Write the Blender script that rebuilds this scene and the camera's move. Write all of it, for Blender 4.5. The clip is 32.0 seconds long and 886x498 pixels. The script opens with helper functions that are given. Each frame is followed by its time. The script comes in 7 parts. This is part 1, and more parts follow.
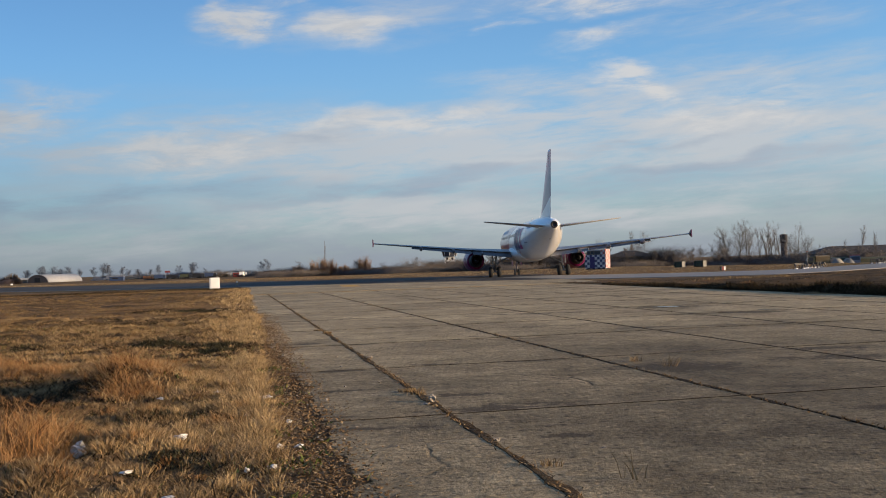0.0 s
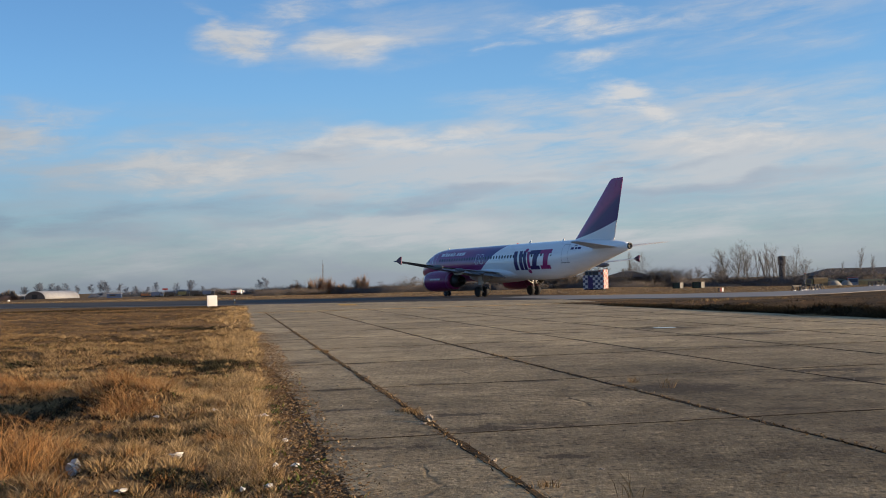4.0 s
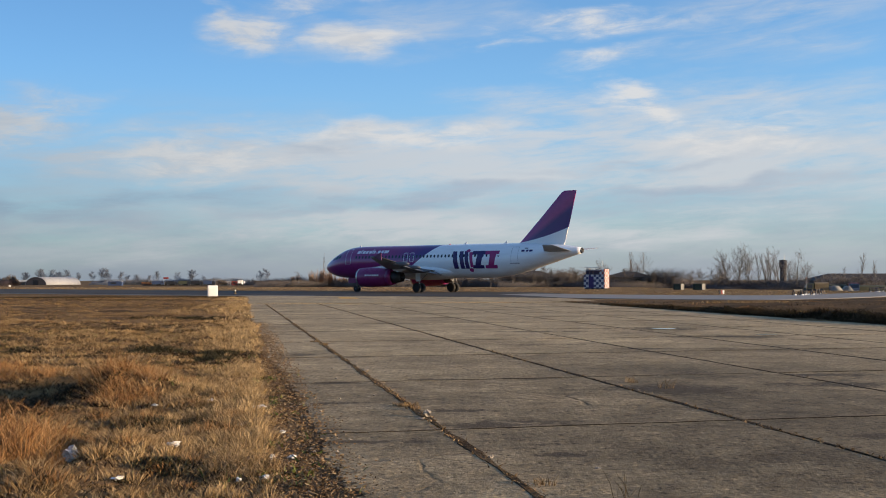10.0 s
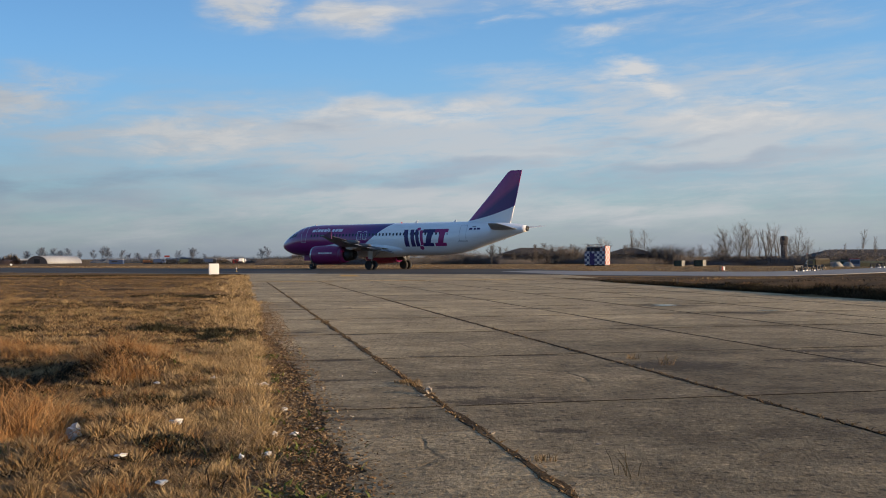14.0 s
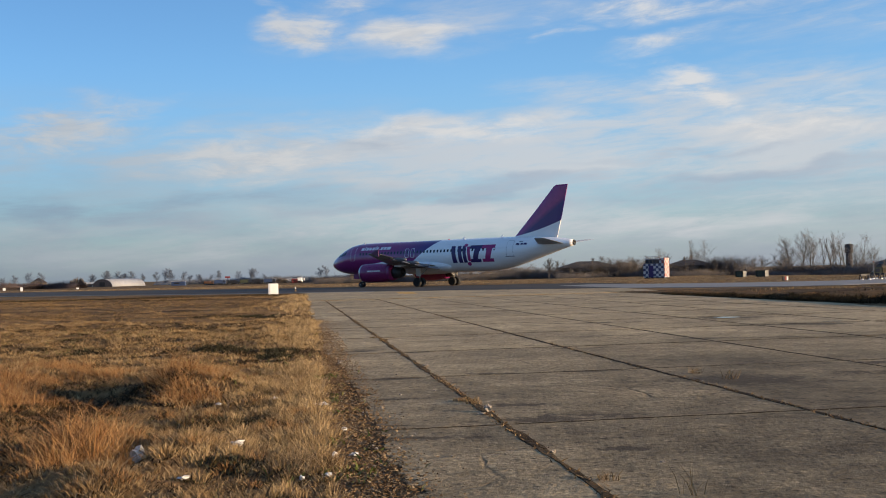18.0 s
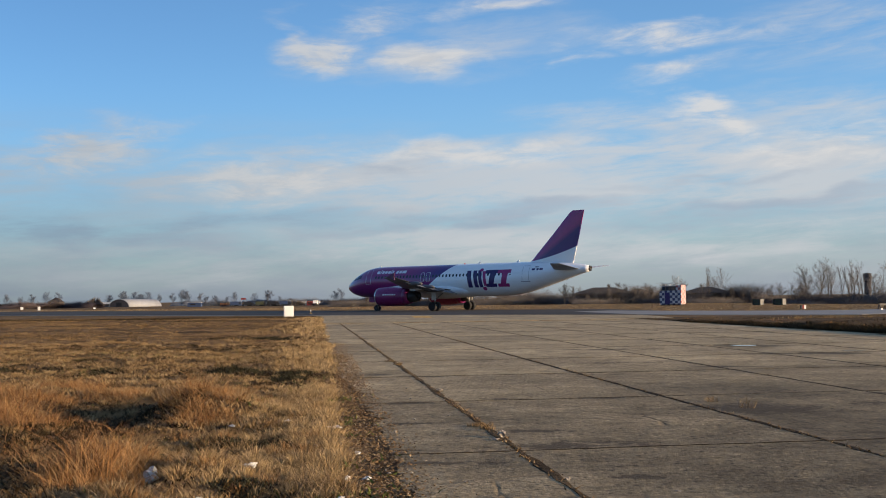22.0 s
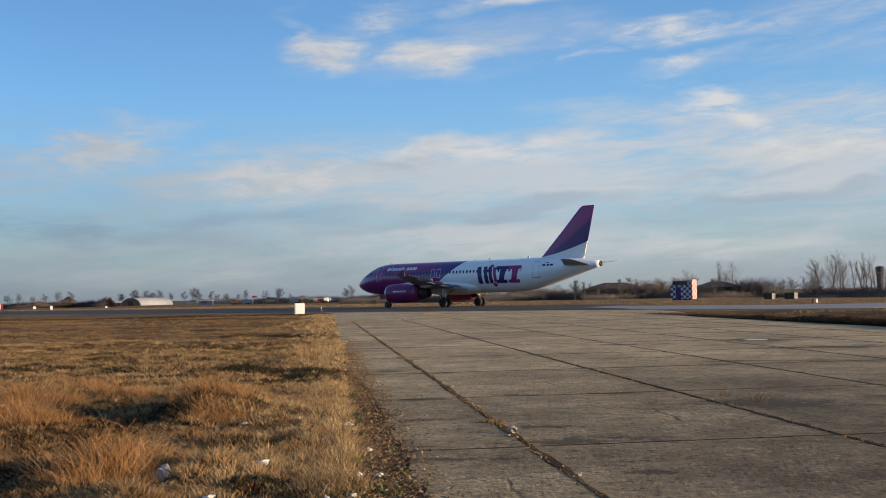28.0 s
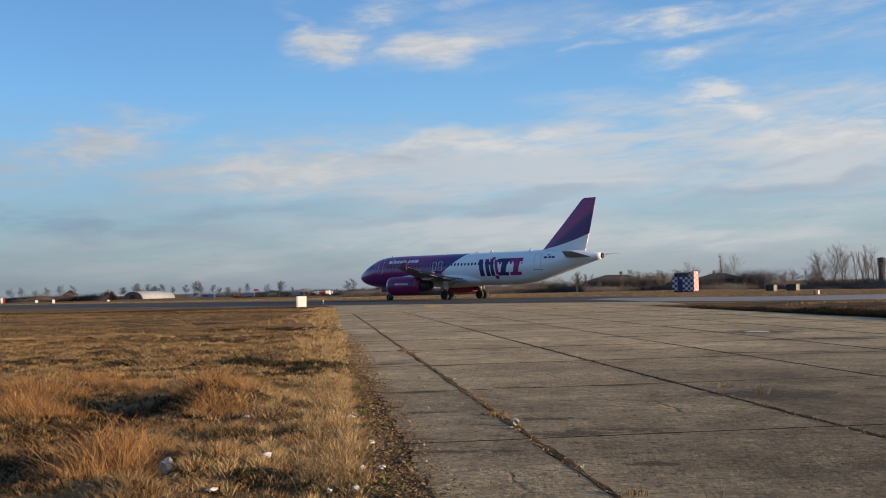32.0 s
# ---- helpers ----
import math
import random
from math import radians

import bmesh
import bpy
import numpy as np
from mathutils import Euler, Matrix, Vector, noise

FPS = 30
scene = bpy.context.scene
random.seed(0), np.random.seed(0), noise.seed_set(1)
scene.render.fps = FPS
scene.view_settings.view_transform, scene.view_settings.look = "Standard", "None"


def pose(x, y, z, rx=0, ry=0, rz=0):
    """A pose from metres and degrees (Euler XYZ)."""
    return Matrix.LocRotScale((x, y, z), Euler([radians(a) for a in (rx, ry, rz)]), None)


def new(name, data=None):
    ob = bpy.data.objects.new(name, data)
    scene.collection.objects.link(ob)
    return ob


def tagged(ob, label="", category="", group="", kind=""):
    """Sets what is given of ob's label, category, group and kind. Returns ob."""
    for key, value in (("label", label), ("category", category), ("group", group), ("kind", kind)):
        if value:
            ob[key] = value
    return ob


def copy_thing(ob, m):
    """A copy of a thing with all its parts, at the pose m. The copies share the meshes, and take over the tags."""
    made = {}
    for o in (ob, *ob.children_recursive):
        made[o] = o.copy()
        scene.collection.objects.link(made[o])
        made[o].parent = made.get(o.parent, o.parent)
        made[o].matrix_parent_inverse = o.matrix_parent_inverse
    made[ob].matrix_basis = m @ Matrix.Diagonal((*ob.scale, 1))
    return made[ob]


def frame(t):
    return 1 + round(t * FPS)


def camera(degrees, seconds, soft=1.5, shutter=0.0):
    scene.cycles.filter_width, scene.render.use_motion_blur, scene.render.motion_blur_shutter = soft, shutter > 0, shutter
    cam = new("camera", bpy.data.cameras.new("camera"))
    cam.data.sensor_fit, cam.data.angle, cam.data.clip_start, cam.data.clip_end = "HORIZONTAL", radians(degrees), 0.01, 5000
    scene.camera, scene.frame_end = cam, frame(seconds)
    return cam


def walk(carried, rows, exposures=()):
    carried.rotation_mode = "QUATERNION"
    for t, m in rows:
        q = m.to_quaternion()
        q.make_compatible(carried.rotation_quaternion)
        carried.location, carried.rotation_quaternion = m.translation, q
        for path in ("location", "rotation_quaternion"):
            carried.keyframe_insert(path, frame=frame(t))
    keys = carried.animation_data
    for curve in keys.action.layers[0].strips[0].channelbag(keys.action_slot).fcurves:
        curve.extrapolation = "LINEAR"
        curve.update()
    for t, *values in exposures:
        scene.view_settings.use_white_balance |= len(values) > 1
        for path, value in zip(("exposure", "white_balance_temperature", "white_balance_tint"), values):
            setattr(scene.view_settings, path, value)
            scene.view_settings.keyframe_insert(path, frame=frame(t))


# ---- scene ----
cam = camera(48.8, 32.0, soft=1.0)
# seconds, yaw to the left, pitch up, lean to the left: a phone held in the hand on one spot
TURNS = [
    (0, 1.15, 0.92, -1.87), (0.5, 1.25, 1.24, -1.93), (1, 1.39, 1.37, -1.96), (1.5, 1.57, 1.48, -2.12), (2, 2.17, 1.60, -2.13),
    (2.5, 2.23, 1.71, -1.85), (3, 1.48, 1.81, -1.59), (3.5, 1.10, 1.89, -1.52), (5.5, 0.94, 2.53, -1.42), (6, 1.02, 1.44, -1.36),
    (6.5, 1.03, -1.35, -0.97), (7, 0.76, -0.86, -0.61), (7.5, 0.51, -0.49, -0.38), (8, 0.34, 0.44, -0.27), (8.5, 0.16, 0.94, -0.12),
    (9, 0.01, 0.98, -0.09), (9.5, 0.29, 1.10, -0.03), (10, 1.11, 1.80, -0.07), (10.5, 2.33, 1.95, -0.10), (11, 3.91, 2.44, -0.70),
    (11.5, 3.80, 4.12, -0.50), (12, 2.50, 5.65, -1.49), (12.5, 3.00, 4.95, -1.80), (13, 1.01, 2.96, -1.18), (13.5, -0.11, 1.81, -1.13),
    (14, 1.16, 0.47, -0.27), (14.5, 4.86, -0.34, 0.09), (16.5, 6.42, 0.52, -1.11), (17, 5.13, 0.79, -1.51), (17.5, 4.56, 1.26, -1.57),
    (18, 4.47, 1.45, -1.42), (18.5, 4.72, 1.67, -1.32), (19, 4.81, 1.88, -1.19), (19.5, 4.96, 2.27, -0.85), (20, 5.02, 2.48, -0.70),
    (20.5, 5.10, 2.62, -0.76), (21, 5.23, 2.74, -0.70), (21.5, 5.33, 2.83, -0.68), (22, 5.37, 2.89, -0.72), (22.5, 5.44, 2.93, -0.76),
    (23, 5.50, 2.97, -0.77), (23.5, 5.60, 3.02, -0.83), (24, 5.68, 3.03, -0.86), (24.5, 5.76, 3.04, -0.89), (25, 5.80, 3.00, -1.03),
    (25.5, 5.88, 2.94, -1.02), (27.5, 5.97, 2.69, -1.11), (28, 5.97, 2.69, -1.13), (28.5, 6.02, 2.65, -1.04), (29, 6.06, 2.64, -1.11),
    (29.5, 6.08, 2.60, -1.17), (30, 6.11, 2.58, -1.21), (30.5, 6.11, 2.47, -1.22), (31, 6.11, 2.37, -1.22), (31.5, 6.07, 2.28, -1.22),
    (32, 6.07, 2.26, -1.30),
]


def held(t, yaw, pitch, lean):
    k = min(max((t - 14.5) / 2, 0), 1)
    spot = (0.006 + 0.004 * k, 0.005 + 0.045 * k, 1.592 + 0.016 * k)
    return pose(*spot, 0, 0, yaw) @ pose(0, 0, 0, 90 + pitch) @ pose(0, 0, 0, 0, 0, lean)


walk(cam, [(t, held(t, *turn)) for t, *turn in TURNS], exposures=[(0, 0.52), (3, 0.53), (6, 0.55), (7, 0.61), (8, 0.72), (9, 0.70), (10, 0.68), (11, 0.62), (12, 0.52), (13, 0.49), (14, 0.53), (17, 0.66), (18, 0.66), (20, 0.61), (32, 0.60)])

# ---- light ----
SUN_SIDE, SUN_UP = 15.0, 9.0     # degrees behind straight right, degrees above the ground
to_sun = Vector((math.cos(radians(SUN_SIDE)) * math.cos(radians(SUN_UP)), -math.sin(radians(SUN_SIDE)) * math.cos(radians(SUN_UP)), math.sin(radians(SUN_UP))))
sun = new("sun", bpy.data.lights.new("sun", "SUN"))
sun.data.energy, sun.data.angle, sun.data.color = 5.0, radians(0.6), (1.0, 0.71, 0.42)
sun.matrix_world = to_sun.to_track_quat("Z", "Y").to_matrix().to_4x4()

world = bpy.data.worlds.new("sky")
scene.world = world
world.use_nodes = True
wt = world.node_tree
wt.nodes.clear()


def wnode(kind, **values):
    n = wt.nodes.new(kind)
    for k, v in values.items():
        setattr(n, k, v)
    return n


def wmath(op, a, b=None, c=None, clamp=False):
    n = wnode("ShaderNodeMath", operation=op, use_clamp=clamp)
    for i, v in enumerate((a, b, c)):
        if v is None:
            continue
        if isinstance(v, (int, float)):
            n.inputs[i].default_value = v
        else:
            wt.links.new(v, n.inputs[i])
    return n.outputs[0]


def wrange(v, a, b, c=0.0, d=1.0):
    n = wnode("ShaderNodeMapRange", interpolation_type="SMOOTHSTEP")
    wt.links.new(v, n.inputs["Value"])
    for k, x in zip(("From Min", "From Max", "To Min", "To Max"), (a, b, c, d)):
        n.inputs[k].default_value = x
    return n.outputs[0]


def wmix(f, a, b):
    n = wnode("ShaderNodeMix", data_type="RGBA")
    for sock, v in ((n.inputs[0], f), (n.inputs[6], a), (n.inputs[7], b)):
        if isinstance(v, (tuple, float, int)):
            sock.default_value = v
        else:
            wt.links.new(v, sock)
    return n.outputs[2]


def wnoise(vec, scale, detail, rough, distort=0.0):
    n = wnode("ShaderNodeTexNoise")
    wt.links.new(vec, n.inputs["Vector"])
    for k, v in (("Scale", scale), ("Detail", detail), ("Roughness", rough), ("Distortion", distort)):
        n.inputs[k].default_value = v
    return n.outputs["Fac"]


sky = wnode("ShaderNodeTexSky", sky_type="NISHITA", sun_disc=False, sun_elevation=radians(SUN_UP + 4), sun_rotation=radians(90 + SUN_SIDE), air_density=1.0, dust_density=0.6, ozone_density=2.6)
coord = wnode("ShaderNodeTexCoord").outputs["Generated"]
split = wnode("ShaderNodeSeparateXYZ")
wt.links.new(coord, split.inputs[0])
dx, dy, dz = split.outputs
side = wmath("ARCTAN2", dx, dy)                        # radians to the right of straight ahead
up = wmath("ARCSINE", dz)
flat = wnode("ShaderNodeCombineXYZ")
# the cloud streaks climb a little towards the right
wt.links.new(side, flat.inputs[0])
wt.links.new(wmath("MULTIPLY_ADD", side, -0.10, wmath("MULTIPLY", up, 3.6)), flat.inputs[1])
streak = wnoise(flat.outputs[0], 7.0, 8.0, 0.62, 0.35)
fine = wnoise(flat.outputs[0], 19.0, 6.0, 0.65, 0.6)
puff = wmath("ADD", wmath("MULTIPLY", streak, 0.65), wmath("MULTIPLY", fine, 0.35))
warp = wnode("ShaderNodeTexNoise")
wt.links.new(flat.outputs[0], warp.inputs["Vector"])
warp.inputs["Scale"].default_value, warp.inputs["Detail"].default_value = 11.0, 7.0
shift = wnode("ShaderNodeVectorMath", operation="MULTIPLY_ADD")
wt.links.new(warp.outputs["Color"], shift.inputs[0])
shift.inputs[1].default_value = (0.13, 0.045, 0.0)
angles = wnode("ShaderNodeCombineXYZ")
wt.links.new(wmath("SUBTRACT", side, 0.073), angles.inputs[0])
wt.links.new(wmath("SUBTRACT", up, 0.0225), angles.inputs[1])
wt.links.new(angles.outputs[0], shift.inputs[2])
# cloud: right of ahead, up, reach along, reach across, climb in degrees, strength; puffs, thin sheets, clear grey-blue gaps
CORES = [
    (-0.218, 0.243, 0.049, 0.0197, -7.3, 1.0), (-0.109, 0.241, 0.056, 0.0208, 2.8, 0.95), (-0.243, 0.264, 0.033, 0.015, -48.6, 0.62), (-0.171, 0.282, 0.07, 0.0197, 22.2, 0.72), (-0.051, 0.297, 0.076, 0.0116, 3.4, 0.62),
    (0.143, 0.254, 0.128, 0.0127, -0.3, 0.75), (0.032, 0.239, 0.046, 0.0069, 1.9, 0.5), (0.156, 0.226, 0.08, 0.0093, 8.4, 0.55), (0.155, 0.185, 0.06, 0.015, -15.8, 0.95), (0.187, 0.171, 0.048, 0.015, -12.0, 0.8),
    (-0.446, 0.147, 0.08, 0.0255, 16.2, 1.0), (-0.407, 0.15, 0.048, 0.0127, 7.8, 0.7), (-0.312, 0.118, 0.073, 0.0255, -3.7, 1.0), (-0.236, 0.121, 0.081, 0.0174, 3.8, 0.7), (-0.083, 0.147, 0.184, 0.015, 0.2, 0.8),
    (0.292, 0.145, 0.104, 0.0231, 1.7, 0.9),
]
VEILS = [
    (0.102, 0.171, 0.131, 0.0197, -8.4, 0.55), (0.274, 0.179, 0.125, 0.0208, -1.2, 0.5), (0.145, 0.142, 0.215, 0.0208, -1.7, 0.85), (-0.025, 0.118, 0.336, 0.0359, -1.5, 0.9), (0.261, 0.115, 0.17, 0.0347, -0.7, 0.8),
    (-0.378, 0.117, 0.066, 0.015, 0.8, 0.6), (-0.084, 0.06, 0.188, 0.0243, 2.7, 0.9), (0.17, 0.054, 0.21, 0.0266, 2.1, 0.6), (-0.268, 0.039, 0.218, 0.0174, 4.3, 0.45), (-0.431, 0.055, 0.174, 0.0174, -0.1, 0.35),
    (0.306, 0.254, 0.121, 0.0463, 2.7, 0.4), (-0.11, 0.253, 0.151, 0.0347, 5.8, 0.35), (-0.636, 0.108, 0.139, 0.0347, 5.7, 0.7), (0.482, 0.119, 0.153, 0.0521, -1.2, 0.8),
]
DARKS = [
    (-0.066, 0.083, 0.188, 0.0093, 4.5, 0.8), (0.214, 0.089, 0.203, 0.0093, 3.2, 0.7), (-0.482, 0.072, 0.175, 0.015, -3.9, 0.8), (-0.301, 0.081, 0.206, 0.0127, 3.6, 0.5), (0.116, 0.074, 0.218, 0.0116, 0.8, 0.6),
    (-0.17, 0.135, 0.093, 0.0081, 2.3, 0.4), (0.172, 0.115, 0.154, 0.0058, 3.0, 0.45),
]


def blobs(rows, power, wide=1.35):
    """The strongest of many soft ellipses on the sky."""
    most = None
    for cx, cy, w, h, climb, k in rows:
        m = wnode("ShaderNodeMapping", vector_type="TEXTURE")
        wt.links.new(shift.outputs[0], m.inputs["Vector"])
        m.inputs["Location"].default_value, m.inputs["Rotation"].default_value, m.inputs["Scale"].default_value = (cx, cy, 0), (0, 0, radians(climb)), (w * wide, h * wide, 1)
        ball = wnode("ShaderNodeTexGradient", gradient_type="SPHERICAL")
        wt.links.new(m.outputs[0], ball.inputs[0])
        g = wmath("MULTIPLY", ball.outputs["Fac"], k)
        most = g if most is None else wmath("MAXIMUM", most, g)
    return wmath("POWER", most, power)


def grained(cover, grain, amount):
    return wmath("MULTIPLY", cover, wmath("MULTIPLY_ADD", wmath("SUBTRACT", grain, 0.5), amount, 1.0))


tinted = wnode("ShaderNodeMix", data_type="RGBA", blend_type="MULTIPLY")
tinted.inputs[0].default_value = 1.0
wt.links.new(sky.outputs[0], tinted.inputs[6])
tinted.inputs[7].default_value = (0.97, 1.24, 1.46, 1)
haze = wmath("MULTIPLY", wrange(up, 0.22, -0.02), wrange(puff, 0.30, 0.72, 0.72, 1.0))
veil = wmix(wmath("MULTIPLY", haze, 0.93), tinted.outputs[2], (2.05, 2.29, 2.88, 1))
# thin streaked sheet over the lower sky
tilt = wnode("ShaderNodeCombineXYZ")
wt.links.new(wmath("MULTIPLY", side, 0.55), tilt.inputs[0])
wt.links.new(wmath("MULTIPLY_ADD", side, -0.22, wmath("MULTIPLY", up, 3.4)), tilt.inputs[1])
sheet_noise = wnoise(tilt.outputs[0], 8.5, 7.0, 0.58, 0.25)
band = wmath("MULTIPLY", wrange(up, 0.0, 0.03), wrange(up, 0.20, 0.13))
thin = wmath("MULTIPLY", band, wrange(sheet_noise, 0.40, 0.66))
veil = wmix(wmath("MULTIPLY", thin, 0.36), veil, (3.40, 3.54, 3.80, 1))
wisp = wnoise(tilt.outputs[0], 24.0, 8.0, 0.66, 0.5)
both = wmath("MULTIPLY_ADD", sheet_noise, 0.45, wmath("MULTIPLY_ADD", wisp, 0.35, wmath("MULTIPLY", streak, 0.20)))
spread = wrange(grained(blobs(VEILS, 0.7), both, 6.0), 0.05, 0.90)
veil = wmix(wmath("MULTIPLY", spread, 0.74), veil, (4.00, 4.05, 4.16, 1))
gap = wrange(grained(blobs(DARKS, 0.8), both, 6.0), 0.10, 0.90)
veil = wmix(wmath("MULTIPLY", gap, 0.50), veil, (1.90, 2.42, 3.20, 1))
cover = wmath("MAXIMUM", blobs(CORES, 0.95, 1.5), wrange(up, 0.36, 0.6, 0.0, 0.25))
cloud = wrange(grained(cover, puff, 5.0), 0.10, 1.0)
white = wmix(wrange(fine, 0.36, 0.62), (4.15, 4.15, 4.20, 1), (4.75, 4.65, 4.55, 1))
full = wmix(wmath("MULTIPLY", cloud, 0.86), veil, white)
west = wnode("ShaderNodeMix", data_type="RGBA", blend_type="MULTIPLY")
wt.links.new(wrange(side, 0.1, -0.6, 0.0, 0.30), west.inputs[0])
wt.links.new(full, west.inputs[6])
west.inputs[7].default_value = (0.0, 0.12, 0.25, 1)
full = west.outputs[2]
back = wnode("ShaderNodeBackground")
wt.links.new(full, back.inputs["Color"])
back.inputs["Strength"].default_value = 0.10
wt.links.new(back.outputs[0], wnode("ShaderNodeOutputWorld").inputs["Surface"])


# ---- materials ----
class Nodes:
    """A material's node tree with short calls."""

    def __init__(self, name, rough=0.7, metal=0.0):
        self.m = bpy.data.materials.new(name)
        self.m.use_nodes = True
        self.t = self.m.node_tree
        self.b = self.t.nodes["Principled BSDF"]
        self.b.inputs["Roughness"].default_value, self.b.inputs["Metallic"].default_value = rough, metal

    def add(self, kind, links=(), **values):
        n = self.t.nodes.new(kind)
        for k, v in values.items():
            setattr(n, k, v)
        for k, v in dict(links).items():
            self.put(n.inputs[k], v)
        return n

    def put(self, sock, v):
        if isinstance(v, bpy.types.NodeSocket):
            self.t.links.new(v, sock)
        else:
            sock.default_value = v

    def math(self, op, a, b=0.0, clamp=False):
        n = self.add("ShaderNodeMath", operation=op, use_clamp=clamp)
        self.put(n.inputs[0], a), self.put(n.inputs[1], b)
        return n.outputs[0]

    def place(self, kind="world"):
        if kind == "world":
            return self.add("ShaderNodeNewGeometry").outputs["Position"]
        return self.add("ShaderNodeTexCoord").outputs["Object"]

    def noise(self, vec, scale, detail=4.0, rough=0.6, distort=0.0):
        return self.add("ShaderNodeTexNoise", {"Vector": vec, "Scale": scale, "Detail": detail, "Roughness": rough, "Distortion": distort}).outputs["Fac"]

    def span(self, v, a, b, c=0.0, d=1.0):
        return self.add("ShaderNodeMapRange", {"Value": v, "From Min": a, "From Max": b, "To Min": c, "To Max": d}).outputs[0]

    def mix(self, f, a, b, blend="MIX"):
        n = self.add("ShaderNodeMix", data_type="RGBA", blend_type=blend)
        self.put(n.inputs[0], f), self.put(n.inputs[6], a), self.put(n.inputs[7], b)
        return n.outputs[2]

    def bump(self, height, strength=0.4, distance=0.01):
        n = self.add("ShaderNodeBump", {"Height": height, "Strength": strength, "Distance": distance})
        self.t.links.new(n.outputs[0], self.b.inputs["Normal"])

    def colour(self, c):
        self.put(self.b.inputs["Base Color"], c)
        return self.m


def rgb(r, g, b):
    return (r, g, b, 1.0)


def plain(name, c, rough=0.6, metal=0.0, vary=0.25, scale=3.0, bump=0.15, kind="object"):
    """Paint, metal, cloth: one colour with two scales of wear."""
    n = Nodes(name, rough, metal)
    p = n.place(kind)
    wide, grain = n.noise(p, scale), n.noise(p, scale * 14, 3)
    dark = tuple(v * (1 - vary) for v in c[:3]) + (1,)
    light = tuple(min(v * (1 + vary * 0.6), 1) for v in c[:3]) + (1,)
    col = n.mix(n.span(wide, 0.3, 0.7), dark, light)
    col = n.mix(n.span(grain, 0.35, 0.75, 0, 0.35), col, dark)
    n.put(n.b.inputs["Roughness"], n.span(grain, 0.3, 0.7, max(rough - 0.08, 0.02), min(rough + 0.1, 1)))
    if bump:
        n.bump(grain, bump, 0.01)
    return n.colour(col)


def leafy(name, a, b, c, rough=0.85):
    """Dry blades and twigs: each island takes its own tone."""
    n = Nodes(name, rough)
    one = n.add("ShaderNodeNewGeometry").outputs["Random Per Island"]
    col = n.mix(n.span(one, 0.0, 0.6), a, b)
    col = n.mix(n.span(one, 0.60, 0.95), col, c)
    patch = n.noise(n.place(), 0.55, 3)
    col = n.mix(n.span(patch, 0.35, 0.7, 0, 0.32), col, tuple(v * 0.55 for v in a[:3]) + (1,))
    tuft = n.noise(n.place(), 4.5, 2)
    col = n.mix(n.span(tuft, 0.40, 0.68, 0, 0.45), col, tuple(v * 0.45 for v in a[:3]) + (1,))
    n.put(n.b.inputs["Specular IOR Level"], 0.10)
    return n.colour(col)


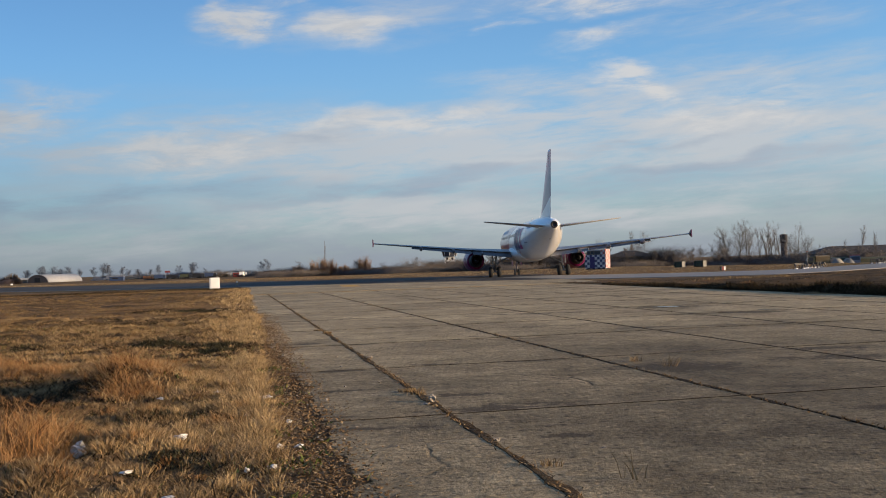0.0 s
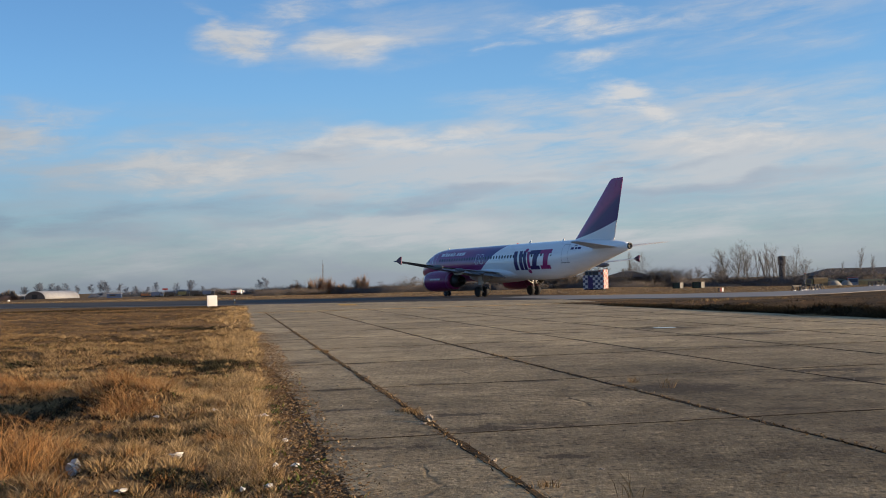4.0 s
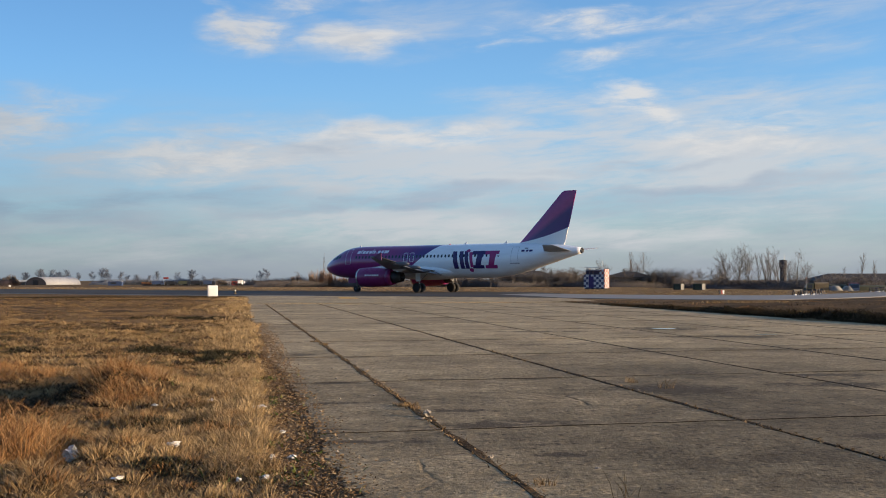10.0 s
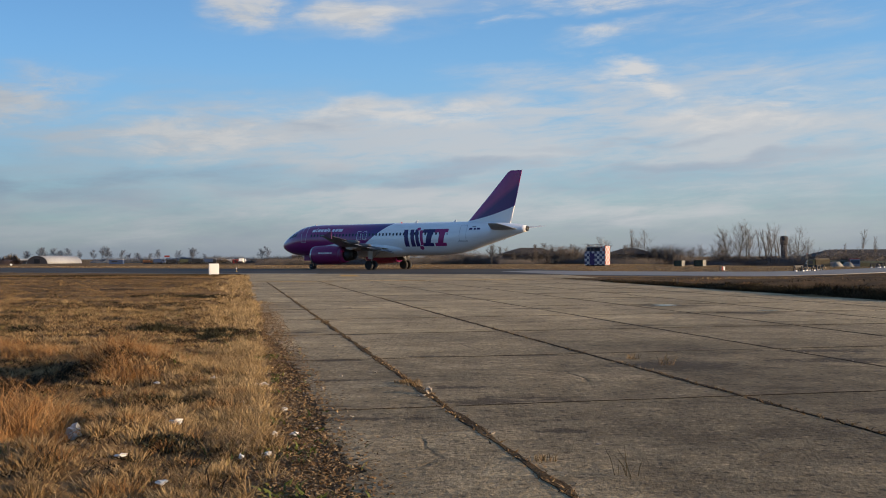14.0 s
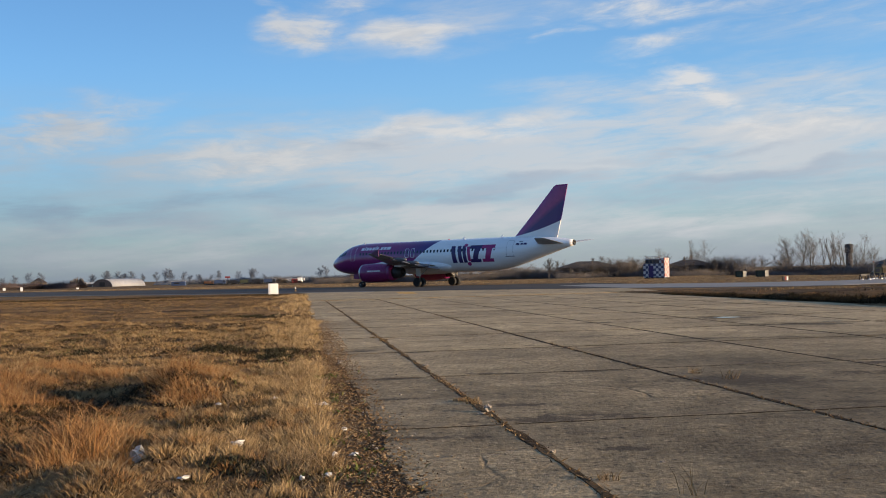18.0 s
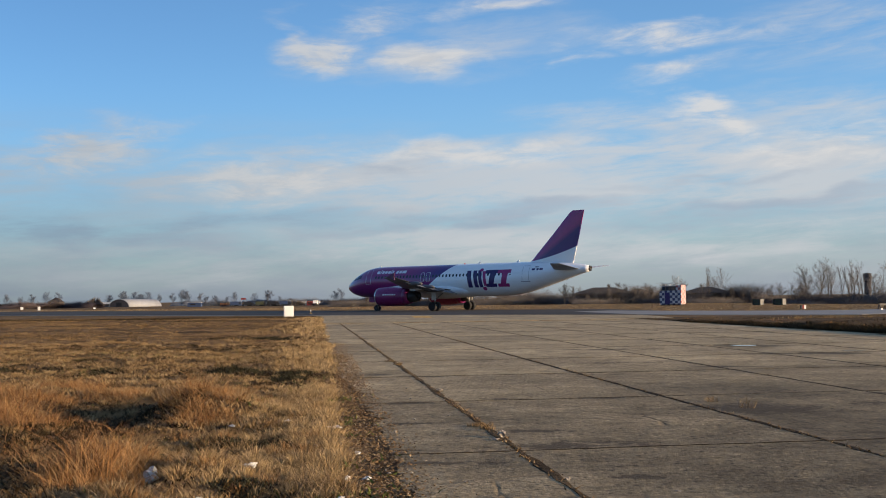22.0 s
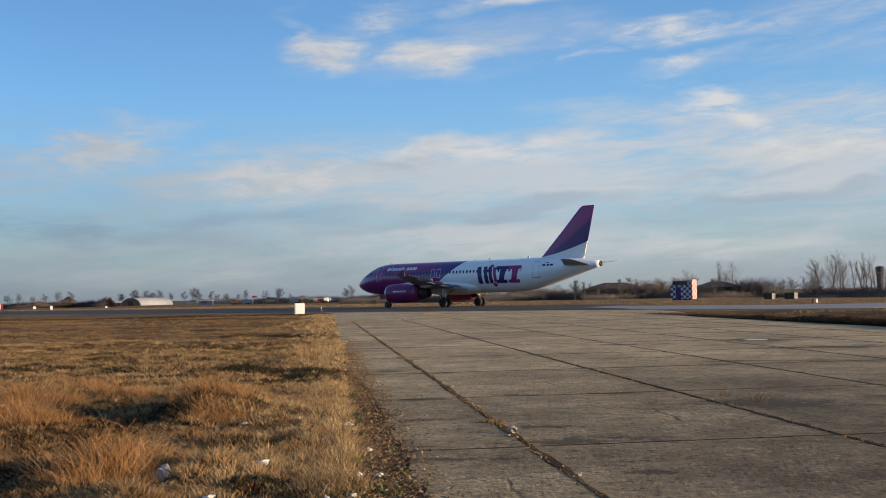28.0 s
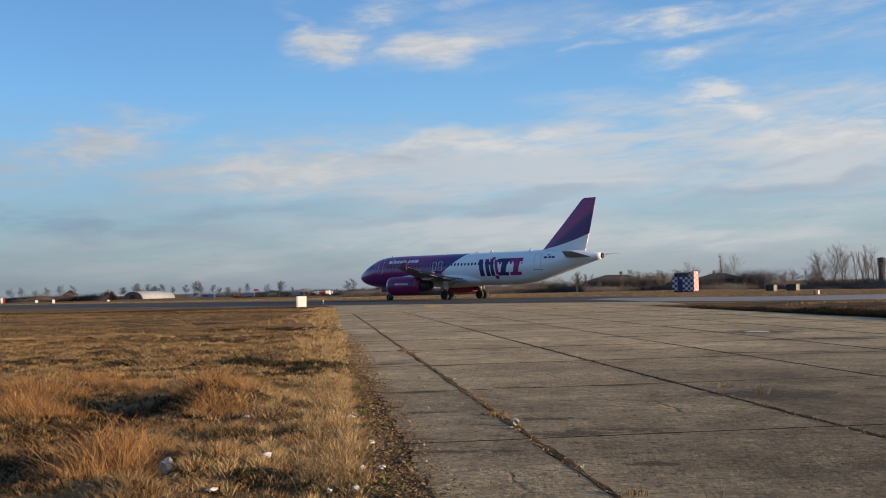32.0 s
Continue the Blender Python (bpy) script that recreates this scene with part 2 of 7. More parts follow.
def concrete_material():
    n = Nodes("worn_concrete", 0.95)
    n.put(n.b.inputs["Specular IOR Level"], 0.25)
    p = n.place()
    obj = n.add("ShaderNodeObjectInfo").outputs["Random"]
    wide, mid, spot, grain, fine = n.noise(p, 0.22, 5, 0.65), n.noise(p, 1.1, 8, 0.72, 0.5), n.noise(p, 6.5, 5, 0.7), n.noise(p, 24, 4, 0.7), n.noise(p, 80, 2, 0.6)
    base = n.mix(n.span(mid, 0.34, 0.66), rgb(0.205, 0.150, 0.081), rgb(0.385, 0.293, 0.168))
    base = n.mix(n.span(obj, 0, 1, 0, 0.35), base, rgb(0.268, 0.200, 0.112))
    tone = n.span(wide, 0.36, 0.64, 0.72, 1.18)
    tone = n.math("MULTIPLY", tone, n.span(spot, 0.32, 0.68, 1.22, 0.72))
    tone = n.math("MULTIPLY", tone, n.span(grain, 0.34, 0.66, 0.72, 1.26))
    tone = n.math("MULTIPLY", tone, n.span(fine, 0.35, 0.65, 0.80, 1.20))
    # exposed pebbles, pale and dark
    pebble = n.add("ShaderNodeTexVoronoi", {"Vector": p, "Scale": 12.0})
    hue = n.add("ShaderNodeSeparateColor", {"Color": pebble.outputs["Color"]}).outputs[0]
    dot = n.span(pebble.outputs["Distance"], 0.12, 0.50, 1.0, 0.0)
    tone = n.math("MULTIPLY", tone, n.add("ShaderNodeMix", {0: dot, 2: 1.0, 3: n.span(hue, 0.1, 0.9, 0.35, 1.60)}).outputs[0])
    # scuffs and pale worn streaks that lie across the slabs
    turn = n.add("ShaderNodeMapping", {"Vector": p, "Rotation": (0, 0, radians(-12.7)), "Scale": (0.5, 1.2, 1.0)}).outputs[0]
    stain, scuff = n.noise(turn, 0.8, 8, 0.75, 0.6), n.noise(turn, 3.2, 7, 0.75, 0.8)
    tone = n.math("MULTIPLY", tone, n.span(stain, 0.56, 0.66, 1.0, 0.66))
    tone = n.math("MULTIPLY", tone, n.span(scuff, 0.54, 0.66, 1.0, 0.90))
    tone = n.math("MULTIPLY", tone, n.span(scuff, 0.42, 0.30, 1.0, 1.15))
    # uneven brightness put into the lane's colour: dimmer near right, brighter far off
    # dirt is only the distance from the middle of that dimmed stretch
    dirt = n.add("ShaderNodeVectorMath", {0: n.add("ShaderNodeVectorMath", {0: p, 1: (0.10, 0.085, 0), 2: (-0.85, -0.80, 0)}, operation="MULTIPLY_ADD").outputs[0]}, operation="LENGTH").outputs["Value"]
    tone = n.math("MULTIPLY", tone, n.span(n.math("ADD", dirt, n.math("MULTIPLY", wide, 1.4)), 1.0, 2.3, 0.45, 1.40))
    grey = n.add("ShaderNodeCombineColor", {0: tone, 1: tone, 2: tone}).outputs[0]
    col = n.mix(1.0, base, grey, "MULTIPLY")
    # oil and damp marks that have a place of their own
    near = 9.0
    for mx, my, rx, ry in ((0.45, 10.75, 0.75, 0.26), (0.9, 8.9, 0.25, 0.10), (3.1, 14.2, 1.1, 0.55), (5.9, 14.9, 1.0, 0.32), (7.6, 27.2, 1.5, 0.5), (5.9, 16.4, 0.8, 0.3), (-3.4, 20.6, 0.5, 0.2), (-2.0, 15.0, 0.45, 0.14), (6.5, 31.6, 1.3, 0.9), (2.0, 24.0, 0.9, 0.25), (-0.9, 9.6, 0.5, 0.12), (4.6, 10.0, 0.8, 0.2), (-0.1, 11.9, 0.5, 0.14), (-1.5, 12.6, 0.35, 0.12), (-0.4, 15.6, 0.5, 0.09), (1.2, 15.7, 0.6, 0.08), (0.5, 20.4, 0.8, 0.10), (-2.2, 20.1, 0.5, 0.10), (4.5, 22.5, 1.2, 0.14), (2.2, 30.0, 1.5, 0.25), (-1.6, 10.4, 0.4, 0.06)):
        o = n.add("ShaderNodeVectorMath", {0: p, 1: (1 / rx, 1 / ry, 0), 2: (-mx / rx, -my / ry, 0)}, operation="MULTIPLY_ADD").outputs[0]
        near = n.math("MINIMUM", near, n.add("ShaderNodeVectorMath", {0: o}, operation="LENGTH").outputs["Value"])
    near = n.math("ADD", near, n.math("MULTIPLY", n.math("ADD", n.math("SUBTRACT", mid, 0.5), n.math("SUBTRACT", spot, 0.5)), 4.2))
    col = n.mix(n.span(near, 0.60, 1.10, 0.78, 0.0), col, rgb(0.046, 0.033, 0.020))
    # hairline cracks
    bent = n.add("ShaderNodeVectorMath", {0: p, 1: n.add("ShaderNodeTexNoise", {"Vector": p, "Scale": 1.3, "Detail": 5.0}).outputs["Color"]}, operation="ADD").outputs[0]
    cell = n.add("ShaderNodeTexVoronoi", {"Vector": bent, "Scale": 0.33}, feature="DISTANCE_TO_EDGE").outputs["Distance"]
    crack = n.math("MULTIPLY", n.span(cell, 0.0, 0.014, 1, 0), n.span(wide, 0.50, 0.62))
    col = n.mix(n.math("MULTIPLY", crack, 0.8), col, rgb(0.030, 0.025, 0.020))
    height = n.math("ADD", n.math("MULTIPLY", spot, 1.2), n.math("ADD", n.math("MULTIPLY", grain, 0.8), n.math("MULTIPLY", mid, 1.2)))
    n.bump(n.math("SUBTRACT", height, n.math("MULTIPLY", crack, 1.0)), 0.8, 0.02)
    return n.colour(col)


def asphalt_material(name, a, b, rough):
    n = Nodes(name, rough)
    p = n.place()
    turn = n.add("ShaderNodeMapping", {"Vector": p, "Rotation": (0, 0, radians(31)), "Scale": (0.15, 1.0, 1.0)}).outputs[0]
    wide, grain = n.noise(turn, 0.35, 5, 0.65), n.noise(p, 25, 3)
    col = n.mix(n.span(wide, 0.3, 0.72), a, b)
    n.put(n.b.inputs["Specular IOR Level"], 0.15)
    n.bump(grain, 0.25, 0.008)
    return n.colour(col)


def soil_material(name, low, high, bare):
    n = Nodes(name, 1.0)
    n.put(n.b.inputs["Specular IOR Level"], 0.08)
    p = n.place()
    wide, mid, grain = n.noise(p, 0.05, 5, 0.6), n.noise(p, 0.9, 6, 0.7), n.noise(p, 14, 5, 0.7)
    streak = n.noise(n.add("ShaderNodeMapping", {"Vector": p, "Scale": (0.25, 1.0, 1.0)}).outputs[0], 0.5, 6, 0.7)
    col = n.mix(n.span(mid, 0.3, 0.7), low, high)
    col = n.mix(n.span(wide, 0.45, 0.66, 0, 0.5), col, low)
    col = n.mix(n.span(streak, 0.48, 0.62, 0, 0.8), col, bare)
    col = n.mix(n.span(grain, 0.45, 0.72, 0, 0.6), col, bare)
    n.bump(n.math("ADD", grain, n.math("MULTIPLY", mid, 2.0)), 0.8, 0.06)
    return n.colour(col)


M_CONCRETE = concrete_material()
M_ASPHALT = asphalt_material("dark_asphalt", rgb(0.034, 0.033, 0.034), rgb(0.082, 0.077, 0.074), 0.95)
M_PALE = asphalt_material("pale_asphalt", rgb(0.205, 0.194, 0.180), rgb(0.290, 0.275, 0.256), 0.8)
M_SOIL = soil_material("dry_soil", rgb(0.160, 0.094, 0.042), rgb(0.310, 0.196, 0.092), rgb(0.046, 0.029, 0.015))
M_EARTH = soil_material("dug_earth", rgb(0.075, 0.046, 0.022), rgb(0.160, 0.100, 0.050), rgb(0.026, 0.017, 0.010))
M_JOINT = soil_material("joint_dirt", rgb(0.072, 0.046, 0.024), rgb(0.165, 0.108, 0.056), rgb(0.028, 0.019, 0.011))
M_CRACK = soil_material("crack_dirt", rgb(0.030, 0.022, 0.014), rgb(0.070, 0.050, 0.030), rgb(0.018, 0.013, 0.009))
M_LINE = plain("worn_yellow_line", rgb(0.62, 0.33, 0.05), 0.8, 0, 0.35, 0.8, 0.2, "world")
M_STRAW = leafy("straw_grass", rgb(0.150, 0.091, 0.042), rgb(0.53, 0.372, 0.198), rgb(0.080, 0.054, 0.026))
M_BLOND = leafy("pale_straw_grass", rgb(0.28, 0.188, 0.092), rgb(0.62, 0.450, 0.245), rgb(0.20, 0.138, 0.066))
M_RUST = leafy("rust_grass", rgb(0.165, 0.078, 0.030), rgb(0.40, 0.215, 0.090), rgb(0.44, 0.285, 0.140))
M_FIELD = leafy("field_grass", rgb(0.215, 0.136, 0.064), rgb(0.380, 0.252, 0.128), rgb(0.160, 0.106, 0.052))
# dead growth, darkened further for the shade in hollows and gaps
M_MAT_SHADE = leafy("shade_darkened_dead_grass", rgb(0.026, 0.018, 0.010), rgb(0.068, 0.044, 0.022), rgb(0.046, 0.042, 0.019))
M_WEED = leafy("brown_weeds", rgb(0.060, 0.037, 0.018), rgb(0.145, 0.092, 0.042), rgb(0.080, 0.062, 0.026))
M_LEAF = leafy("fallen_leaves", rgb(0.125, 0.075, 0.038), rgb(0.28, 0.175, 0.090), rgb(0.36, 0.265, 0.155))
M_GREEN = leafy("green_weeds", rgb(0.07, 0.09, 0.025), rgb(0.12, 0.14, 0.04), rgb(0.20, 0.17, 0.06))
M_TWIG = leafy("bare_twigs", rgb(0.190, 0.172, 0.162), rgb(0.275, 0.245, 0.225), rgb(0.150, 0.138, 0.130))
# far twigs: the blue-grey of distance haze is put into their colour
M_TWIG_HAZE = leafy("haze_toned_twigs", rgb(0.115, 0.135, 0.180), rgb(0.165, 0.190, 0.245), rgb(0.095, 0.110, 0.145))
M_TWIG_DARK = leafy("dark_twigs", rgb(0.108, 0.096, 0.090), rgb(0.180, 0.156, 0.142), rgb(0.082, 0.075, 0.070))
M_TWIG_RED = leafy("reddish_twigs", rgb(0.235, 0.155, 0.105), rgb(0.320, 0.225, 0.160), rgb(0.190, 0.125, 0.085))
M_SCRUB = leafy("brown_scrub", rgb(0.105, 0.082, 0.080), rgb(0.160, 0.122, 0.116), rgb(0.085, 0.070, 0.072))
M_BARK = plain("bark", rgb(0.13, 0.11, 0.09), 0.95, 0, 0.4, 4.0, 0.5)
M_WHITE = plain("white_paint", rgb(0.80, 0.80, 0.78), 0.45, 0, 0.06, 2.0, 0.05)
M_TYRE = plain("tyre_rubber", rgb(0.020, 0.020, 0.022), 0.8, 0, 0.3, 6.0, 0.2)
M_STEEL = plain("grey_steel", rgb(0.42, 0.43, 0.45), 0.4, 0.7, 0.2, 5.0, 0.1)
M_DARK = plain("dark_metal", rgb(0.035, 0.035, 0.038), 0.5, 0.4, 0.3, 5.0, 0.1)


# ---- building helpers ----
def smooth01(v, a, b):
    k = min(max((v - a) / (b - a), 0.0), 1.0)
    return k * k * (3 - 2 * k)


def mesh_of(name, bm, material, smooth=False):
    me = bpy.data.meshes.new(name)
    bmesh.ops.recalc_face_normals(bm, faces=bm.faces)
    bm.to_mesh(me)
    bm.free()
    me.materials.append(material)
    if smooth:
        me.polygons.foreach_set("use_smooth", [True] * len(me.polygons))
    return me


def part(name, bm, material, parent, label="", smooth=False):
    """One mesh object under a thing or a part."""
    ob = new(name, bm if isinstance(bm, bpy.types.Mesh) else mesh_of(name, bm, material, smooth))
    ob.parent = parent
    return tagged(ob, label)


def raw_mesh(name, verts, faces, material, smooth=False):
    me = bpy.data.meshes.new(name)
    me.from_pydata(verts, [], faces)
    me.materials.append(material)
    if smooth:
        me.polygons.foreach_set("use_smooth", [True] * len(me.polygons))
    me.update()
    return me


def thing(name, m, label, category, group="", kind=""):
    """An empty at a thing's base, to carry its parts."""
    ob = new(name)
    ob.empty_display_size = 0.3
    ob.matrix_world = m
    return tagged(ob, label, category, group, kind)


def block(bm, x0, x1, y0, y1, z0, z1, bevel=0.0, m=None):
    made = bmesh.ops.create_cube(bm, size=1.0)["verts"]
    bmesh.ops.transform(bm, matrix=Matrix.LocRotScale(((x0 + x1) / 2, (y0 + y1) / 2, (z0 + z1) / 2), None, (x1 - x0, y1 - y0, z1 - z0)), verts=made)
    if bevel:
        edges = list({e for v in made for e in v.link_edges})
        out = bmesh.ops.bevel(bm, geom=edges, offset=bevel, segments=2, affect="EDGES", profile=0.6)
        made = list({v for f in out["faces"] for v in f.verts} | {v for v in made if v.is_valid})
    if m:
        bmesh.ops.transform(bm, matrix=m, verts=made)
    return bm


def cube(*size, bevel=0.0):
    return block(bmesh.new(), *size, bevel=bevel)


def tube(bm, a, b, r0, r1, sides=8, cap=True):
    """A tapered rod from a to b."""
    a, b = Vector(a), Vector(b)
    turn = (b - a).to_track_quat("Z", "Y").to_matrix()
    rings = []
    for p, r in ((a, r0), (b, r1)):
        rings.append([bm.verts.new(p + turn @ Vector((r * math.cos(6.28319 * i / sides), r * math.sin(6.28319 * i / sides), 0))) for i in range(sides)])
    for i in range(sides):
        j = (i + 1) % sides
        bm.faces.new((rings[0][i], rings[0][j], rings[1][j], rings[1][i]))
    if cap:
        bm.faces.new(rings[0][::-1]), bm.faces.new(rings[1])
    return bm


def rod(a, b, r0, r1=None, sides=8):
    return tube(bmesh.new(), a, b, r0, r0 if r1 is None else r1, sides)


def lathe(profile, sides=28, axis="X", at=(0, 0, 0)):
    """Rings of (along, radius) about an axis."""
    bm = bmesh.new()
    rings = []
    for along, r in profile:
        ring = []
        for i in range(sides):
            a = 2 * math.pi * i / sides
            p = {"X": (along, r * math.cos(a), r * math.sin(a)), "Y": (r * math.cos(a), along, r * math.sin(a)), "Z": (r * math.cos(a), r * math.sin(a), along)}[axis]
            ring.append(bm.verts.new(Vector(p) + Vector(at)))
        rings.append(ring)
    for one, two in zip(rings, rings[1:]):
        for i in range(sides):
            j = (i + 1) % sides
            bm.faces.new((one[i], one[j], two[j], two[i]))
    if profile[0][1] > 1e-4:
        bm.faces.new(rings[0])
    if profile[-1][1] > 1e-4:
        bm.faces.new(rings[-1])
    bmesh.ops.remove_doubles(bm, verts=bm.verts, dist=1e-4)
    return bm


def prism(poly, y0, y1):
    """A closed outline of (x, z), drawn from y0 to y1."""
    bm = bmesh.new()
    one = [bm.verts.new((x, y0, z)) for x, z in poly]
    two = [bm.verts.new((x, y1, z)) for x, z in poly]
    bm.faces.new(one), bm.faces.new(two[::-1])
    for i in range(len(poly)):
        j = (i + 1) % len(poly)
        bm.faces.new((one[i], two[i], two[j], one[j]))
    return bm


def lumpy(radius, seed, squash=0.7, cut=2, rough=0.35):
    bm = bmesh.new()
    bmesh.ops.create_icosphere(bm, subdivisions=cut, radius=radius)
    for v in bm.verts:
        k = 1 + rough * noise.noise(v.co * (1.8 / radius) + Vector((seed * 3.1, seed, 0)))
        v.co = Vector((v.co.x * k, v.co.y * k, v.co.z * k * squash))
    return bm


# ---- the ground ----
# The concrete lane runs along ALONG; ACROSS points to its right.
ALONG, ACROSS = Vector((-0.2198, 0.9755, 0)), Vector((0.9755, 0.2198, 0))


def lane(u, v, z=0.0):
    p = ALONG * u + ACROSS * v
    return Vector((p.x, p.y, z))


def slab_at(u, v, z=0.0):
    """The slab joints run a little askew of the lane's left edge."""
    k = smooth01(v, 0.9, 2.1)
    return lane(u, v - 0.011 * (u - 9) * k - 0.38 * smooth01(u, 13, 26) * (1 - k), z)


def uv_of(x, y):
    return -0.2198 * x + 0.9755 * y, 0.9755 * x + 0.2198 * y


def far_drop(x, y):
    """The plain falls a little behind the taxiway, more so far on the right."""
    return -2.3 * smooth01(x, 30, 95) * smooth01(y, 110, 260) - 1.9 * (1 - smooth01(x, 30, 95)) * smooth01(y, 150, 650)


# bare hollows in the turf: place and size
HOLLOWS = [(-5.9, 13.5, 0.85), (-5.2, 12.8, 0.65), (-5.8, 12.0, 0.7), (-6.7, 13.6, 0.7), (-5.9, 10.5, 0.8), (-4.7, 8.2, 0.6), (-5.2, 9.3, 0.8), (-4.9, 10.3, 0.6), (-7.2, 12.4, 0.6), (-6.4, 14.4, 0.6), (-6.7, 21.4, 0.75), (-5.35, 20.8, 0.7), (-3.8, 11.5, 0.42), (-3.1, 10.7, 0.42),
           (-3.65, 10.2, 0.40), (-3.15, 11.8, 0.30), (-12.1, 22.0, 0.9), (-11.3, 40.0, 1.4), (-9.5, 20.5, 0.5), (-15.0, 33.0, 1.2), (-10.5, 31.0, 0.9), (-2.3, 7.9, 0.3), (-4.9, 18.4, 0.4)]


def hummock(x, y):
    """Uneven turf on the left of the lane."""
    u, v = uv_of(x, y)
    if v > 0.1 or y > 95:
        return 0.0
    edge = smooth01(-v, 0.0, 1.2) * (1 - smooth01(y, 70, 92))
    h = 0.08 * noise.noise(Vector((x * 0.35, y * 0.35, 1.0))) + 0.09 * noise.noise(Vector((x * 0.9, y * 0.9, 4.0))) + 0.10 * noise.noise(Vector((x * 2.1, y * 2.1, 9.0)))
    for mx, my, r in HOLLOWS:
        h -= 0.13 * math.exp(-((x - mx) ** 2 + (y - my) ** 2) / r**2)
    for mx, my, r, k in ((-4.7, 13.6, 0.75, 0.30), (-4.2, 9.2, 0.5, 0.10), (-8.0, 15.4, 1.3, 0.12), (-2.5, 11.5, 0.5, 0.06)):
        h += k * math.exp(-((x - mx) ** 2 + (y - my) ** 2) / r**2)
    return edge * (0.04 + h)


def bank(x, y):
    """The heap of dug earth between the lane and the taxiway on the right."""
    u, v = uv_of(x, y)
    k = smooth01(v, 22.1, 23.0) * smooth01(u, 2, 14) * (1 - smooth01(y - 0.75 * max(x - 22, 0), 62, 74)) * (1 - smooth01(x, 70, 100))
    heap = 0.26 * math.exp(-((x - 33) / 7) ** 2 - ((y - 71.5) / 4.5) ** 2) + 0.26 * math.exp(-((x - 43) / 7) ** 2 - ((y - 81) / 5.0) ** 2)
    k *= 1 - 0.72 * smooth01(u, 36, 60)
    return k * (heap + 0.26 + 0.18 * noise.noise(Vector((x * 0.22, y * 0.22, 3.0))) + 0.12 * noise.noise(Vector((x * 0.8, y * 0.8, 7.0))) + 0.08 * noise.noise(Vector((x * 2.5, y * 2.5, 7.0))))


def ground_z(x, y):
    return far_drop(x, y) + hummock(x, y) + bank(x, y)


def graded(a, b, n, power):
    return [a + (b - a) * (i / n) ** power for i in range(n + 1)]


def build_ground():
    ys = [-400, -120, -40, -12, -4, 0] + [2 + 0.25 * i for i in range(73)] + graded(20.5, 100, 100, 1.25)[0:] + graded(103, 900, 40, 1.7) + [1300, 2000, 3000, 4600]
    xs = [-4200, -2500, -1400, -800, -500, -350, -250, -180, -130, -100] + [-80 + 2.0 * i for i in range(27)] + [-27 + 0.75 * i for i in range(20)]
    xs += [-12 + 0.25 * i for i in range(57)] + [2.5 + 1.5 * i for i in range(36)] + [60, 68, 80, 100, 130, 180, 260, 380, 600, 1000, 1800, 3000, 4200]
    verts, faces = [], []
    for y in ys:
        for x in xs:
            verts.append((x, y, ground_z(x, y) - 0.01 - 0.6 * bank(x, y)))
    w = len(xs)
    for j in range(len(ys) - 1):
        for i in range(w - 1):
            faces.append((j * w + i, j * w + i + 1, (j + 1) * w + i + 1, (j + 1) * w + i))
    ob = new("ground", raw_mesh("ground", verts, faces, M_SOIL, True))
    tagged(ob, "flat airfield ground with dry straw-coloured grass and bare soil", "ground", kind="structure")


build_ground()


def build_bank():
    """Dug earth over the turf on the right of the lane."""
    xs, ys = [5 + 0.5 * i for i in range(176)], [12 + 0.5 * i for i in range(190)]
    at, verts, faces = {}, [], []
    for j, y in enumerate(ys):
        for i, x in enumerate(xs):
            u, v = uv_of(x, y)
            if v > 22.05 and y - 0.75 * max(x - 22, 0) < 74.5 and u > 1:
                at[i, j] = len(verts)
                verts.append((x, y, ground_z(x, y) + 0.012))
    for (i, j), k in at.items():
        if (i + 1, j) in at and (i, j + 1) in at and (i + 1, j + 1) in at:
            faces.append((k, at[i + 1, j], at[i + 1, j + 1], at[i, j + 1]))
    tagged(new("soil_bank", raw_mesh("soil_bank", verts, faces, M_EARTH, True)), "low bank of dark dug earth along the concrete", "soil", kind="structure")


build_bank()


def sheet(name, outline, z0, z1, material, label, category):
    """A paved area with thickness, from a closed outline; it follows the fall of the plain."""
    bm = bmesh.new()
    top = [bm.verts.new((x, y, z1)) for x, y in outline]
    rim = [bm.edges.new((p, q)) for p, q in zip(top, top[1:] + top[:1])]
    bmesh.ops.triangle_fill(bm, use_beauty=True, edges=rim, normal=(0, 0, 1))
    for _ in range(3):
        bmesh.ops.subdivide_edges(bm, edges=[e for e in bm.edges if e.calc_length() > 14], cuts=1, use_grid_fill=False)
        bmesh.ops.triangulate(bm, faces=[f for f in bm.faces if len(f.verts) > 3], ngon_method="EAR_CLIP")
    rim = [e for e in bm.edges if e.is_boundary]
    ext = bmesh.ops.extrude_edge_only(bm, edges=rim)["geom"]
    for v in ext:
        if isinstance(v, bmesh.types.BMVert):
            v.co.z = z0
    for v in bm.verts:
        v.co.z += far_drop(v.co.x, v.co.y)
    return tagged(new(name, mesh_of(name, bm, material)), label, category, kind="structure")


# taxiway: dark asphalt to the left, older pale surface to the right
sheet("taxiway", [(8.5, 84.5), (-2, 91), (-14.5, 96), (-23, 99), (-35, 105), (-53, 116), (-78, 131), (-300, 262), (-300, 305), (-80, 172), (-38, 143), (-20, 131.5), (2.0, 124), (9, 121), (13, 104)], -0.2, 0.03, M_ASPHALT, "dark asphalt taxiway with worn tyre-marked surface", "taxiway")
sheet("taxiway_old", [(9.0, 84), (13.5, 80), (19, 76.5), (24, 75), (30, 80), (40, 91), (62, 118), (95, 160), (118, 172), (98, 172), (60, 132), (36, 101), (30, 95.5), (22, 97), (14, 103), (8.0, 110), (4, 104)], -0.2, 0.034, M_PALE, "pale weathered asphalt taxiway beside a soil bank", "taxiway")
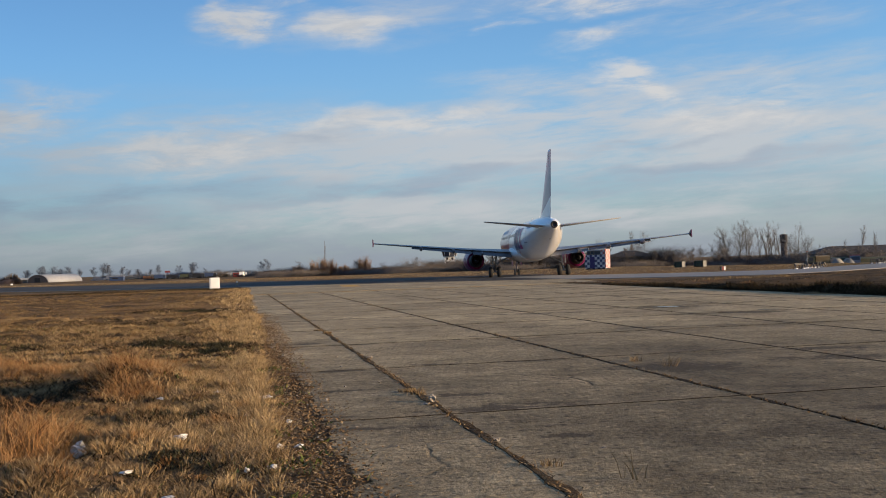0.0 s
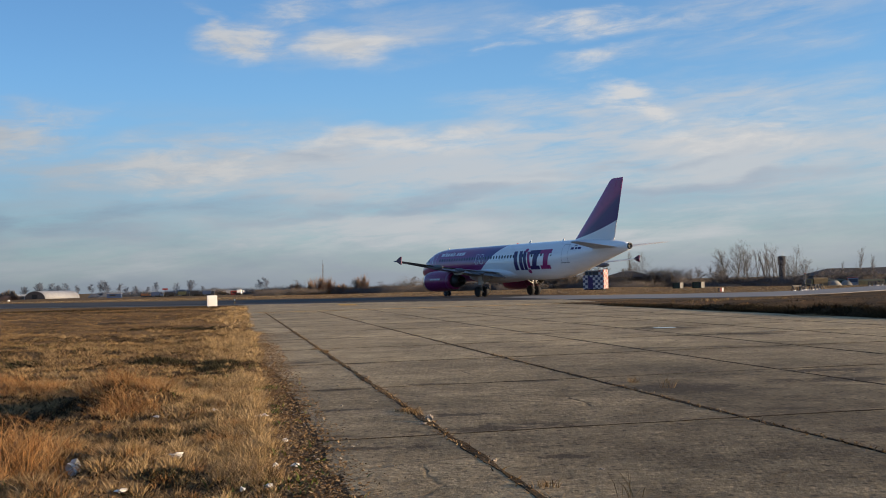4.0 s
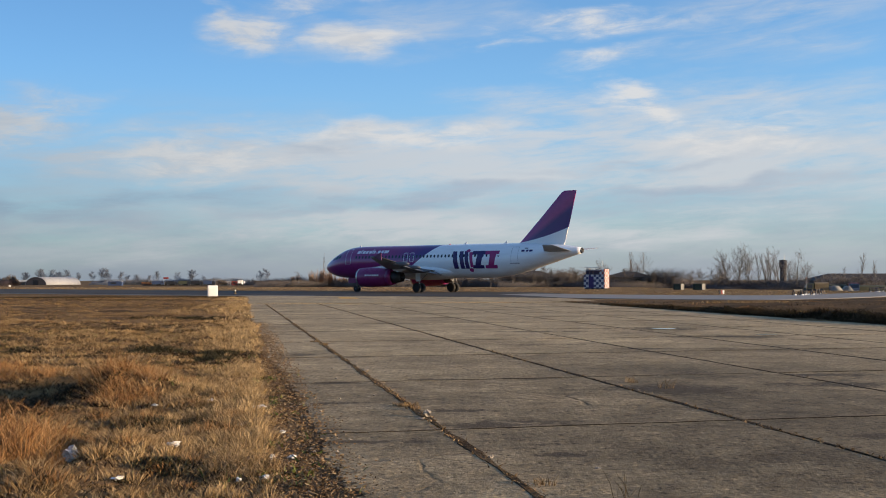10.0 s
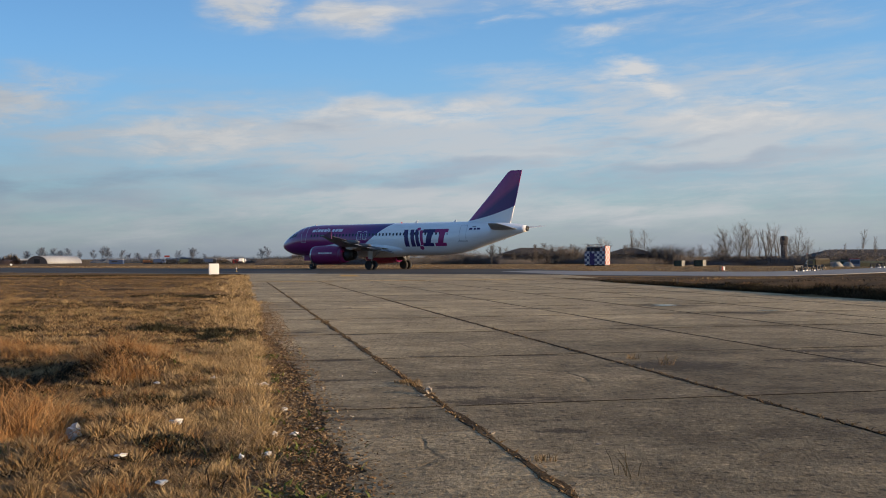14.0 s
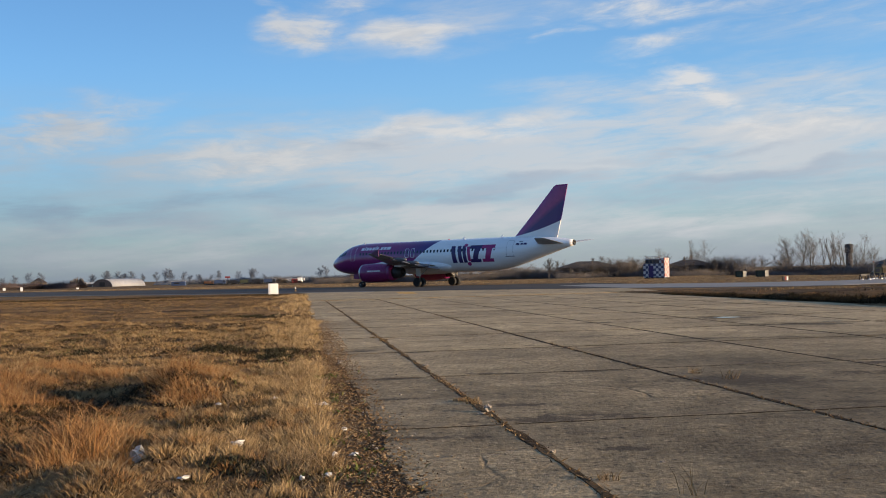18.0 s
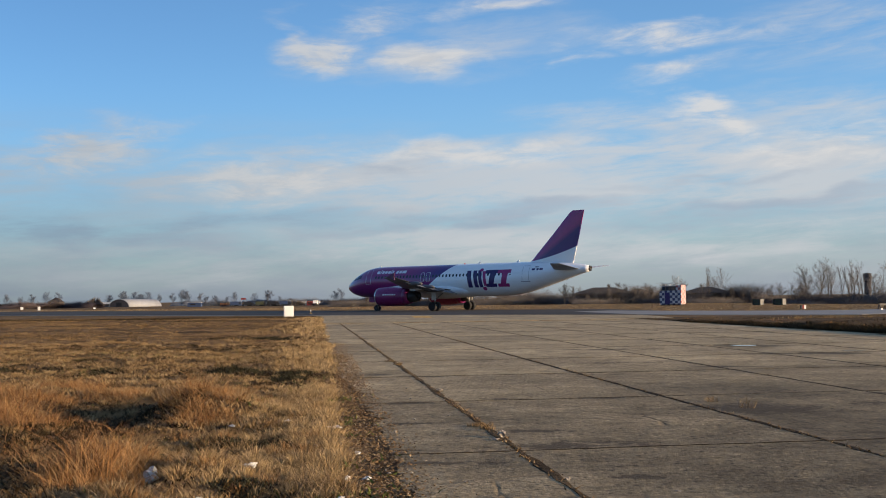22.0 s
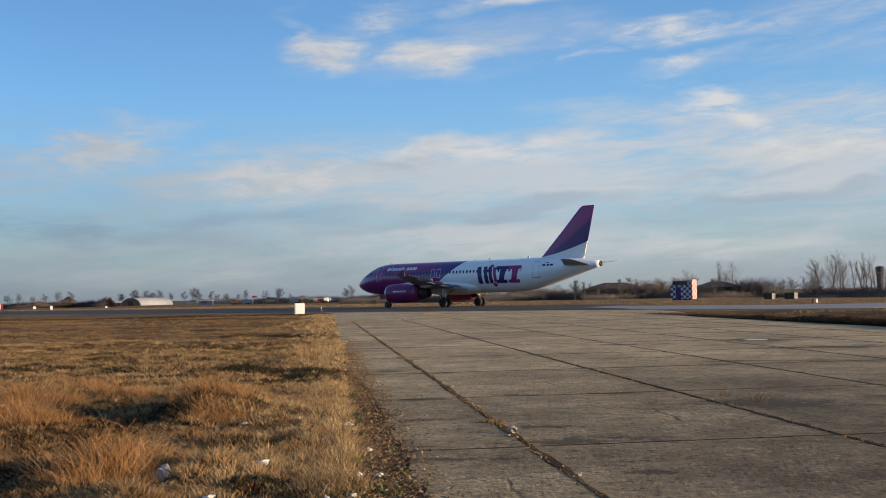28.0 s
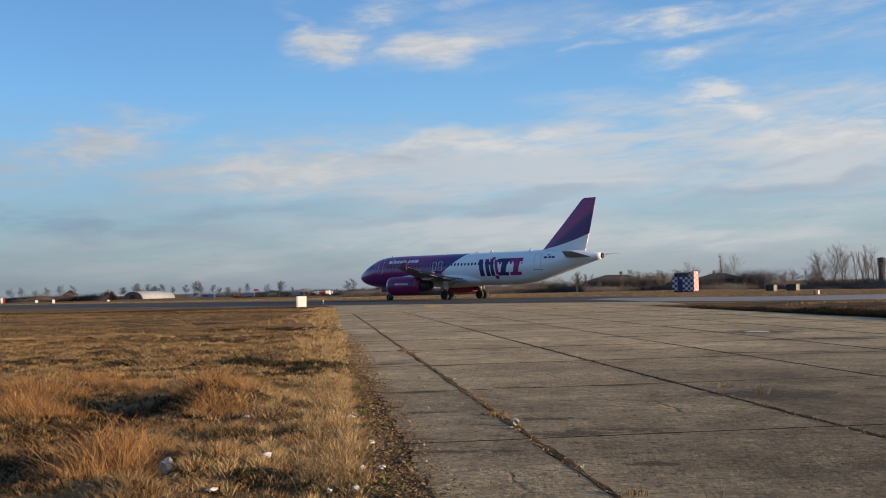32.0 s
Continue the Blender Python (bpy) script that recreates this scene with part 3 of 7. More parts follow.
sheet("taxiway_shoulder", [(-14.3, 95.0), (-23, 98), (-35, 104), (-53, 115), (-78, 130), (-78.4, 130.9), (-53.4, 115.9), (-35.3, 104.9), (-23.2, 98.9), (-14.4, 95.9)], -0.2, 0.04, M_PALE, "pale worn edge strip along the dark taxiway", "taxiway")
sheet("apron_end", [(-14.1, 64.4), (-16.3, 74), (-19.6, 88), (-22.5, 97.8), (-14.2, 95.4), (-2, 90.6), (8.6, 84.2), (9.6, 77.2), (9.9, 69.9)], -0.2, 0.02, M_CONCRETE, "worn concrete junction where the lane meets the taxiway", "pavement")


# ---- the airliner ----
# Its space: x ahead, y to its left, z up from the tarmac; the origin lies between the main wheels.
HULL = [(17.74, 0.06, 0.05, 3.20), (17.5, 0.46, 0.42, 3.20), (17.0, 0.84, 0.78, 3.23), (16.2, 1.23, 1.20, 3.33), (15.2, 1.55, 1.58, 3.49), (14.0, 1.80, 1.88, 3.68),
        (12.6, 1.94, 2.03, 3.80), (11.0, 1.975, 2.07, 3.83), (5.0, 1.975, 2.07, 3.83), (-1.0, 1.975, 2.07, 3.83), (-7.5, 1.975, 2.07, 3.83), (-9.5, 1.965, 2.02, 3.87),
        (-11.5, 1.89, 1.86, 4.01), (-13.5, 1.70, 1.58, 4.25), (-15.5, 1.39, 1.24, 4.50), (-17.2, 1.04, 0.92, 4.69), (-18.6, 0.70, 0.62, 4.81), (-19.5, 0.44, 0.42, 4.86), (-19.88, 0.34, 0.34, 4.87)]


def hull_at(x):
    rows = HULL
    for i in range(len(rows) - 1):
        if rows[i][0] >= x >= rows[i + 1][0]:
            break
    k = (x - rows[i][0]) / (rows[i + 1][0] - rows[i][0])
    p = [rows[max(i - 1, 0)], rows[i], rows[i + 1], rows[min(i + 2, len(rows) - 1)]]
    out = []
    for c in (1, 2, 3):
        h = rows[i + 1][0] - rows[i][0]
        m1 = (p[2][c] - p[0][c]) / (p[2][0] - p[0][0]) * h
        m2 = (p[3][c] - p[1][c]) / (p[3][0] - p[1][0]) * h
        a, b = p[1][c], p[2][c]
        out.append((2 * k**3 - 3 * k**2 + 1) * a + (k**3 - 2 * k**2 + k) * m1 + (3 * k**2 - 2 * k**3) * b + (k**3 - k**2) * m2)
    return out


def skin(x, z, side, off=0.012):
    ry, rz, zc = hull_at(x)
    s = max(min((z - zc) / rz, 0.999), -0.999)
    c = math.sqrt(1 - s * s)
    return Vector((x, side * (ry + off) * c, zc + (rz + off) * s))


def livery_material():
    n = Nodes("airliner_livery", 0.28)
    p = n.place("object")
    xyz = n.add("ShaderNodeSeparateXYZ", {0: p}).outputs
    x, y, z = xyz
    # distance ahead of the slanting edge between purple and white
    d = n.math("ADD", x, n.math("ADD", n.math("MULTIPLY", z, 1.43), -7.12))
    front = n.span(d, -0.03, 0.03)
    blue = n.math("MULTIPLY", n.span(d, 6.0, 1.0), n.span(z, 3.2, 4.6))
    grain = n.noise(p, 3.0, 4)
    mag = n.mix(n.span(grain, 0.3, 0.7), rgb(0.225, 0.017, 0.125), rgb(0.270, 0.021, 0.150))
    deep = n.mix(blue, mag, rgb(0.055, 0.018, 0.155))
    streak = n.noise(n.add("ShaderNodeMapping", {"Vector": p, "Scale": (0.4, 2.0, 2.5)}).outputs[0], 1.5, 5)
    white = n.mix(n.span(streak, 0.5, 0.75, 0, 0.5), rgb(0.87, 0.87, 0.88), rgb(0.72, 0.72, 0.73))
    # the white turns greyer towards the bottom of the hull
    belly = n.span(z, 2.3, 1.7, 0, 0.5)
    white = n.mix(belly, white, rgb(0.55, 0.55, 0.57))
    n.put(n.b.inputs["Coat Weight"], 0.7)
    n.put(n.b.inputs["Coat Roughness"], 0.06)
    n.bump(streak, 0.03, 0.02)
    return n.colour(n.mix(front, white, deep))


def fin_material():
    n = Nodes("fin_livery", 0.28)
    n.put(n.b.inputs["Coat Weight"], 0.45)
    n.put(n.b.inputs["Coat Roughness"], 0.06)
    p = n.place("object")
    x, y, z = n.add("ShaderNodeSeparateXYZ", {0: p}).outputs
    # white foot under a gently curved edge that rises aft
    t = n.math("MULTIPLY", n.math("ADD", x, 12.3), -1 / 5.9)
    edge = n.math("ADD", n.math("ADD", 5.95, n.math("MULTIPLY", t, 0.9)), n.math("MULTIPLY", n.math("MULTIPLY", t, t), 0.70))
    over = n.span(n.math("SUBTRACT", z, edge), -0.02, 0.02)
    # magenta along the leading edge and top, indigo behind
    d = n.math("SUBTRACT", n.math("ADD", z, n.math("MULTIPLY", x, 0.70)), -3.15)
    mag = n.span(d, -0.15, 0.55)
    c = n.mix(mag, rgb(0.052, 0.018, 0.150), rgb(0.330, 0.030, 0.170))
    grain = n.noise(p, 2.0, 4)
    c = n.mix(n.span(grain, 0.4, 0.7, 0, 0.2), c, rgb(0.04, 0.014, 0.10))
    return n.colour(n.mix(over, rgb(0.80, 0.80, 0.81), c))


M_LIVERY, M_FIN = livery_material(), fin_material()
M_HULL_WHITE = plain("hull_white", rgb(0.80, 0.80, 0.81), 0.35, 0, 0.08, 1.5, 0.03)
M_TAIL = plain("tailplane_grey", rgb(0.38, 0.39, 0.40), 0.5, 0.0, 0.14, 1.2, 0.05)
M_WING = plain("wing_grey", rgb(0.20, 0.21, 0.23), 0.40, 0.0, 0.14, 1.2, 0.05)
M_MAGENTA = plain("magenta_paint", rgb(0.210, 0.017, 0.110), 0.3, 0, 0.12, 2.0, 0.03)
M_PINK = plain("logo_magenta", rgb(0.33, 0.025, 0.150), 0.35, 0, 0.1, 2.0, 0.0)
M_INDIGO = plain("logo_indigo", rgb(0.035, 0.018, 0.110), 0.35, 0, 0.1, 2.0, 0.0)
M_LETTER = plain("pale_lettering", rgb(0.78, 0.74, 0.80), 0.4, 0, 0.05, 2.0, 0.0)
M_GLASS = plain("dark_cabin_glass", rgb(0.040, 0.046, 0.060), 0.06, 0, 0.1, 3.0, 0.0)
M_METAL = plain("bare_metal", rgb(0.62, 0.61, 0.60), 0.28, 0.9, 0.12, 3.0, 0.05)
M_SLAT = plain("dull_slat_metal", rgb(0.34, 0.34, 0.35), 0.45, 0.3, 0.12, 3.0, 0.05)
M_FENCE = plain("plum_paint", rgb(0.095, 0.020, 0.070), 0.4, 0, 0.12, 2.0, 0.03)
M_FAIRING = plain("fairing_grey", rgb(0.13, 0.135, 0.15), 0.5, 0.0, 0.14, 1.2, 0.05)
M_SEAM = plain("seam_grey", rgb(0.30, 0.30, 0.33), 0.6, 0, 0.1, 3.0, 0.0)


def decal(poly, side, step=0.22, off=0.012):
    """A flat outline in (x, z), laid onto the hull."""
    bm = bmesh.new()
    bm.faces.new([bm.verts.new((x, 0, z)) for x, z in poly])
    zs, xs = [q[1] for q in poly], [q[0] for q in poly]
    for lo, hi, no, i in ((min(zs), max(zs), (0, 0, 1), 2), (min(xs), max(xs), (1, 0, 0), 0)):
        gap = step if i == 2 else step * 3
        for k in range(1, int((hi - lo) / gap) + 1):
            co = [0, 0, 0]
            co[i] = lo + k * gap
            bmesh.ops.bisect_plane(bm, geom=bm.verts[:] + bm.edges[:] + bm.faces[:], plane_co=co, plane_no=no)
    for v in bm.verts:
        v.co = skin(v.co.x, v.co.z, side, off)
    return bm


def airfoil(chord, thick, n=9):
    """Points (back from the leading edge, up), round the section."""
    xs = [0.5 * (1 - math.cos(math.pi * i / n)) for i in range(n + 1)]
    half = [5 * thick * (0.2969 * math.sqrt(x) - 0.126 * x - 0.3516 * x**2 + 0.2843 * x**3 - 0.1036 * x**4) for x in xs]
    top = [(x * chord, h * chord) for x, h in zip(xs, half)]
    low = [(x * chord, -h * chord * 0.75) for x, h in zip(xs, half)]
    return top + low[-2:0:-1]


def wing_mesh(stations, upright=False):
    """Stations (out, leading edge x, z, chord, thickness); an upright one goes up in place of out."""
    bm, rings = bmesh.new(), []
    for out, le, z, chord, thick in stations:
        ring = []
        for back, up in airfoil(chord, thick):
            ring.append(bm.verts.new((le - back, up, out) if upright else (le - back, out, z + up)))
        rings.append(ring)
    for a, b in zip(rings, rings[1:]):
        for i in range(len(a)):
            j = (i + 1) % len(a)
            bm.faces.new((a[i], a[j], b[j], b[i]))
    bm.faces.new(rings[0]), bm.faces.new(rings[-1])
    return bm


def build_airliner():
    plane = thing("airliner", pose(0, 0, 0), "white, purple and magenta twin-engine airliner taxiing over the asphalt", "airplane")
    bm, rings = bmesh.new(), []
    xs = [17.74, 17.6, 17.4, 17.1, 16.7, 16.2, 15.6, 14.9, 14.0, 13.2, 12.2, 11.0] + [11.0 - 0.95 * i for i in range(1, 21)] + [-9, -10, -11, -12, -13, -14, -15, -16, -17, -18, -18.8, -19.4, -19.88]
    for x in xs:
        ry, rz, zc = hull_at(x)
        rings.append([bm.verts.new((x, ry * math.sin(a), zc + rz * math.cos(a))) for a in (2 * math.pi * i / 40 for i in range(40))])
    for a, b in zip(rings, rings[1:]):
        for i in range(40):
            j = (i + 1) % 40
            bm.faces.new((a[i], a[j], b[j], b[i]))
    bm.faces.new(rings[0]), bm.faces.new(rings[-1])
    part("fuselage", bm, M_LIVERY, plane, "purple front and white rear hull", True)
    part("tail_cone_exhaust", lathe([(-19.86, 0.345), (-20.02, 0.30), (-20.02, 0.20), (-19.9, 0.18)], 20, "X", (0, 0, 4.87)), M_DARK, plane, "dark exhaust ring", True)
    # belly fairing between the wings
    bm = bmesh.new()
    bmesh.ops.create_uvsphere(bm, u_segments=28, v_segments=16, radius=1)
    for v in bm.verts:
        v.co = Vector((1.1 + v.co.x * 6.6, v.co.y * 2.28 * (1 - 0.25 * abs(v.co.x) ** 3), 2.55 + v.co.z * (1.02 if v.co.z < 0 else 1.1)))
    part("belly_fairing", bm, M_HULL_WHITE, plane, "white belly fairing", True)
    pane, frame_z = {}, 4.45
    for side in (1, -1):
        w, h = 0.125, 0.18
        poly = [(-w, -h + 0.07), (-w + 0.06, -h), (w - 0.06, -h), (w, -h + 0.07), (w, h - 0.07), (w - 0.06, h), (-w + 0.06, h), (-w, h - 0.07)]
        bm = decal([(3 + x, frame_z + z) for x, z in poly], side, 0.5)
        bmesh.ops.translate(bm, verts=bm.verts, vec=(-3, 0, 0))
        pane[side] = mesh_of("cabin_window", bm, M_GLASS)
        for i in range(41):
            x = 11.3 - 0.533 * i
            if abs(x - 3.5) < 0.15:
                continue
            ry, rz, zc = hull_at(x)
            part("cabin_window", pane[side], None, plane).location = (x, -side * (1.975 - ry) * 0.98, 0)
        # doors and overwing exits as fine outlines
        for cx, cz, w, h, label in ((12.65, 4.55, 0.42, 0.95, "passenger_door"), (-12.15, 4.42, 0.42, 0.93, "passenger_door"), (3.40, 4.35, 0.26, 0.52, "overwing_exit"), (2.48, 4.35, 0.26, 0.52, "overwing_exit")):
            door = part(label, decal([(cx - w, cz - h), (cx + w, cz - h), (cx + w, cz + h), (cx - w, cz + h)], side, 0.2, 0.006), M_LIVERY, plane, "", True)
            t = 0.05 if label == "overwing_exit" else 0.03
            for x0, x1, z0, z1 in ((cx - w, cx + w, cz - h - t, cz - h), (cx - w, cx + w, cz + h, cz + h + t), (cx - w - t, cx - w, cz - h, cz + h), (cx + w, cx + w + t, cz - h, cz + h)):
                part("door_seam", decal([(x0, z0), (x1, z0), (x1, z1), (x0, z1)], side, 0.2, 0.011), M_LETTER if cx > 2 else M_SEAM, door)
        part("door_sill", decal([(-12.75, 3.43), (-11.55, 3.43), (-11.55, 3.52), (-12.75, 3.52)], side), M_SEAM, plane)
        # the large emblem aft: slanting strokes in indigo and magenta, as plain shapes
        lean = 0.16
        strokes = [(-3.70, -4.30, M_INDIGO), (-4.66, -5.20, M_INDIGO), (-5.38, -5.86, M_INDIGO)]
        for a, b, mat in strokes:
            part("emblem_stroke", decal([(a - lean, 2.88), (b - 0.05 - lean, 2.88), (b + 0.12, 4.98), (a + 0.12, 4.98)], side), mat, plane)
        part("emblem_stroke", decal([(-6.22, 3.05), (-6.62, 3.05), (-6.40, 4.86), (-5.95, 4.86)], side, off=0.016), M_PINK, plane)
        part("emblem_dot", decal([(-6.25 + 0.30 * math.cos(a), 2.72 + 0.24 * math.sin(a)) for a in (i * math.pi / 5 for i in range(10))], side, off=0.016), M_PINK, plane)
        part("emblem_dot", decal([(-5.75 + 0.28 * math.cos(a), 5.02 + 0.20 * math.sin(a)) for a in (i * math.pi / 5 for i in range(10))], side, off=0.018), M_PINK, plane)
        for x0, mat, lift in ((-6.35, M_INDIGO, 0.012), (-8.15, M_PINK, 0.014)):
            part("emblem_bar", decal([(x0, 4.55), (x0 - 1.95, 4.55), (x0 - 2.0, 4.98), (x0 - 0.1, 4.98)], side, off=lift), mat, plane)
            part("emblem_stroke", decal([(x0 - 0.55, 3.28), (x0 - 1.30, 3.28), (x0 - 1.62, 4.58), (x0 - 0.80, 4.58)], side, off=lift + 0.004), mat, plane)
            part("emblem_bar", decal([(x0 - 0.15, 2.90), (x0 - 1.75, 2.90), (x0 - 1.75, 3.30), (x0 - 0.15, 3.30)], side, off=lift), mat, plane)
        # pale lettering ahead and the small marks aft, as plain bars
        for i, (x, w, tall) in enumerate(((11.35, 0.52, 0.36), (10.72, 0.14, 0.52), (10.45, 0.40, 0.36), (9.95, 0.40, 0.36), (9.42, 0.40, 0.36), (8.92, 0.14, 0.50), (8.68, 0.26, 0.36), (8.28, 0.12, 0.12), (8.02, 0.40, 0.36), (7.50, 0.42, 0.36), (6.98, 0.66, 0.36))):
            part("lettering_bar", decal([(x, 4.92), (x - w, 4.92), (x - w - 0.06, 4.92 + tall), (x - 0.06, 4.92 + tall)], side), M_LETTER, plane)
        for x, w in ((-12.95, 0.42), (-13.55, 0.30), (-13.95, 0.42)):
            part("mark_bar", decal([(x, 4.80), (x - w, 4.80), (x - w, 5.02), (x, 5.02)], side), M_INDIGO, plane)
        part("mark_bar", decal([(-13.3, 5.12), (-13.75, 5.12), (-13.75, 5.26), (-13.3, 5.26)], side), M_SEAM, plane)
        # flight deck glass
        for k, (x0, x1, z0, z1) in enumerate(((15.95, 15.40, 4.10, 4.52), (15.33, 14.72, 4.20, 4.80), (14.65, 14.15, 4.32, 4.86))):
            part("cockpit_window", decal([(x0, z0), (x1, z0 + 0.05), (x1 - 0.05, z1), (x0 - 0.25, z1 - 0.12)], side, 0.15, 0.014), M_GLASS, plane)
        # wing with fence, fairings and flap
        s = side
        wing = wing_mesh([(1.2 * s, 6.0, 2.55, 7.3, 0.12), (1.97 * s, 5.6, 2.66, 6.9, 0.12), (6.4 * s, 3.2, 3.05, 4.35, 0.11), (11.5 * s, 0.35, 3.52, 2.75, 0.108), (16.95 * s, -2.70, 4.02, 1.5, 0.10)])
        wing_ob = part("wing", wing, M_WING, plane, "grey swept wing", True)
        part("leading_edge_slat", wing_mesh([(2.6 * s, 5.36, 2.73, 0.55, 0.30), (6.4 * s, 3.28, 3.06, 0.5, 0.26), (11.5 * s, 0.43, 3.53, 0.42, 0.24), (16.6 * s, -2.45, 4.0, 0.32, 0.22)]), M_SLAT, wing_ob, "dull metal slat", True)
        for name, a, b in (("inner_flap", (2.1, -0.95, 2.50, 1.55), (6.3, -0.85, 2.92, 1.30)), ("outer_flap", (6.5, -0.85, 2.94, 1.25), (12.9, -2.35, 3.57, 0.85))):
            bm = wing_mesh([(a[0] * s, 0, 0, a[3], 0.13), (b[0] * s, 0, 0, b[3], 0.12)])
            for v in bm.verts:
                k = (abs(v.co.y) - a[0]) / (b[0] - a[0])
                v.co = Vector((a[1] + (b[1] - a[1]) * k + v.co.x * 0.95, v.co.y, a[2] + (b[2] - a[2]) * k + v.co.z + v.co.x * 0.27))
            part(name, bm, M_FAIRING, wing_ob, "grey lowered flap", True)
        fence = prism([(-3.25, 4.06), (-4.10, 4.46), (-4.35, 4.46), (-4.25, 4.05), (-4.35, 3.68), (-4.12, 3.66), (-3.4, 3.97)], 16.93 * s, 17.02 * s)
        part("wingtip_fence", fence, M_FENCE, wing_ob, "dark plum wingtip fence")
        for out, le, z, ln in ((5.3, 0.6, 2.62, 3.4), (8.4, -0.5, 2.98, 3.0), (11.9, -1.9, 3.34, 2.5)):
            bm = bmesh.new()
            bmesh.ops.create_uvsphere(bm, u_segments=10, v_segments=10, radius=1)
            bmesh.ops.transform(bm, matrix=Matrix.LocRotScale((le - ln / 2, out * s, z), None, (ln / 2, 0.17, 0.26)), verts=bm.verts)
            part("flap_track_fairing", bm, M_FAIRING, wing_ob, "", True)
        # engine
        ey, ez = 5.75 * s, 1.88
        hub = part("engine", lathe([(6.85, 0.86), (7.25, 0.92), (7.46, 1.0), (7.42, 1.08), (7.1, 1.15), (6.2, 1.205), (4.8, 1.20), (3.4, 1.08), (2.35, 0.90), (2.33, 0.84), (3.0, 0.9)], 36, "X", (0, ey, ez)), M_MAGENTA, plane, "magenta engine cowl", True)
        part("intake_lip", lathe([(7.2, 0.93), (7.42, 0.98), (7.49, 1.03), (7.44, 1.09), (7.22, 1.14)], 36, "X", (0, ey, ez)), M_METAL, hub, "bare metal intake lip", True)
        part("fan_disc", lathe([(6.8, 0.02), (6.72, 0.35), (6.62, 0.9)], 30, "X", (0, ey, ez)), M_DARK, hub, "", True)
        part("spinner", lathe([(7.1, 0.01), (6.95, 0.15), (6.74, 0.30)], 20, "X", (0, ey, ez)), M_STEEL, hub, "", True)
        part("rear_band", lathe([(3.05, 1.045), (2.7, 0.985), (2.34, 0.905)], 36, "X", (0, ey, ez)), M_MAGENTA, hub, "magenta rear band", True)
        part("nozzle", lathe([(2.5, 0.80), (1.8, 0.70), (1.05, 0.55), (1.05, 0.50), (1.8, 0.55)], 30, "X", (0, ey, ez)), M_DARK, hub, "dark exhaust nozzle", True)
        part("exhaust_plug", lathe([(1.9, 0.36), (1.2, 0.28), (0.55, 0.02)], 20, "X", (0, ey, ez)), M_DARK, hub, "", True)
        part("pylon", prism([(6.2, 3.0), (4.2, 3.25), (0.6, 3.02), (0.2, 2.85), (1.6, 2.5), (3.2, 2.7), (5.0, 3.0)], ey - 0.2, ey + 0.2), M_HULL_WHITE, hub, "white pylon")
        for i in range(6):
            part("lettering_bar", cube(5.9 - 0.36 * i - 0.28, 5.9 - 0.36 * i, ey + s * 1.185, ey + s * 1.215, 2.02, 2.20), M_LETTER, hub)
        part("tailplane", wing_mesh([(0.3 * s, -15.2, 4.78, 3.6, 0.09), (1.0 * s, -15.6, 4.84, 3.3, 0.09), (6.22 * s, -18.15, 5.32, 1.25, 0.09)]), M_TAIL, plane, "grey tailplane", True)
        # main leg
        leg = part("main_gear", rod((0.05, 3.55 * s, 2.8), (0, 3.8 * s, 0.62), 0.11, 0.09, 12), M_STEEL, plane, "pale steel main leg", True)
        part("side_stay", rod((0.0, 2.0 * s, 2.3), (0, 3.72 * s, 1.35), 0.07, 0.06), M_STEEL, leg)
        part("gear_door", cube(-0.34, 0.34, 4.02 * s - 0.02, 4.02 * s + 0.02, 1.35, 2.75, bevel=0.01), M_HULL_WHITE, leg, "white leg door")
        part("axle", rod((0, 3.3 * s, 0.58), (0, 4.3 * s, 0.58), 0.08), M_STEEL, leg)
        for k in (-0.46, 0.46):
            wheel_part(plane, 0.0, 3.8 * s + k, 0.585, 0.40)
    # nose leg
    leg = part("nose_gear", rod((12.8, 0, 2.3), (12.64, 0, 0.4), 0.10, 0.08, 12), M_STEEL, plane, "pale steel nose leg", True)
    part("drag_stay", rod((13.9, 0, 2.2), (12.68, 0, 1.15), 0.05), M_STEEL, leg)
    part("axle", rod((12.64, -0.4, 0.38), (12.64, 0.4, 0.38), 0.05), M_STEEL, leg)
    part("taxi_light", lathe([(12.92, 0.02), (12.90, 0.10), (12.80, 0.10)], 12, "X", (0, 0, 1.35)), M_METAL, leg)
    for s in (1, -1):
        part("gear_door", cube(12.2, 13.7, 0.52 * s - 0.015, 0.52 * s + 0.015, 1.15, 1.95, bevel=0.008), M_MAGENTA, leg, "magenta nose leg door")
        wheel_part(plane, 12.64, 0.25 * s, 0.385, 0.22)
    # fin with rudder line, dorsal fillet
    fin = part("fin", wing_mesh([(5.0, -10.85, 0, 6.75, 0.085), (5.85, -11.85, 0, 6.0, 0.085), (8.8, -14.75, 0, 3.85, 0.085), (11.60, -17.40, 0, 1.87, 0.085), (11.78, -17.75, 0, 1.55, 0.06)], True), M_FIN, plane, "purple and magenta fin with a white foot", True)
    part("rudder_seam", prism([(-16.35, 5.75), (-16.37, 5.75), (-18.40, 11.5), (-18.38, 11.5)], -0.085, 0.085), M_FIN, fin)
    for x, z in ((12.2, 5.72), (-4.2, 5.88), (-9.9, 5.85)):
        part("blade_antenna", prism([(x + 0.18, z), (x - 0.22, z), (x - 0.30, z + 0.30), (x - 0.18, z + 0.30)], -0.02, 0.02), M_HULL_WHITE, plane)
    part("beacon", lathe([(-0.12, 0.12), (0.0, 0.11), (0.10, 0.02)], 12, "Z", (-2.0, 0, 5.92)), plain("red_beacon_glass", rgb(0.5, 0.02, 0.02), 0.15, 0, 0.1), plane, "red beacon", True)
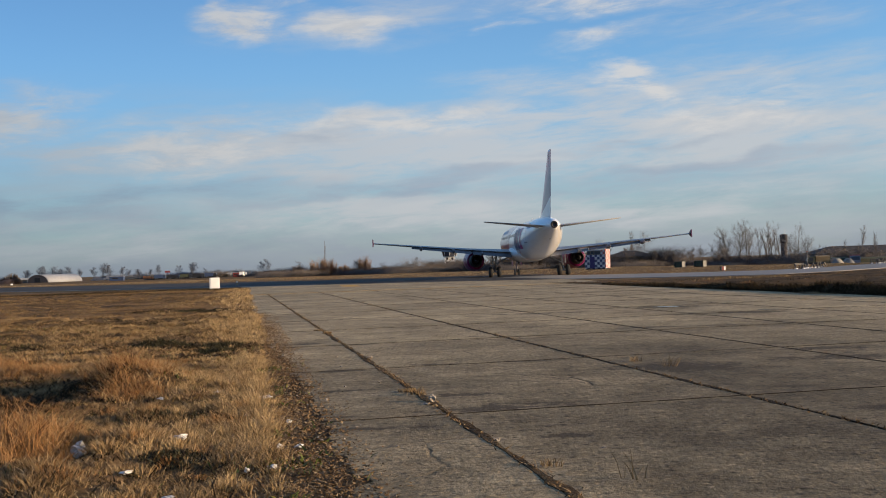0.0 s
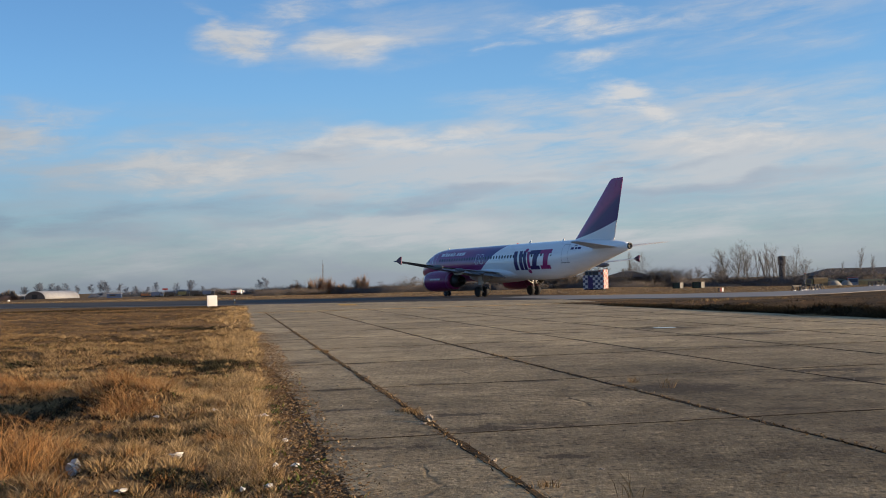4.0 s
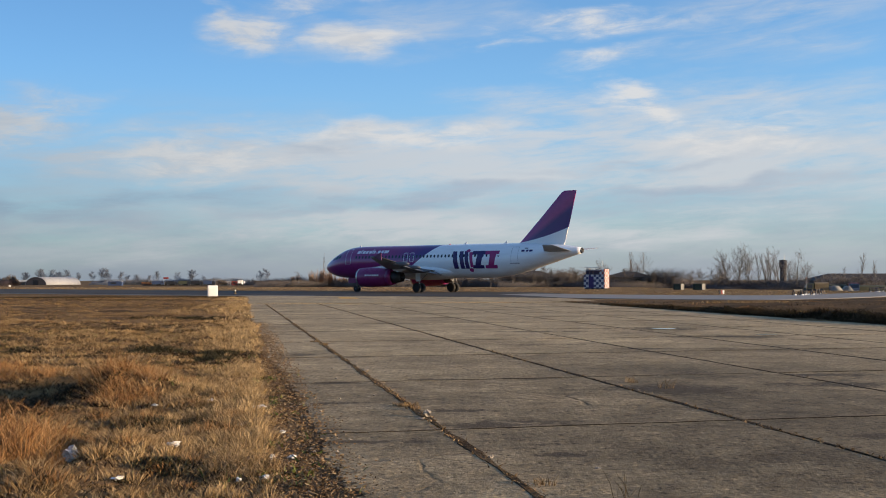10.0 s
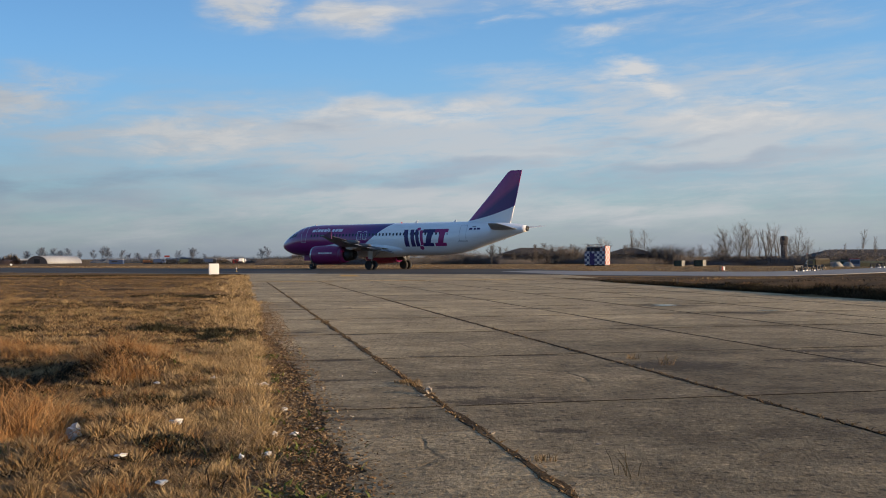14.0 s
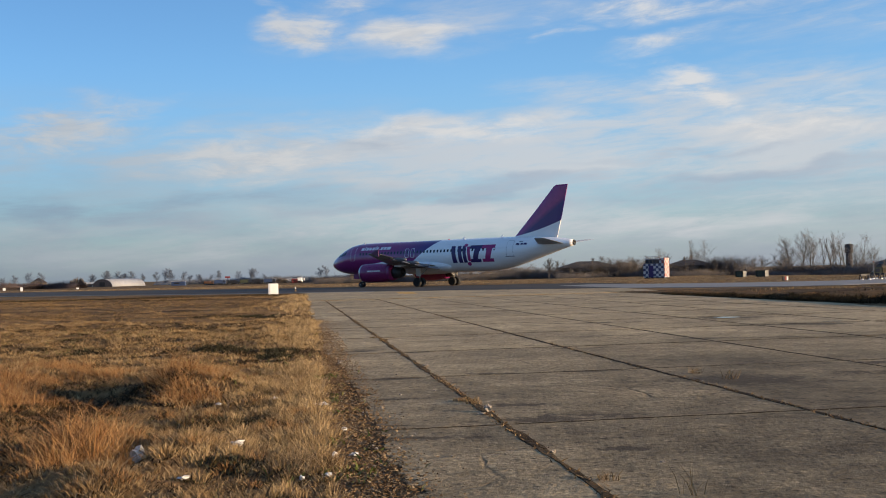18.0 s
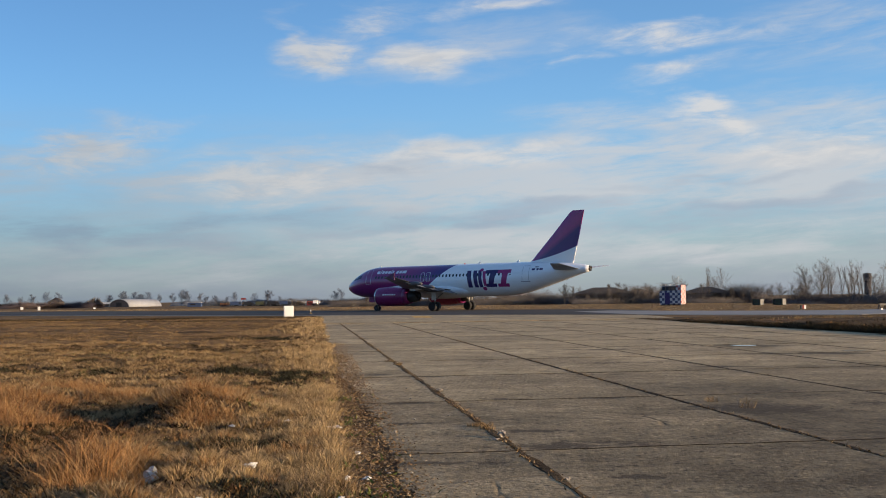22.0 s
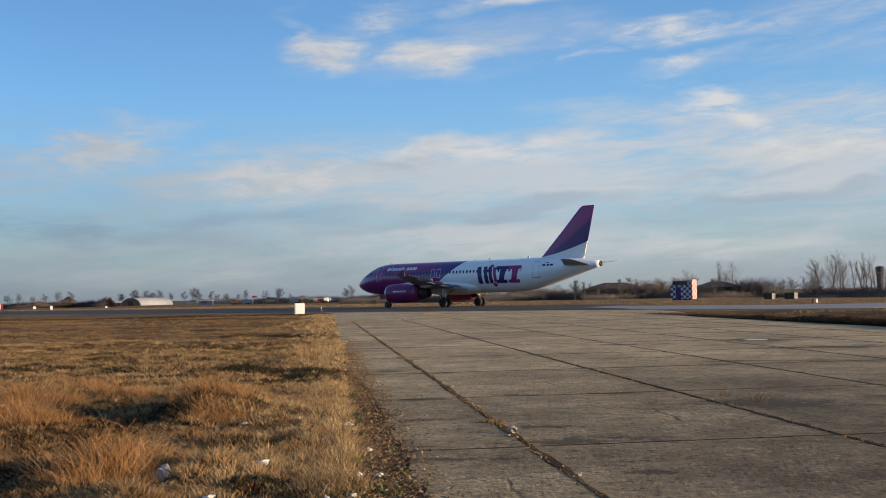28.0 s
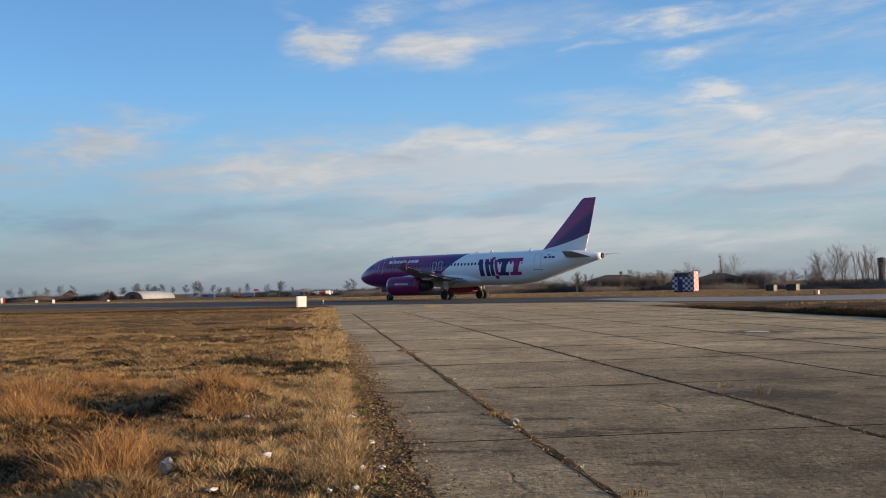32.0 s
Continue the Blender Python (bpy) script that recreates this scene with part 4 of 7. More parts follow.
    part("tail_mast", rod((-16.8, 0, 4.0), (-16.9, 0, 3.6), 0.05, 0.04), M_DARK, plane)
    return plane


WHEELS = []


def wheel_part(plane, x, y, r, wide):
    """A wheel that turns about its own axle: tyre and rim under an empty."""
    hub = new("wheel")
    hub.parent = plane
    hub.location = (x, y, r)
    w = wide / 2
    part("tyre", lathe([(-w, r * 0.55), (-w, r * 0.86), (-w * 0.7, r * 0.98), (0, r), (w * 0.7, r * 0.98), (w, r * 0.86), (w, r * 0.55)], 24, "Y"), M_TYRE, hub, "black tyre", True)
    part("rim", lathe([(-w * 0.8, 0.06), (-w * 0.7, r * 0.54), (w * 0.7, r * 0.54), (w * 0.8, 0.06)], 18, "Y"), M_STEEL, hub, "grey rim")
    WHEELS.append((hub, r))


airliner = build_airliner()


# ---- grass and twigs as blades ----
def blades(name, x, y, z, tall, wide, lean, material, label, category, seed=1, blow=0.0, aim=None):
    """Many narrow blades, each bent once; arrays of one length."""
    rng = np.random.default_rng(seed)
    n = len(x)
    a, b = rng.uniform(0, 2 * np.pi, n), rng.uniform(0, 2 * np.pi, n)
    if aim is not None:
        b = aim + rng.normal(0, 0.5, n)
    cx, cy = np.cos(a) * wide / 2, np.sin(a) * wide / 2
    lx, ly = np.cos(b) * lean * tall - blow * tall, np.sin(b) * lean * tall
    v = np.empty((n, 5, 3))
    v[:, 0] = np.stack([x - cx, y - cy, z], -1)
    v[:, 1] = np.stack([x + cx, y + cy, z], -1)
    v[:, 2] = np.stack([x + lx * 0.35 + cx * 0.75, y + ly * 0.35 + cy * 0.75, z + tall * 0.55], -1)
    v[:, 3] = np.stack([x + lx * 0.35 - cx * 0.75, y + ly * 0.35 - cy * 0.75, z + tall * 0.55], -1)
    v[:, 4] = np.stack([x + lx, y + ly, z + tall], -1)
    me = bpy.data.meshes.new(name)
    me.vertices.add(5 * n)
    me.vertices.foreach_set("co", v.ravel())
    base = (np.arange(n) * 5)[:, None]
    loops = np.concatenate([base + [0, 1, 2, 3], base + [3, 2, 4]], 1).ravel()
    me.loops.add(7 * n)
    me.loops.foreach_set("vertex_index", loops)
    me.polygons.add(2 * n)
    me.polygons.foreach_set("loop_start", (np.arange(n)[:, None] * 7 + [0, 4]).ravel())
    me.update(calc_edges=True)
    me.validate()
    me.materials.append(material)
    return tagged(new(name, me), label, category, kind="stuff")


def field(seed):
    """A smooth random field over (x, y), in 0..1."""
    rng = np.random.default_rng(seed)
    k, p = rng.normal(0, 1, (14, 2)), rng.uniform(0, 6.28, 14)

    def value(x, y, size):
        s = sum(np.sin((x * kx + y * ky) / size + q) for (kx, ky), q in zip(k, p))
        return 0.5 + 0.5 * np.tanh(s / 3.2)
    return value


HEIGHTS = np.vectorize(ground_z)


# ---- bare trees ----
def twig_tree(h, spread, seed, poplar=False, dense=1.0, thick=1.0):
    """Trunk and limbs in one list of rods, fine twigs in another: stems that climb, with limbs that rise from them."""
    rng = random.Random(seed)
    wood, twigs = [], []

    def shoot(p, way, length, r, level):
        steps = 7 if level == 0 else 4 if level == 1 else 3
        for i in range(steps):
            q = p + way * (length / steps)
            (wood if level < 2 else twigs).append((p, q, r, r * 0.84))
            way = (way + Vector((rng.uniform(-1, 1), rng.uniform(-1, 1), 0.25)) * (0.06 if level == 0 else 0.14)).normalized()
            p, r = q, r * 0.84
            if level == 3 or (level == 0 and i < 1):
                continue
            for _ in range((3, 2, 2)[level]):
                if rng.random() > dense:
                    continue
                a = rng.uniform(0, 6.28)
                tilt = rng.uniform(0.18, 0.36) if poplar else rng.uniform(0.35, 0.85) * spread
                left = length * (1 - (i + 1) / steps)
                reach = (0.30 * h if poplar else 0.46 * h) * (1.0 - 0.55 * (i + 1) / steps) if level == 0 else length * rng.uniform(0.35, 0.6)
                shoot(p, (way + Vector((math.cos(a), math.sin(a), 0.1)) * tilt).normalized(), reach, r * 0.5, level + 1)

    stems = 1 if poplar else rng.choice((1, 1, 2))
    for k in range(stems):
        shoot(Vector((0.25 * k, 0.2 * k, -0.15)), Vector((rng.uniform(-0.12, 0.12), rng.uniform(-0.1, 0.1), 1)).normalized(), h * 0.9, 0.013 * h * thick, 0)
    top = max(q.z for _, q, *_ in wood + twigs)
    k = h / top
    return [[(a * k, b * k, r0, r1) for a, b, r0, r1 in rods] for rods in (wood, twigs)]


def rods_mesh(name, rods, sides, material, least=0.0):
    verts, faces = [], []
    for a, b, r0, r1 in rods:
        turn = (b - a).to_track_quat("Z", "Y").to_matrix()
        k = len(verts)
        for p, r in ((a, max(r0, least)), (b, max(r1, least))):
            for i in range(sides):
                verts.append(p + turn @ Vector((r * math.cos(6.28319 * i / sides), r * math.sin(6.28319 * i / sides), 0)))
        for i in range(sides):
            j = (i + 1) % sides
            faces.append((k + i, k + j, k + sides + j, k + sides + i))
    return raw_mesh(name, verts, faces, material)


def bare_tree(x, y, h, spread, seed, poplar=False, dense=1.0, material=None, label="leafless grey-brown tree on the far side of the airfield", least=0.009, thick=0.95):
    wood, twigs = twig_tree(h, spread, seed, poplar, dense * 0.88, thick)
    tree = thing("tree", pose(x, y, ground_z(x, y)), label, "tree", "bare trees round the airfield")
    part("trunk", rods_mesh("trunk", wood, 5, material if material == M_TWIG_HAZE else M_BARK, least * 1.2), None, tree, "bare trunk and limbs")
    part("crown", rods_mesh("crown", twigs, 3, material or M_TWIG, least), None, tree, "thin bare twigs")
    return tree


BIG = "tall leafless tree with a wide pale crown behind the airfield"
POP = "tall narrow leafless poplar behind the airfield"
CROWNED = [(81.0, 300, 11.4), (84.2, 300, 13.4), (87.5, 302, 14.4), (99.6, 312, 13.8), (108.9, 320, 13.2), (82.6, 304, 12.4), (86.0, 305, 12.8), (89.0, 306, 12.0), (101.5, 314, 12.0), (106.5, 318, 10.0), (112.5, 322, 9.0), (52.0, 281, 9.8)]
NARROW = [(90.1, 298, 11.3), (93.0, 300, 11.6), (97.2, 308, 13.4), (95.0, 306, 11.0), (133.8, 330, 12.2), (138.2, 330, 10.0), (134.0, 345, 7.8), (150.0, 340, 9.0), (47.9, 280, 9.6)]
SMALL = [(118.7, 330, 6.4), (122.0, 332, 6.0), (29.6, 210, 5.9), (31.2, 212, 5.0), (75.9, 300, 7.2), (72.6, 300, 6.6), (69.3, 296, 6.0), (63.6, 300, 6.2), (60.0, 290, 5.0), (66.5, 300, 5.2), (78.6, 300, 8.4), (50.0, 283, 7.5), (57.0, 288, 5.6), (44.5, 262, 5.0), (36.0, 246, 4.6), (20.0, 262, 4.8), (12.0, 262, 4.6)]
for i, (x, y, h) in enumerate(CROWNED):
    bare_tree(x, y, h * 1.07, 1.35, 10 + i, False, 0.93, label=BIG)
for i, (x, y, h) in enumerate(NARROW):
    bare_tree(x, y, h * 1.07, 0.4, 30 + i, True, 0.97, label=POP)
for i, (x, y, h) in enumerate(SMALL):
    bare_tree(x, y, h * 1.07, 1.15, 150 + i, False, 0.80, label="small leafless tree among brush behind the airfield")
models = [bare_tree(x, 800, h, 1.15, 50 + i, False, 0.92, M_TWIG_HAZE, "small leafless tree on the far horizon, toned blue for haze", 0.034) for i, (x, h) in enumerate(((-463.0, 11.0), (-452.0, 11.5), (-416.5, 13.0), (-348.4, 13.0), (-326.0, 12.0)))]
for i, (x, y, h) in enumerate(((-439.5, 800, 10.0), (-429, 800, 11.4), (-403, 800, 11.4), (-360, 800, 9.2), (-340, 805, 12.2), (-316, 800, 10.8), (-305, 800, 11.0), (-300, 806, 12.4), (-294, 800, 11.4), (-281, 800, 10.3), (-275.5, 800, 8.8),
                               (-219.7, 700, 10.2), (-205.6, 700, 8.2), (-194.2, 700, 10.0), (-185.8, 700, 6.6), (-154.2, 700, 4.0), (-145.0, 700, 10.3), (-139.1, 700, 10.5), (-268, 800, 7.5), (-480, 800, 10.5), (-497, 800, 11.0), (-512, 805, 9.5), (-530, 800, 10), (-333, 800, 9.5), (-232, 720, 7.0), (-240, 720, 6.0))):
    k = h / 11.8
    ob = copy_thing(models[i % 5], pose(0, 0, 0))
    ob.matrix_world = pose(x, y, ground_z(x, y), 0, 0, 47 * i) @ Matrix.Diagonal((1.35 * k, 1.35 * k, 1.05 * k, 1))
for ob in models:
    ob.scale = (1.35, 1.35, 1.05)

rng_b = random.Random(17)
for i in range(20):
    x = 6.5 + 2.35 * i + rng_b.uniform(-0.8, 0.8)
    bare_tree(x, 224 + rng_b.uniform(-3, 3), rng_b.uniform(2.6, 4.9), 1.2, 120 + i, False, 0.72, M_TWIG_DARK, "low dark leafless thorn tree before the old buildings", 0.020, 1.3)

# leafless bushes: a few grown once, then set out in rows of uneven height
def bushes(seed, x0, x1, y0, y1, n, low, high, material, label, least):
    g = random.Random(seed)
    grown = []
    for k in range(4):
        ob = bare_tree(x0 + (x1 - x0) * (k + 0.5) / 4, (y0 + y1) / 2, 4.0, 1.9, seed * 10 + k, False, 0.74, material, label, least, 0.8)
        ob.name, ob["category"], ob["group"] = "bush", "bush", "leafless bushes beyond the taxiway"
        grown.append(ob)
    for i in range(n):
        x, y, k = g.uniform(x0, x1), g.uniform(y0, y1), g.uniform(low, high) / 4.0
        ob = copy_thing(grown[i % 4], pose(0, 0, 0))
        ob.matrix_world = pose(x, y, ground_z(x, y), 0, 0, g.uniform(0, 360)) @ Matrix.Diagonal((1.7 * k, 1.7 * k, k, 1))


bushes(61, -48, 10, 238, 245, 24, 1.8, 3.2, M_TWIG_DARK, "tangled dark leafless bush behind the hedge", 0.013)
bushes(62, 24, 122, 284, 296, 46, 3.2, 6.0, M_TWIG, "grey-brown leafless bush below the tall trees", 0.013)
bushes(63, 100, 188, 300, 316, 26, 3.0, 5.0, M_TWIG, "grey-brown leafless bush near the far hangar", 0.013)
bushes(64, 8, 110, 262, 272, 36, 1.8, 3.6, M_TWIG_DARK, "tangled dark leafless bush around the old buildings", 0.013)

# brush belts


def belt(name, x0, x1, y0, y1, per_metre, tall, seed, material, label, wide=0.10, lean=0.35):
    n = int((x1 - x0) * per_metre)
    r = np.random.default_rng(seed)
    x, y = r.uniform(x0, x1, n), r.uniform(y0, y1, n)
    f = field(seed)(x, y, 6.0)
    g = field(seed + 500)(x, y * 0.3, 1.7)
    h = 1.25 * tall * (0.30 + 0.45 * f + 0.45 * g**2) * r.uniform(0.45, 1.1, n)
    blades(name, x, y, HEIGHTS(x, y) - 0.05, h, wide * r.uniform(0.6, 1.4, n), lean * r.uniform(0.2, 1.2, n), material, label, "brush", seed)


belt("hedge", -49, 16, 228, 238, 330, 2.2, 21, M_TWIG_DARK, "dark leafless hedge along the far edge of the airfield", 0.05, 1.7)
belt("hedge", -10, 100, 262, 276, 240, 3.2, 22, M_TWIG_DARK, "dark tangled brush behind the old buildings", 0.07, 1.5)
belt("brush", 8, 62, 218, 226, 150, 1.5, 29, M_TWIG_DARK, "dark tangled brush before the old buildings", 0.05, 1.7)
belt("brush", 22, 50, 229, 233, 150, 3.9, 33, M_TWIG_DARK, "tall dark brush crowding the old buildings", 0.06, 1.7)
belt("brush", 8, 24, 246, 249, 120, 3.6, 34, M_TWIG_DARK, "tall dark brush crowding the old buildings", 0.06, 1.7)
belt("brush", 26, 120, 286, 296, 230, 3.0, 23, M_TWIG_DARK, "grey-brown leafless brush below the tall trees", 0.055, 1.7)
belt("brush", 100, 190, 300, 316, 130, 2.6, 28, M_TWIG_DARK, "grey-brown leafless brush below the tall trees", 0.055, 1.7)
belt("brush", 52, 112, 262, 268, 220, 2.2, 30, M_TWIG_DARK, "low dark brush beyond the taxiway", 0.07, 1.7)
belt("brush", -200, -128, 606, 612, 60, 3.2, 35, M_TWIG_DARK, "dark brush behind the far row of trucks", 0.2, 1.7)
belt("brush", -46, 8, 240, 246, 60, 3.2, 24, M_TWIG_DARK, "thin leafless saplings behind the hedge", 0.04, 0.8)
belt("brush", -400, -285, 600, 625, 150, 4.0, 25, M_SCRUB, "low brown brush on the far left horizon", 0.30, 2.2)
belt("brush", -600, -400, 640, 665, 110, 4.4, 26, M_SCRUB, "low brown brush on the far left horizon", 0.30, 2.2)
belt("brush", -285, -120, 740, 760, 90, 4.6, 27, M_TWIG_HAZE, "low brush behind the parked trucks, toned blue for haze", 0.28, 1.3)
for i, (x, y, r, h) in enumerate(((-35.4, 240, 2.4, 5.4), (-33.2, 241, 1.8, 5.2), (-24.6, 242, 1.4, 5.6), (-41.0, 241, 1.2, 3.6), (-29.5, 240, 1.2, 3.2))):
    r_ = np.random.default_rng(60 + i)
    n = 700
    a, d = r_.uniform(0, 6.28, n), np.sqrt(r_.uniform(0, 1, n)) * r
    bx, by = x + np.cos(a) * d, y + np.sin(a) * d
    blades("shrub", bx, by, HEIGHTS(bx, by), h * r_.uniform(0.5, 1, n) * (1 - 0.25 * d / r), np.full(n, 0.07), r_.uniform(0.05, 0.3, n), M_TWIG_RED, "reddish leafless shrub catching the low sun", "shrub", 60 + i)
r_ = np.random.default_rng(80)
for i, (x, y, r, h) in enumerate(((-298.4, 640, 6.0, 8.0), (-334, 652, 4.0, 6.5))):
    n = 900
    a, d = r_.uniform(0, 6.28, n), np.sqrt(r_.uniform(0, 1, n)) * r
    bx, by = x + np.cos(a) * d, y + np.sin(a) * d
    blades("shrub", bx, by, HEIGHTS(bx, by), h * np.sqrt(np.maximum(1.02 - (d / r) ** 2, 0.1)) * r_.uniform(0.6, 1, n), np.full(n, 0.5), r_.uniform(0.05, 0.3, n), M_TWIG_DARK, "dense dark rounded evergreen bush", "bush", 80 + i)


# ---- buildings ----
M_PLASTER = plain("grey_plaster", rgb(0.115, 0.100, 0.085), 0.95, 0, 0.35, 0.8, 0.3)
M_ROOF = plain("dark_tile_roof", rgb(0.034, 0.029, 0.028), 0.9, 0, 0.35, 0.9, 0.4)
M_BRICK = plain("dark_brick", rgb(0.075, 0.066, 0.066), 0.95, 0, 0.3, 1.2, 0.4)
M_HOLE = plain("dark_opening", rgb(0.014, 0.013, 0.013), 0.6, 0, 0.3, 2.0, 0.0)
M_SHEET = plain("pale_sheet_metal", rgb(0.58, 0.58, 0.59), 0.4, 0.3, 0.15, 0.5, 0.1)
M_GREENP = plain("army_green_paint", rgb(0.060, 0.068, 0.040), 0.8, 0, 0.3, 1.0, 0.2)
M_TARP = plain("tan_tarpaulin", rgb(0.23, 0.165, 0.085), 0.9, 0, 0.35, 0.7, 0.4)
M_RED = plain("red_paint", rgb(0.26, 0.040, 0.035), 0.5, 0, 0.2, 1.5, 0.1)
M_BLUE = plain("blue_paint", rgb(0.045, 0.07, 0.14), 0.5, 0, 0.2, 1.5, 0.1)
M_ORANGE = plain("orange_paint", rgb(0.60, 0.20, 0.06), 0.5, 0, 0.2, 1.5, 0.1)


def house(x, y, turn, long, deep, wall, ridge, label, openings, category="building", roof=M_ROOF, walls=M_PLASTER):
    ob = thing("old_building", pose(x, y, ground_z(x, y), 0, 0, turn), label, category)
    l, d = long / 2, deep / 2
    part("wall", cube(-l, l, -d, d, -0.3, wall), walls, ob)
    bm = bmesh.new()
    o = 0.45
    low = [bm.verts.new(p) for p in ((-l - o, -d - o, wall), (l + o, -d - o, wall), (l + o, d + o, wall), (-l - o, d + o, wall))]
    eave = [bm.verts.new(v.co + Vector((0, 0, 0.18))) for v in low]
    k = min(deep * 0.55, long * 0.4)
    top = [bm.verts.new((-l + k, 0, ridge)), bm.verts.new((l - k, 0, ridge))]
    bm.faces.new(low[::-1])
    for i in range(4):
        bm.faces.new((low[i], low[(i + 1) % 4], eave[(i + 1) % 4], eave[i]))
    bm.faces.new((eave[0], eave[1], top[1], top[0])), bm.faces.new((eave[2], eave[3], top[0], top[1]))
    bm.faces.new((eave[1], eave[2], top[1])), bm.faces.new((eave[3], eave[0], top[0]))
    r = part("roof", bm, roof, ob, "dark hipped roof")
    for px, w, z0, z1 in openings:
        win = part("window", cube(px - w / 2, px + w / 2, -d - 0.02, -d + 0.1, z0, z1), M_HOLE, ob, "dark broken window")
        part("frame", cube(px - w / 2 - 0.08, px + w / 2 + 0.08, -d - 0.07, -d - 0.025, z0 - 0.1, z0), M_WHITE, win)
        part("mullion", cube(px - 0.04, px + 0.04, -d - 0.06, -d - 0.025, z0, z1), M_WHITE, win)
    return ob


house(17.4, 254, 4, 15.0, 9, 2.3, 4.1, "long derelict building with a dark sagging hipped roof", [(-5.5 + 1.9 * i, 0.9, 0.8, 1.7) for i in range(7)])
house(26.6, 258, 4, 6.5, 7, 2.2, 3.7, "small derelict outbuilding with a dark roof", [(-1.5, 0.9, 0.8, 1.7), (1.5, 0.9, 0.8, 1.7)])
house(40.2, 236, -6, 11.5, 8, 2.2, 3.8, "derelict building with a dark hipped roof among brush", [(-3.6, 0.9, 0.8, 1.7), (0, 0.9, 0.8, 1.7), (3.4, 0.9, 0.8, 1.7)])
house(160, 384, 2, 52, 16, 3.2, 6.1, "wide low hangar with a dark roof far across the field", [(-20 + 6 * i, 2.2, 0.9, 2.4) for i in range(8)])
house(-334, 656, 0, 8, 7, 4.0, 7.4, "small dark house on the far horizon", [(-2, 1, 1.2, 2.4), (2, 1, 1.2, 2.4)])

# low whitewashed wall pieces before the derelict buildings
for x, w in ((15.0, 2.2), (18.4, 1.4), (21.6, 2.6)):
    ob = thing("broken_wall", pose(x, 226, ground_z(x, 226)), "broken whitewashed masonry wall piece in the brush", "wall", "broken wall pieces")
    part("masonry", prism([(-w / 2, -0.2), (w / 2, -0.2), (w / 2, 1.0), (w * 0.2, 1.35), (-w * 0.1, 0.9), (-w / 2, 1.3)], -0.2, 0.2), M_PLASTER, ob)
    part("opening", cube(-w * 0.2, w * 0.1, -0.22, 0.22, 0.15, 0.75), M_HOLE, ob)


def checked(name, dark):
    n = Nodes(name, 0.6)
    p = n.place("object")
    c = n.add("ShaderNodeTexChecker", {"Vector": n.add("ShaderNodeMapping", {"Vector": p, "Location": (0.07, 0.11, 0.09)}).outputs[0], "Scale": 2.35, "Color1": rgb(0.56, 0.54, 0.54), "Color2": dark}).outputs[0]
    grime = n.noise(p, 2.2, 5)
    return n.colour(n.mix(n.span(grime, 0.40, 0.75, 0, 0.55), c, rgb(0.22, 0.20, 0.20)))


M_CHECK = checked("blue_white_checks", rgb(0.030, 0.036, 0.110))
M_CHECK_RED = checked("faded_red_white_checks", rgb(0.42, 0.10, 0.08))


def check_hut():
    ob = thing("control_hut", pose(22.2, 162, ground_z(22.2, 162), 0, 0, -24), "blue and white checked control hut with a small glazed top", "hut")
    part("body", cube(-1.75, 1.70, -1.3, 1.3, 0.15, 2.40, bevel=0.03), M_CHECK, ob, "blue and white checked walls")
    part("end_panel", cube(1.70, 1.82, -1.34, 1.34, 0.18, 3.30, bevel=0.02), M_CHECK_RED, ob, "faded red and white checked end wall")
    part("base", cube(-1.6, 1.6, -1.15, 1.15, -0.2, 0.15), M_DARK, ob)
    top = part("glazed_top", cube(-1.45, 0.75, -1.1, 1.1, 2.40, 3.05), M_PLASTER, ob, "grey weathered cabin top")
    part("roof", cube(-1.6, 0.9, -1.25, 1.25, 3.05, 3.18, bevel=0.03), M_OLDSHEET, ob)
    for x in (-1.1, -0.5, 0.1, 0.55):
        part("pane", cube(x - 0.22, x + 0.22, -1.13, -1.09, 2.52, 2.98), M_GLASS, top)
    part("roof_box", cube(0.85, 1.66, -1.0, 1.0, 2.42, 3.22, bevel=0.03), M_CHECK_RED, ob, "red and white box on the roof")
    for x, y in ((-1.5, -1.2), (-0.75, -1.2), (0.0, -1.2)):
        part("rail_post", rod((x, y, 3.15), (x, y, 3.55), 0.03), M_STEEL, ob)
    part("rail", rod((-1.5, -1.2, 3.55), (0.8, -1.2, 3.55), 0.03), M_STEEL, ob)
    door = part("door", cube(-0.85, -0.05, -1.34, -1.29, 0.2, 2.1, bevel=0.01), M_INDIGO, ob, "dark door")
    part("handle", cube(-0.2, -0.12, -1.38, -1.34, 1.05, 1.12), M_STEEL, door)
    part("aerial", rod((0.9, 0.6, 3.2), (0.9, 0.6, 4.6), 0.02), M_STEEL, ob)


M_OLDSHEET = plain("weathered_sheet_metal", rgb(0.31, 0.32, 0.34), 0.75, 0.0, 0.2, 0.5, 0.1)
check_hut()


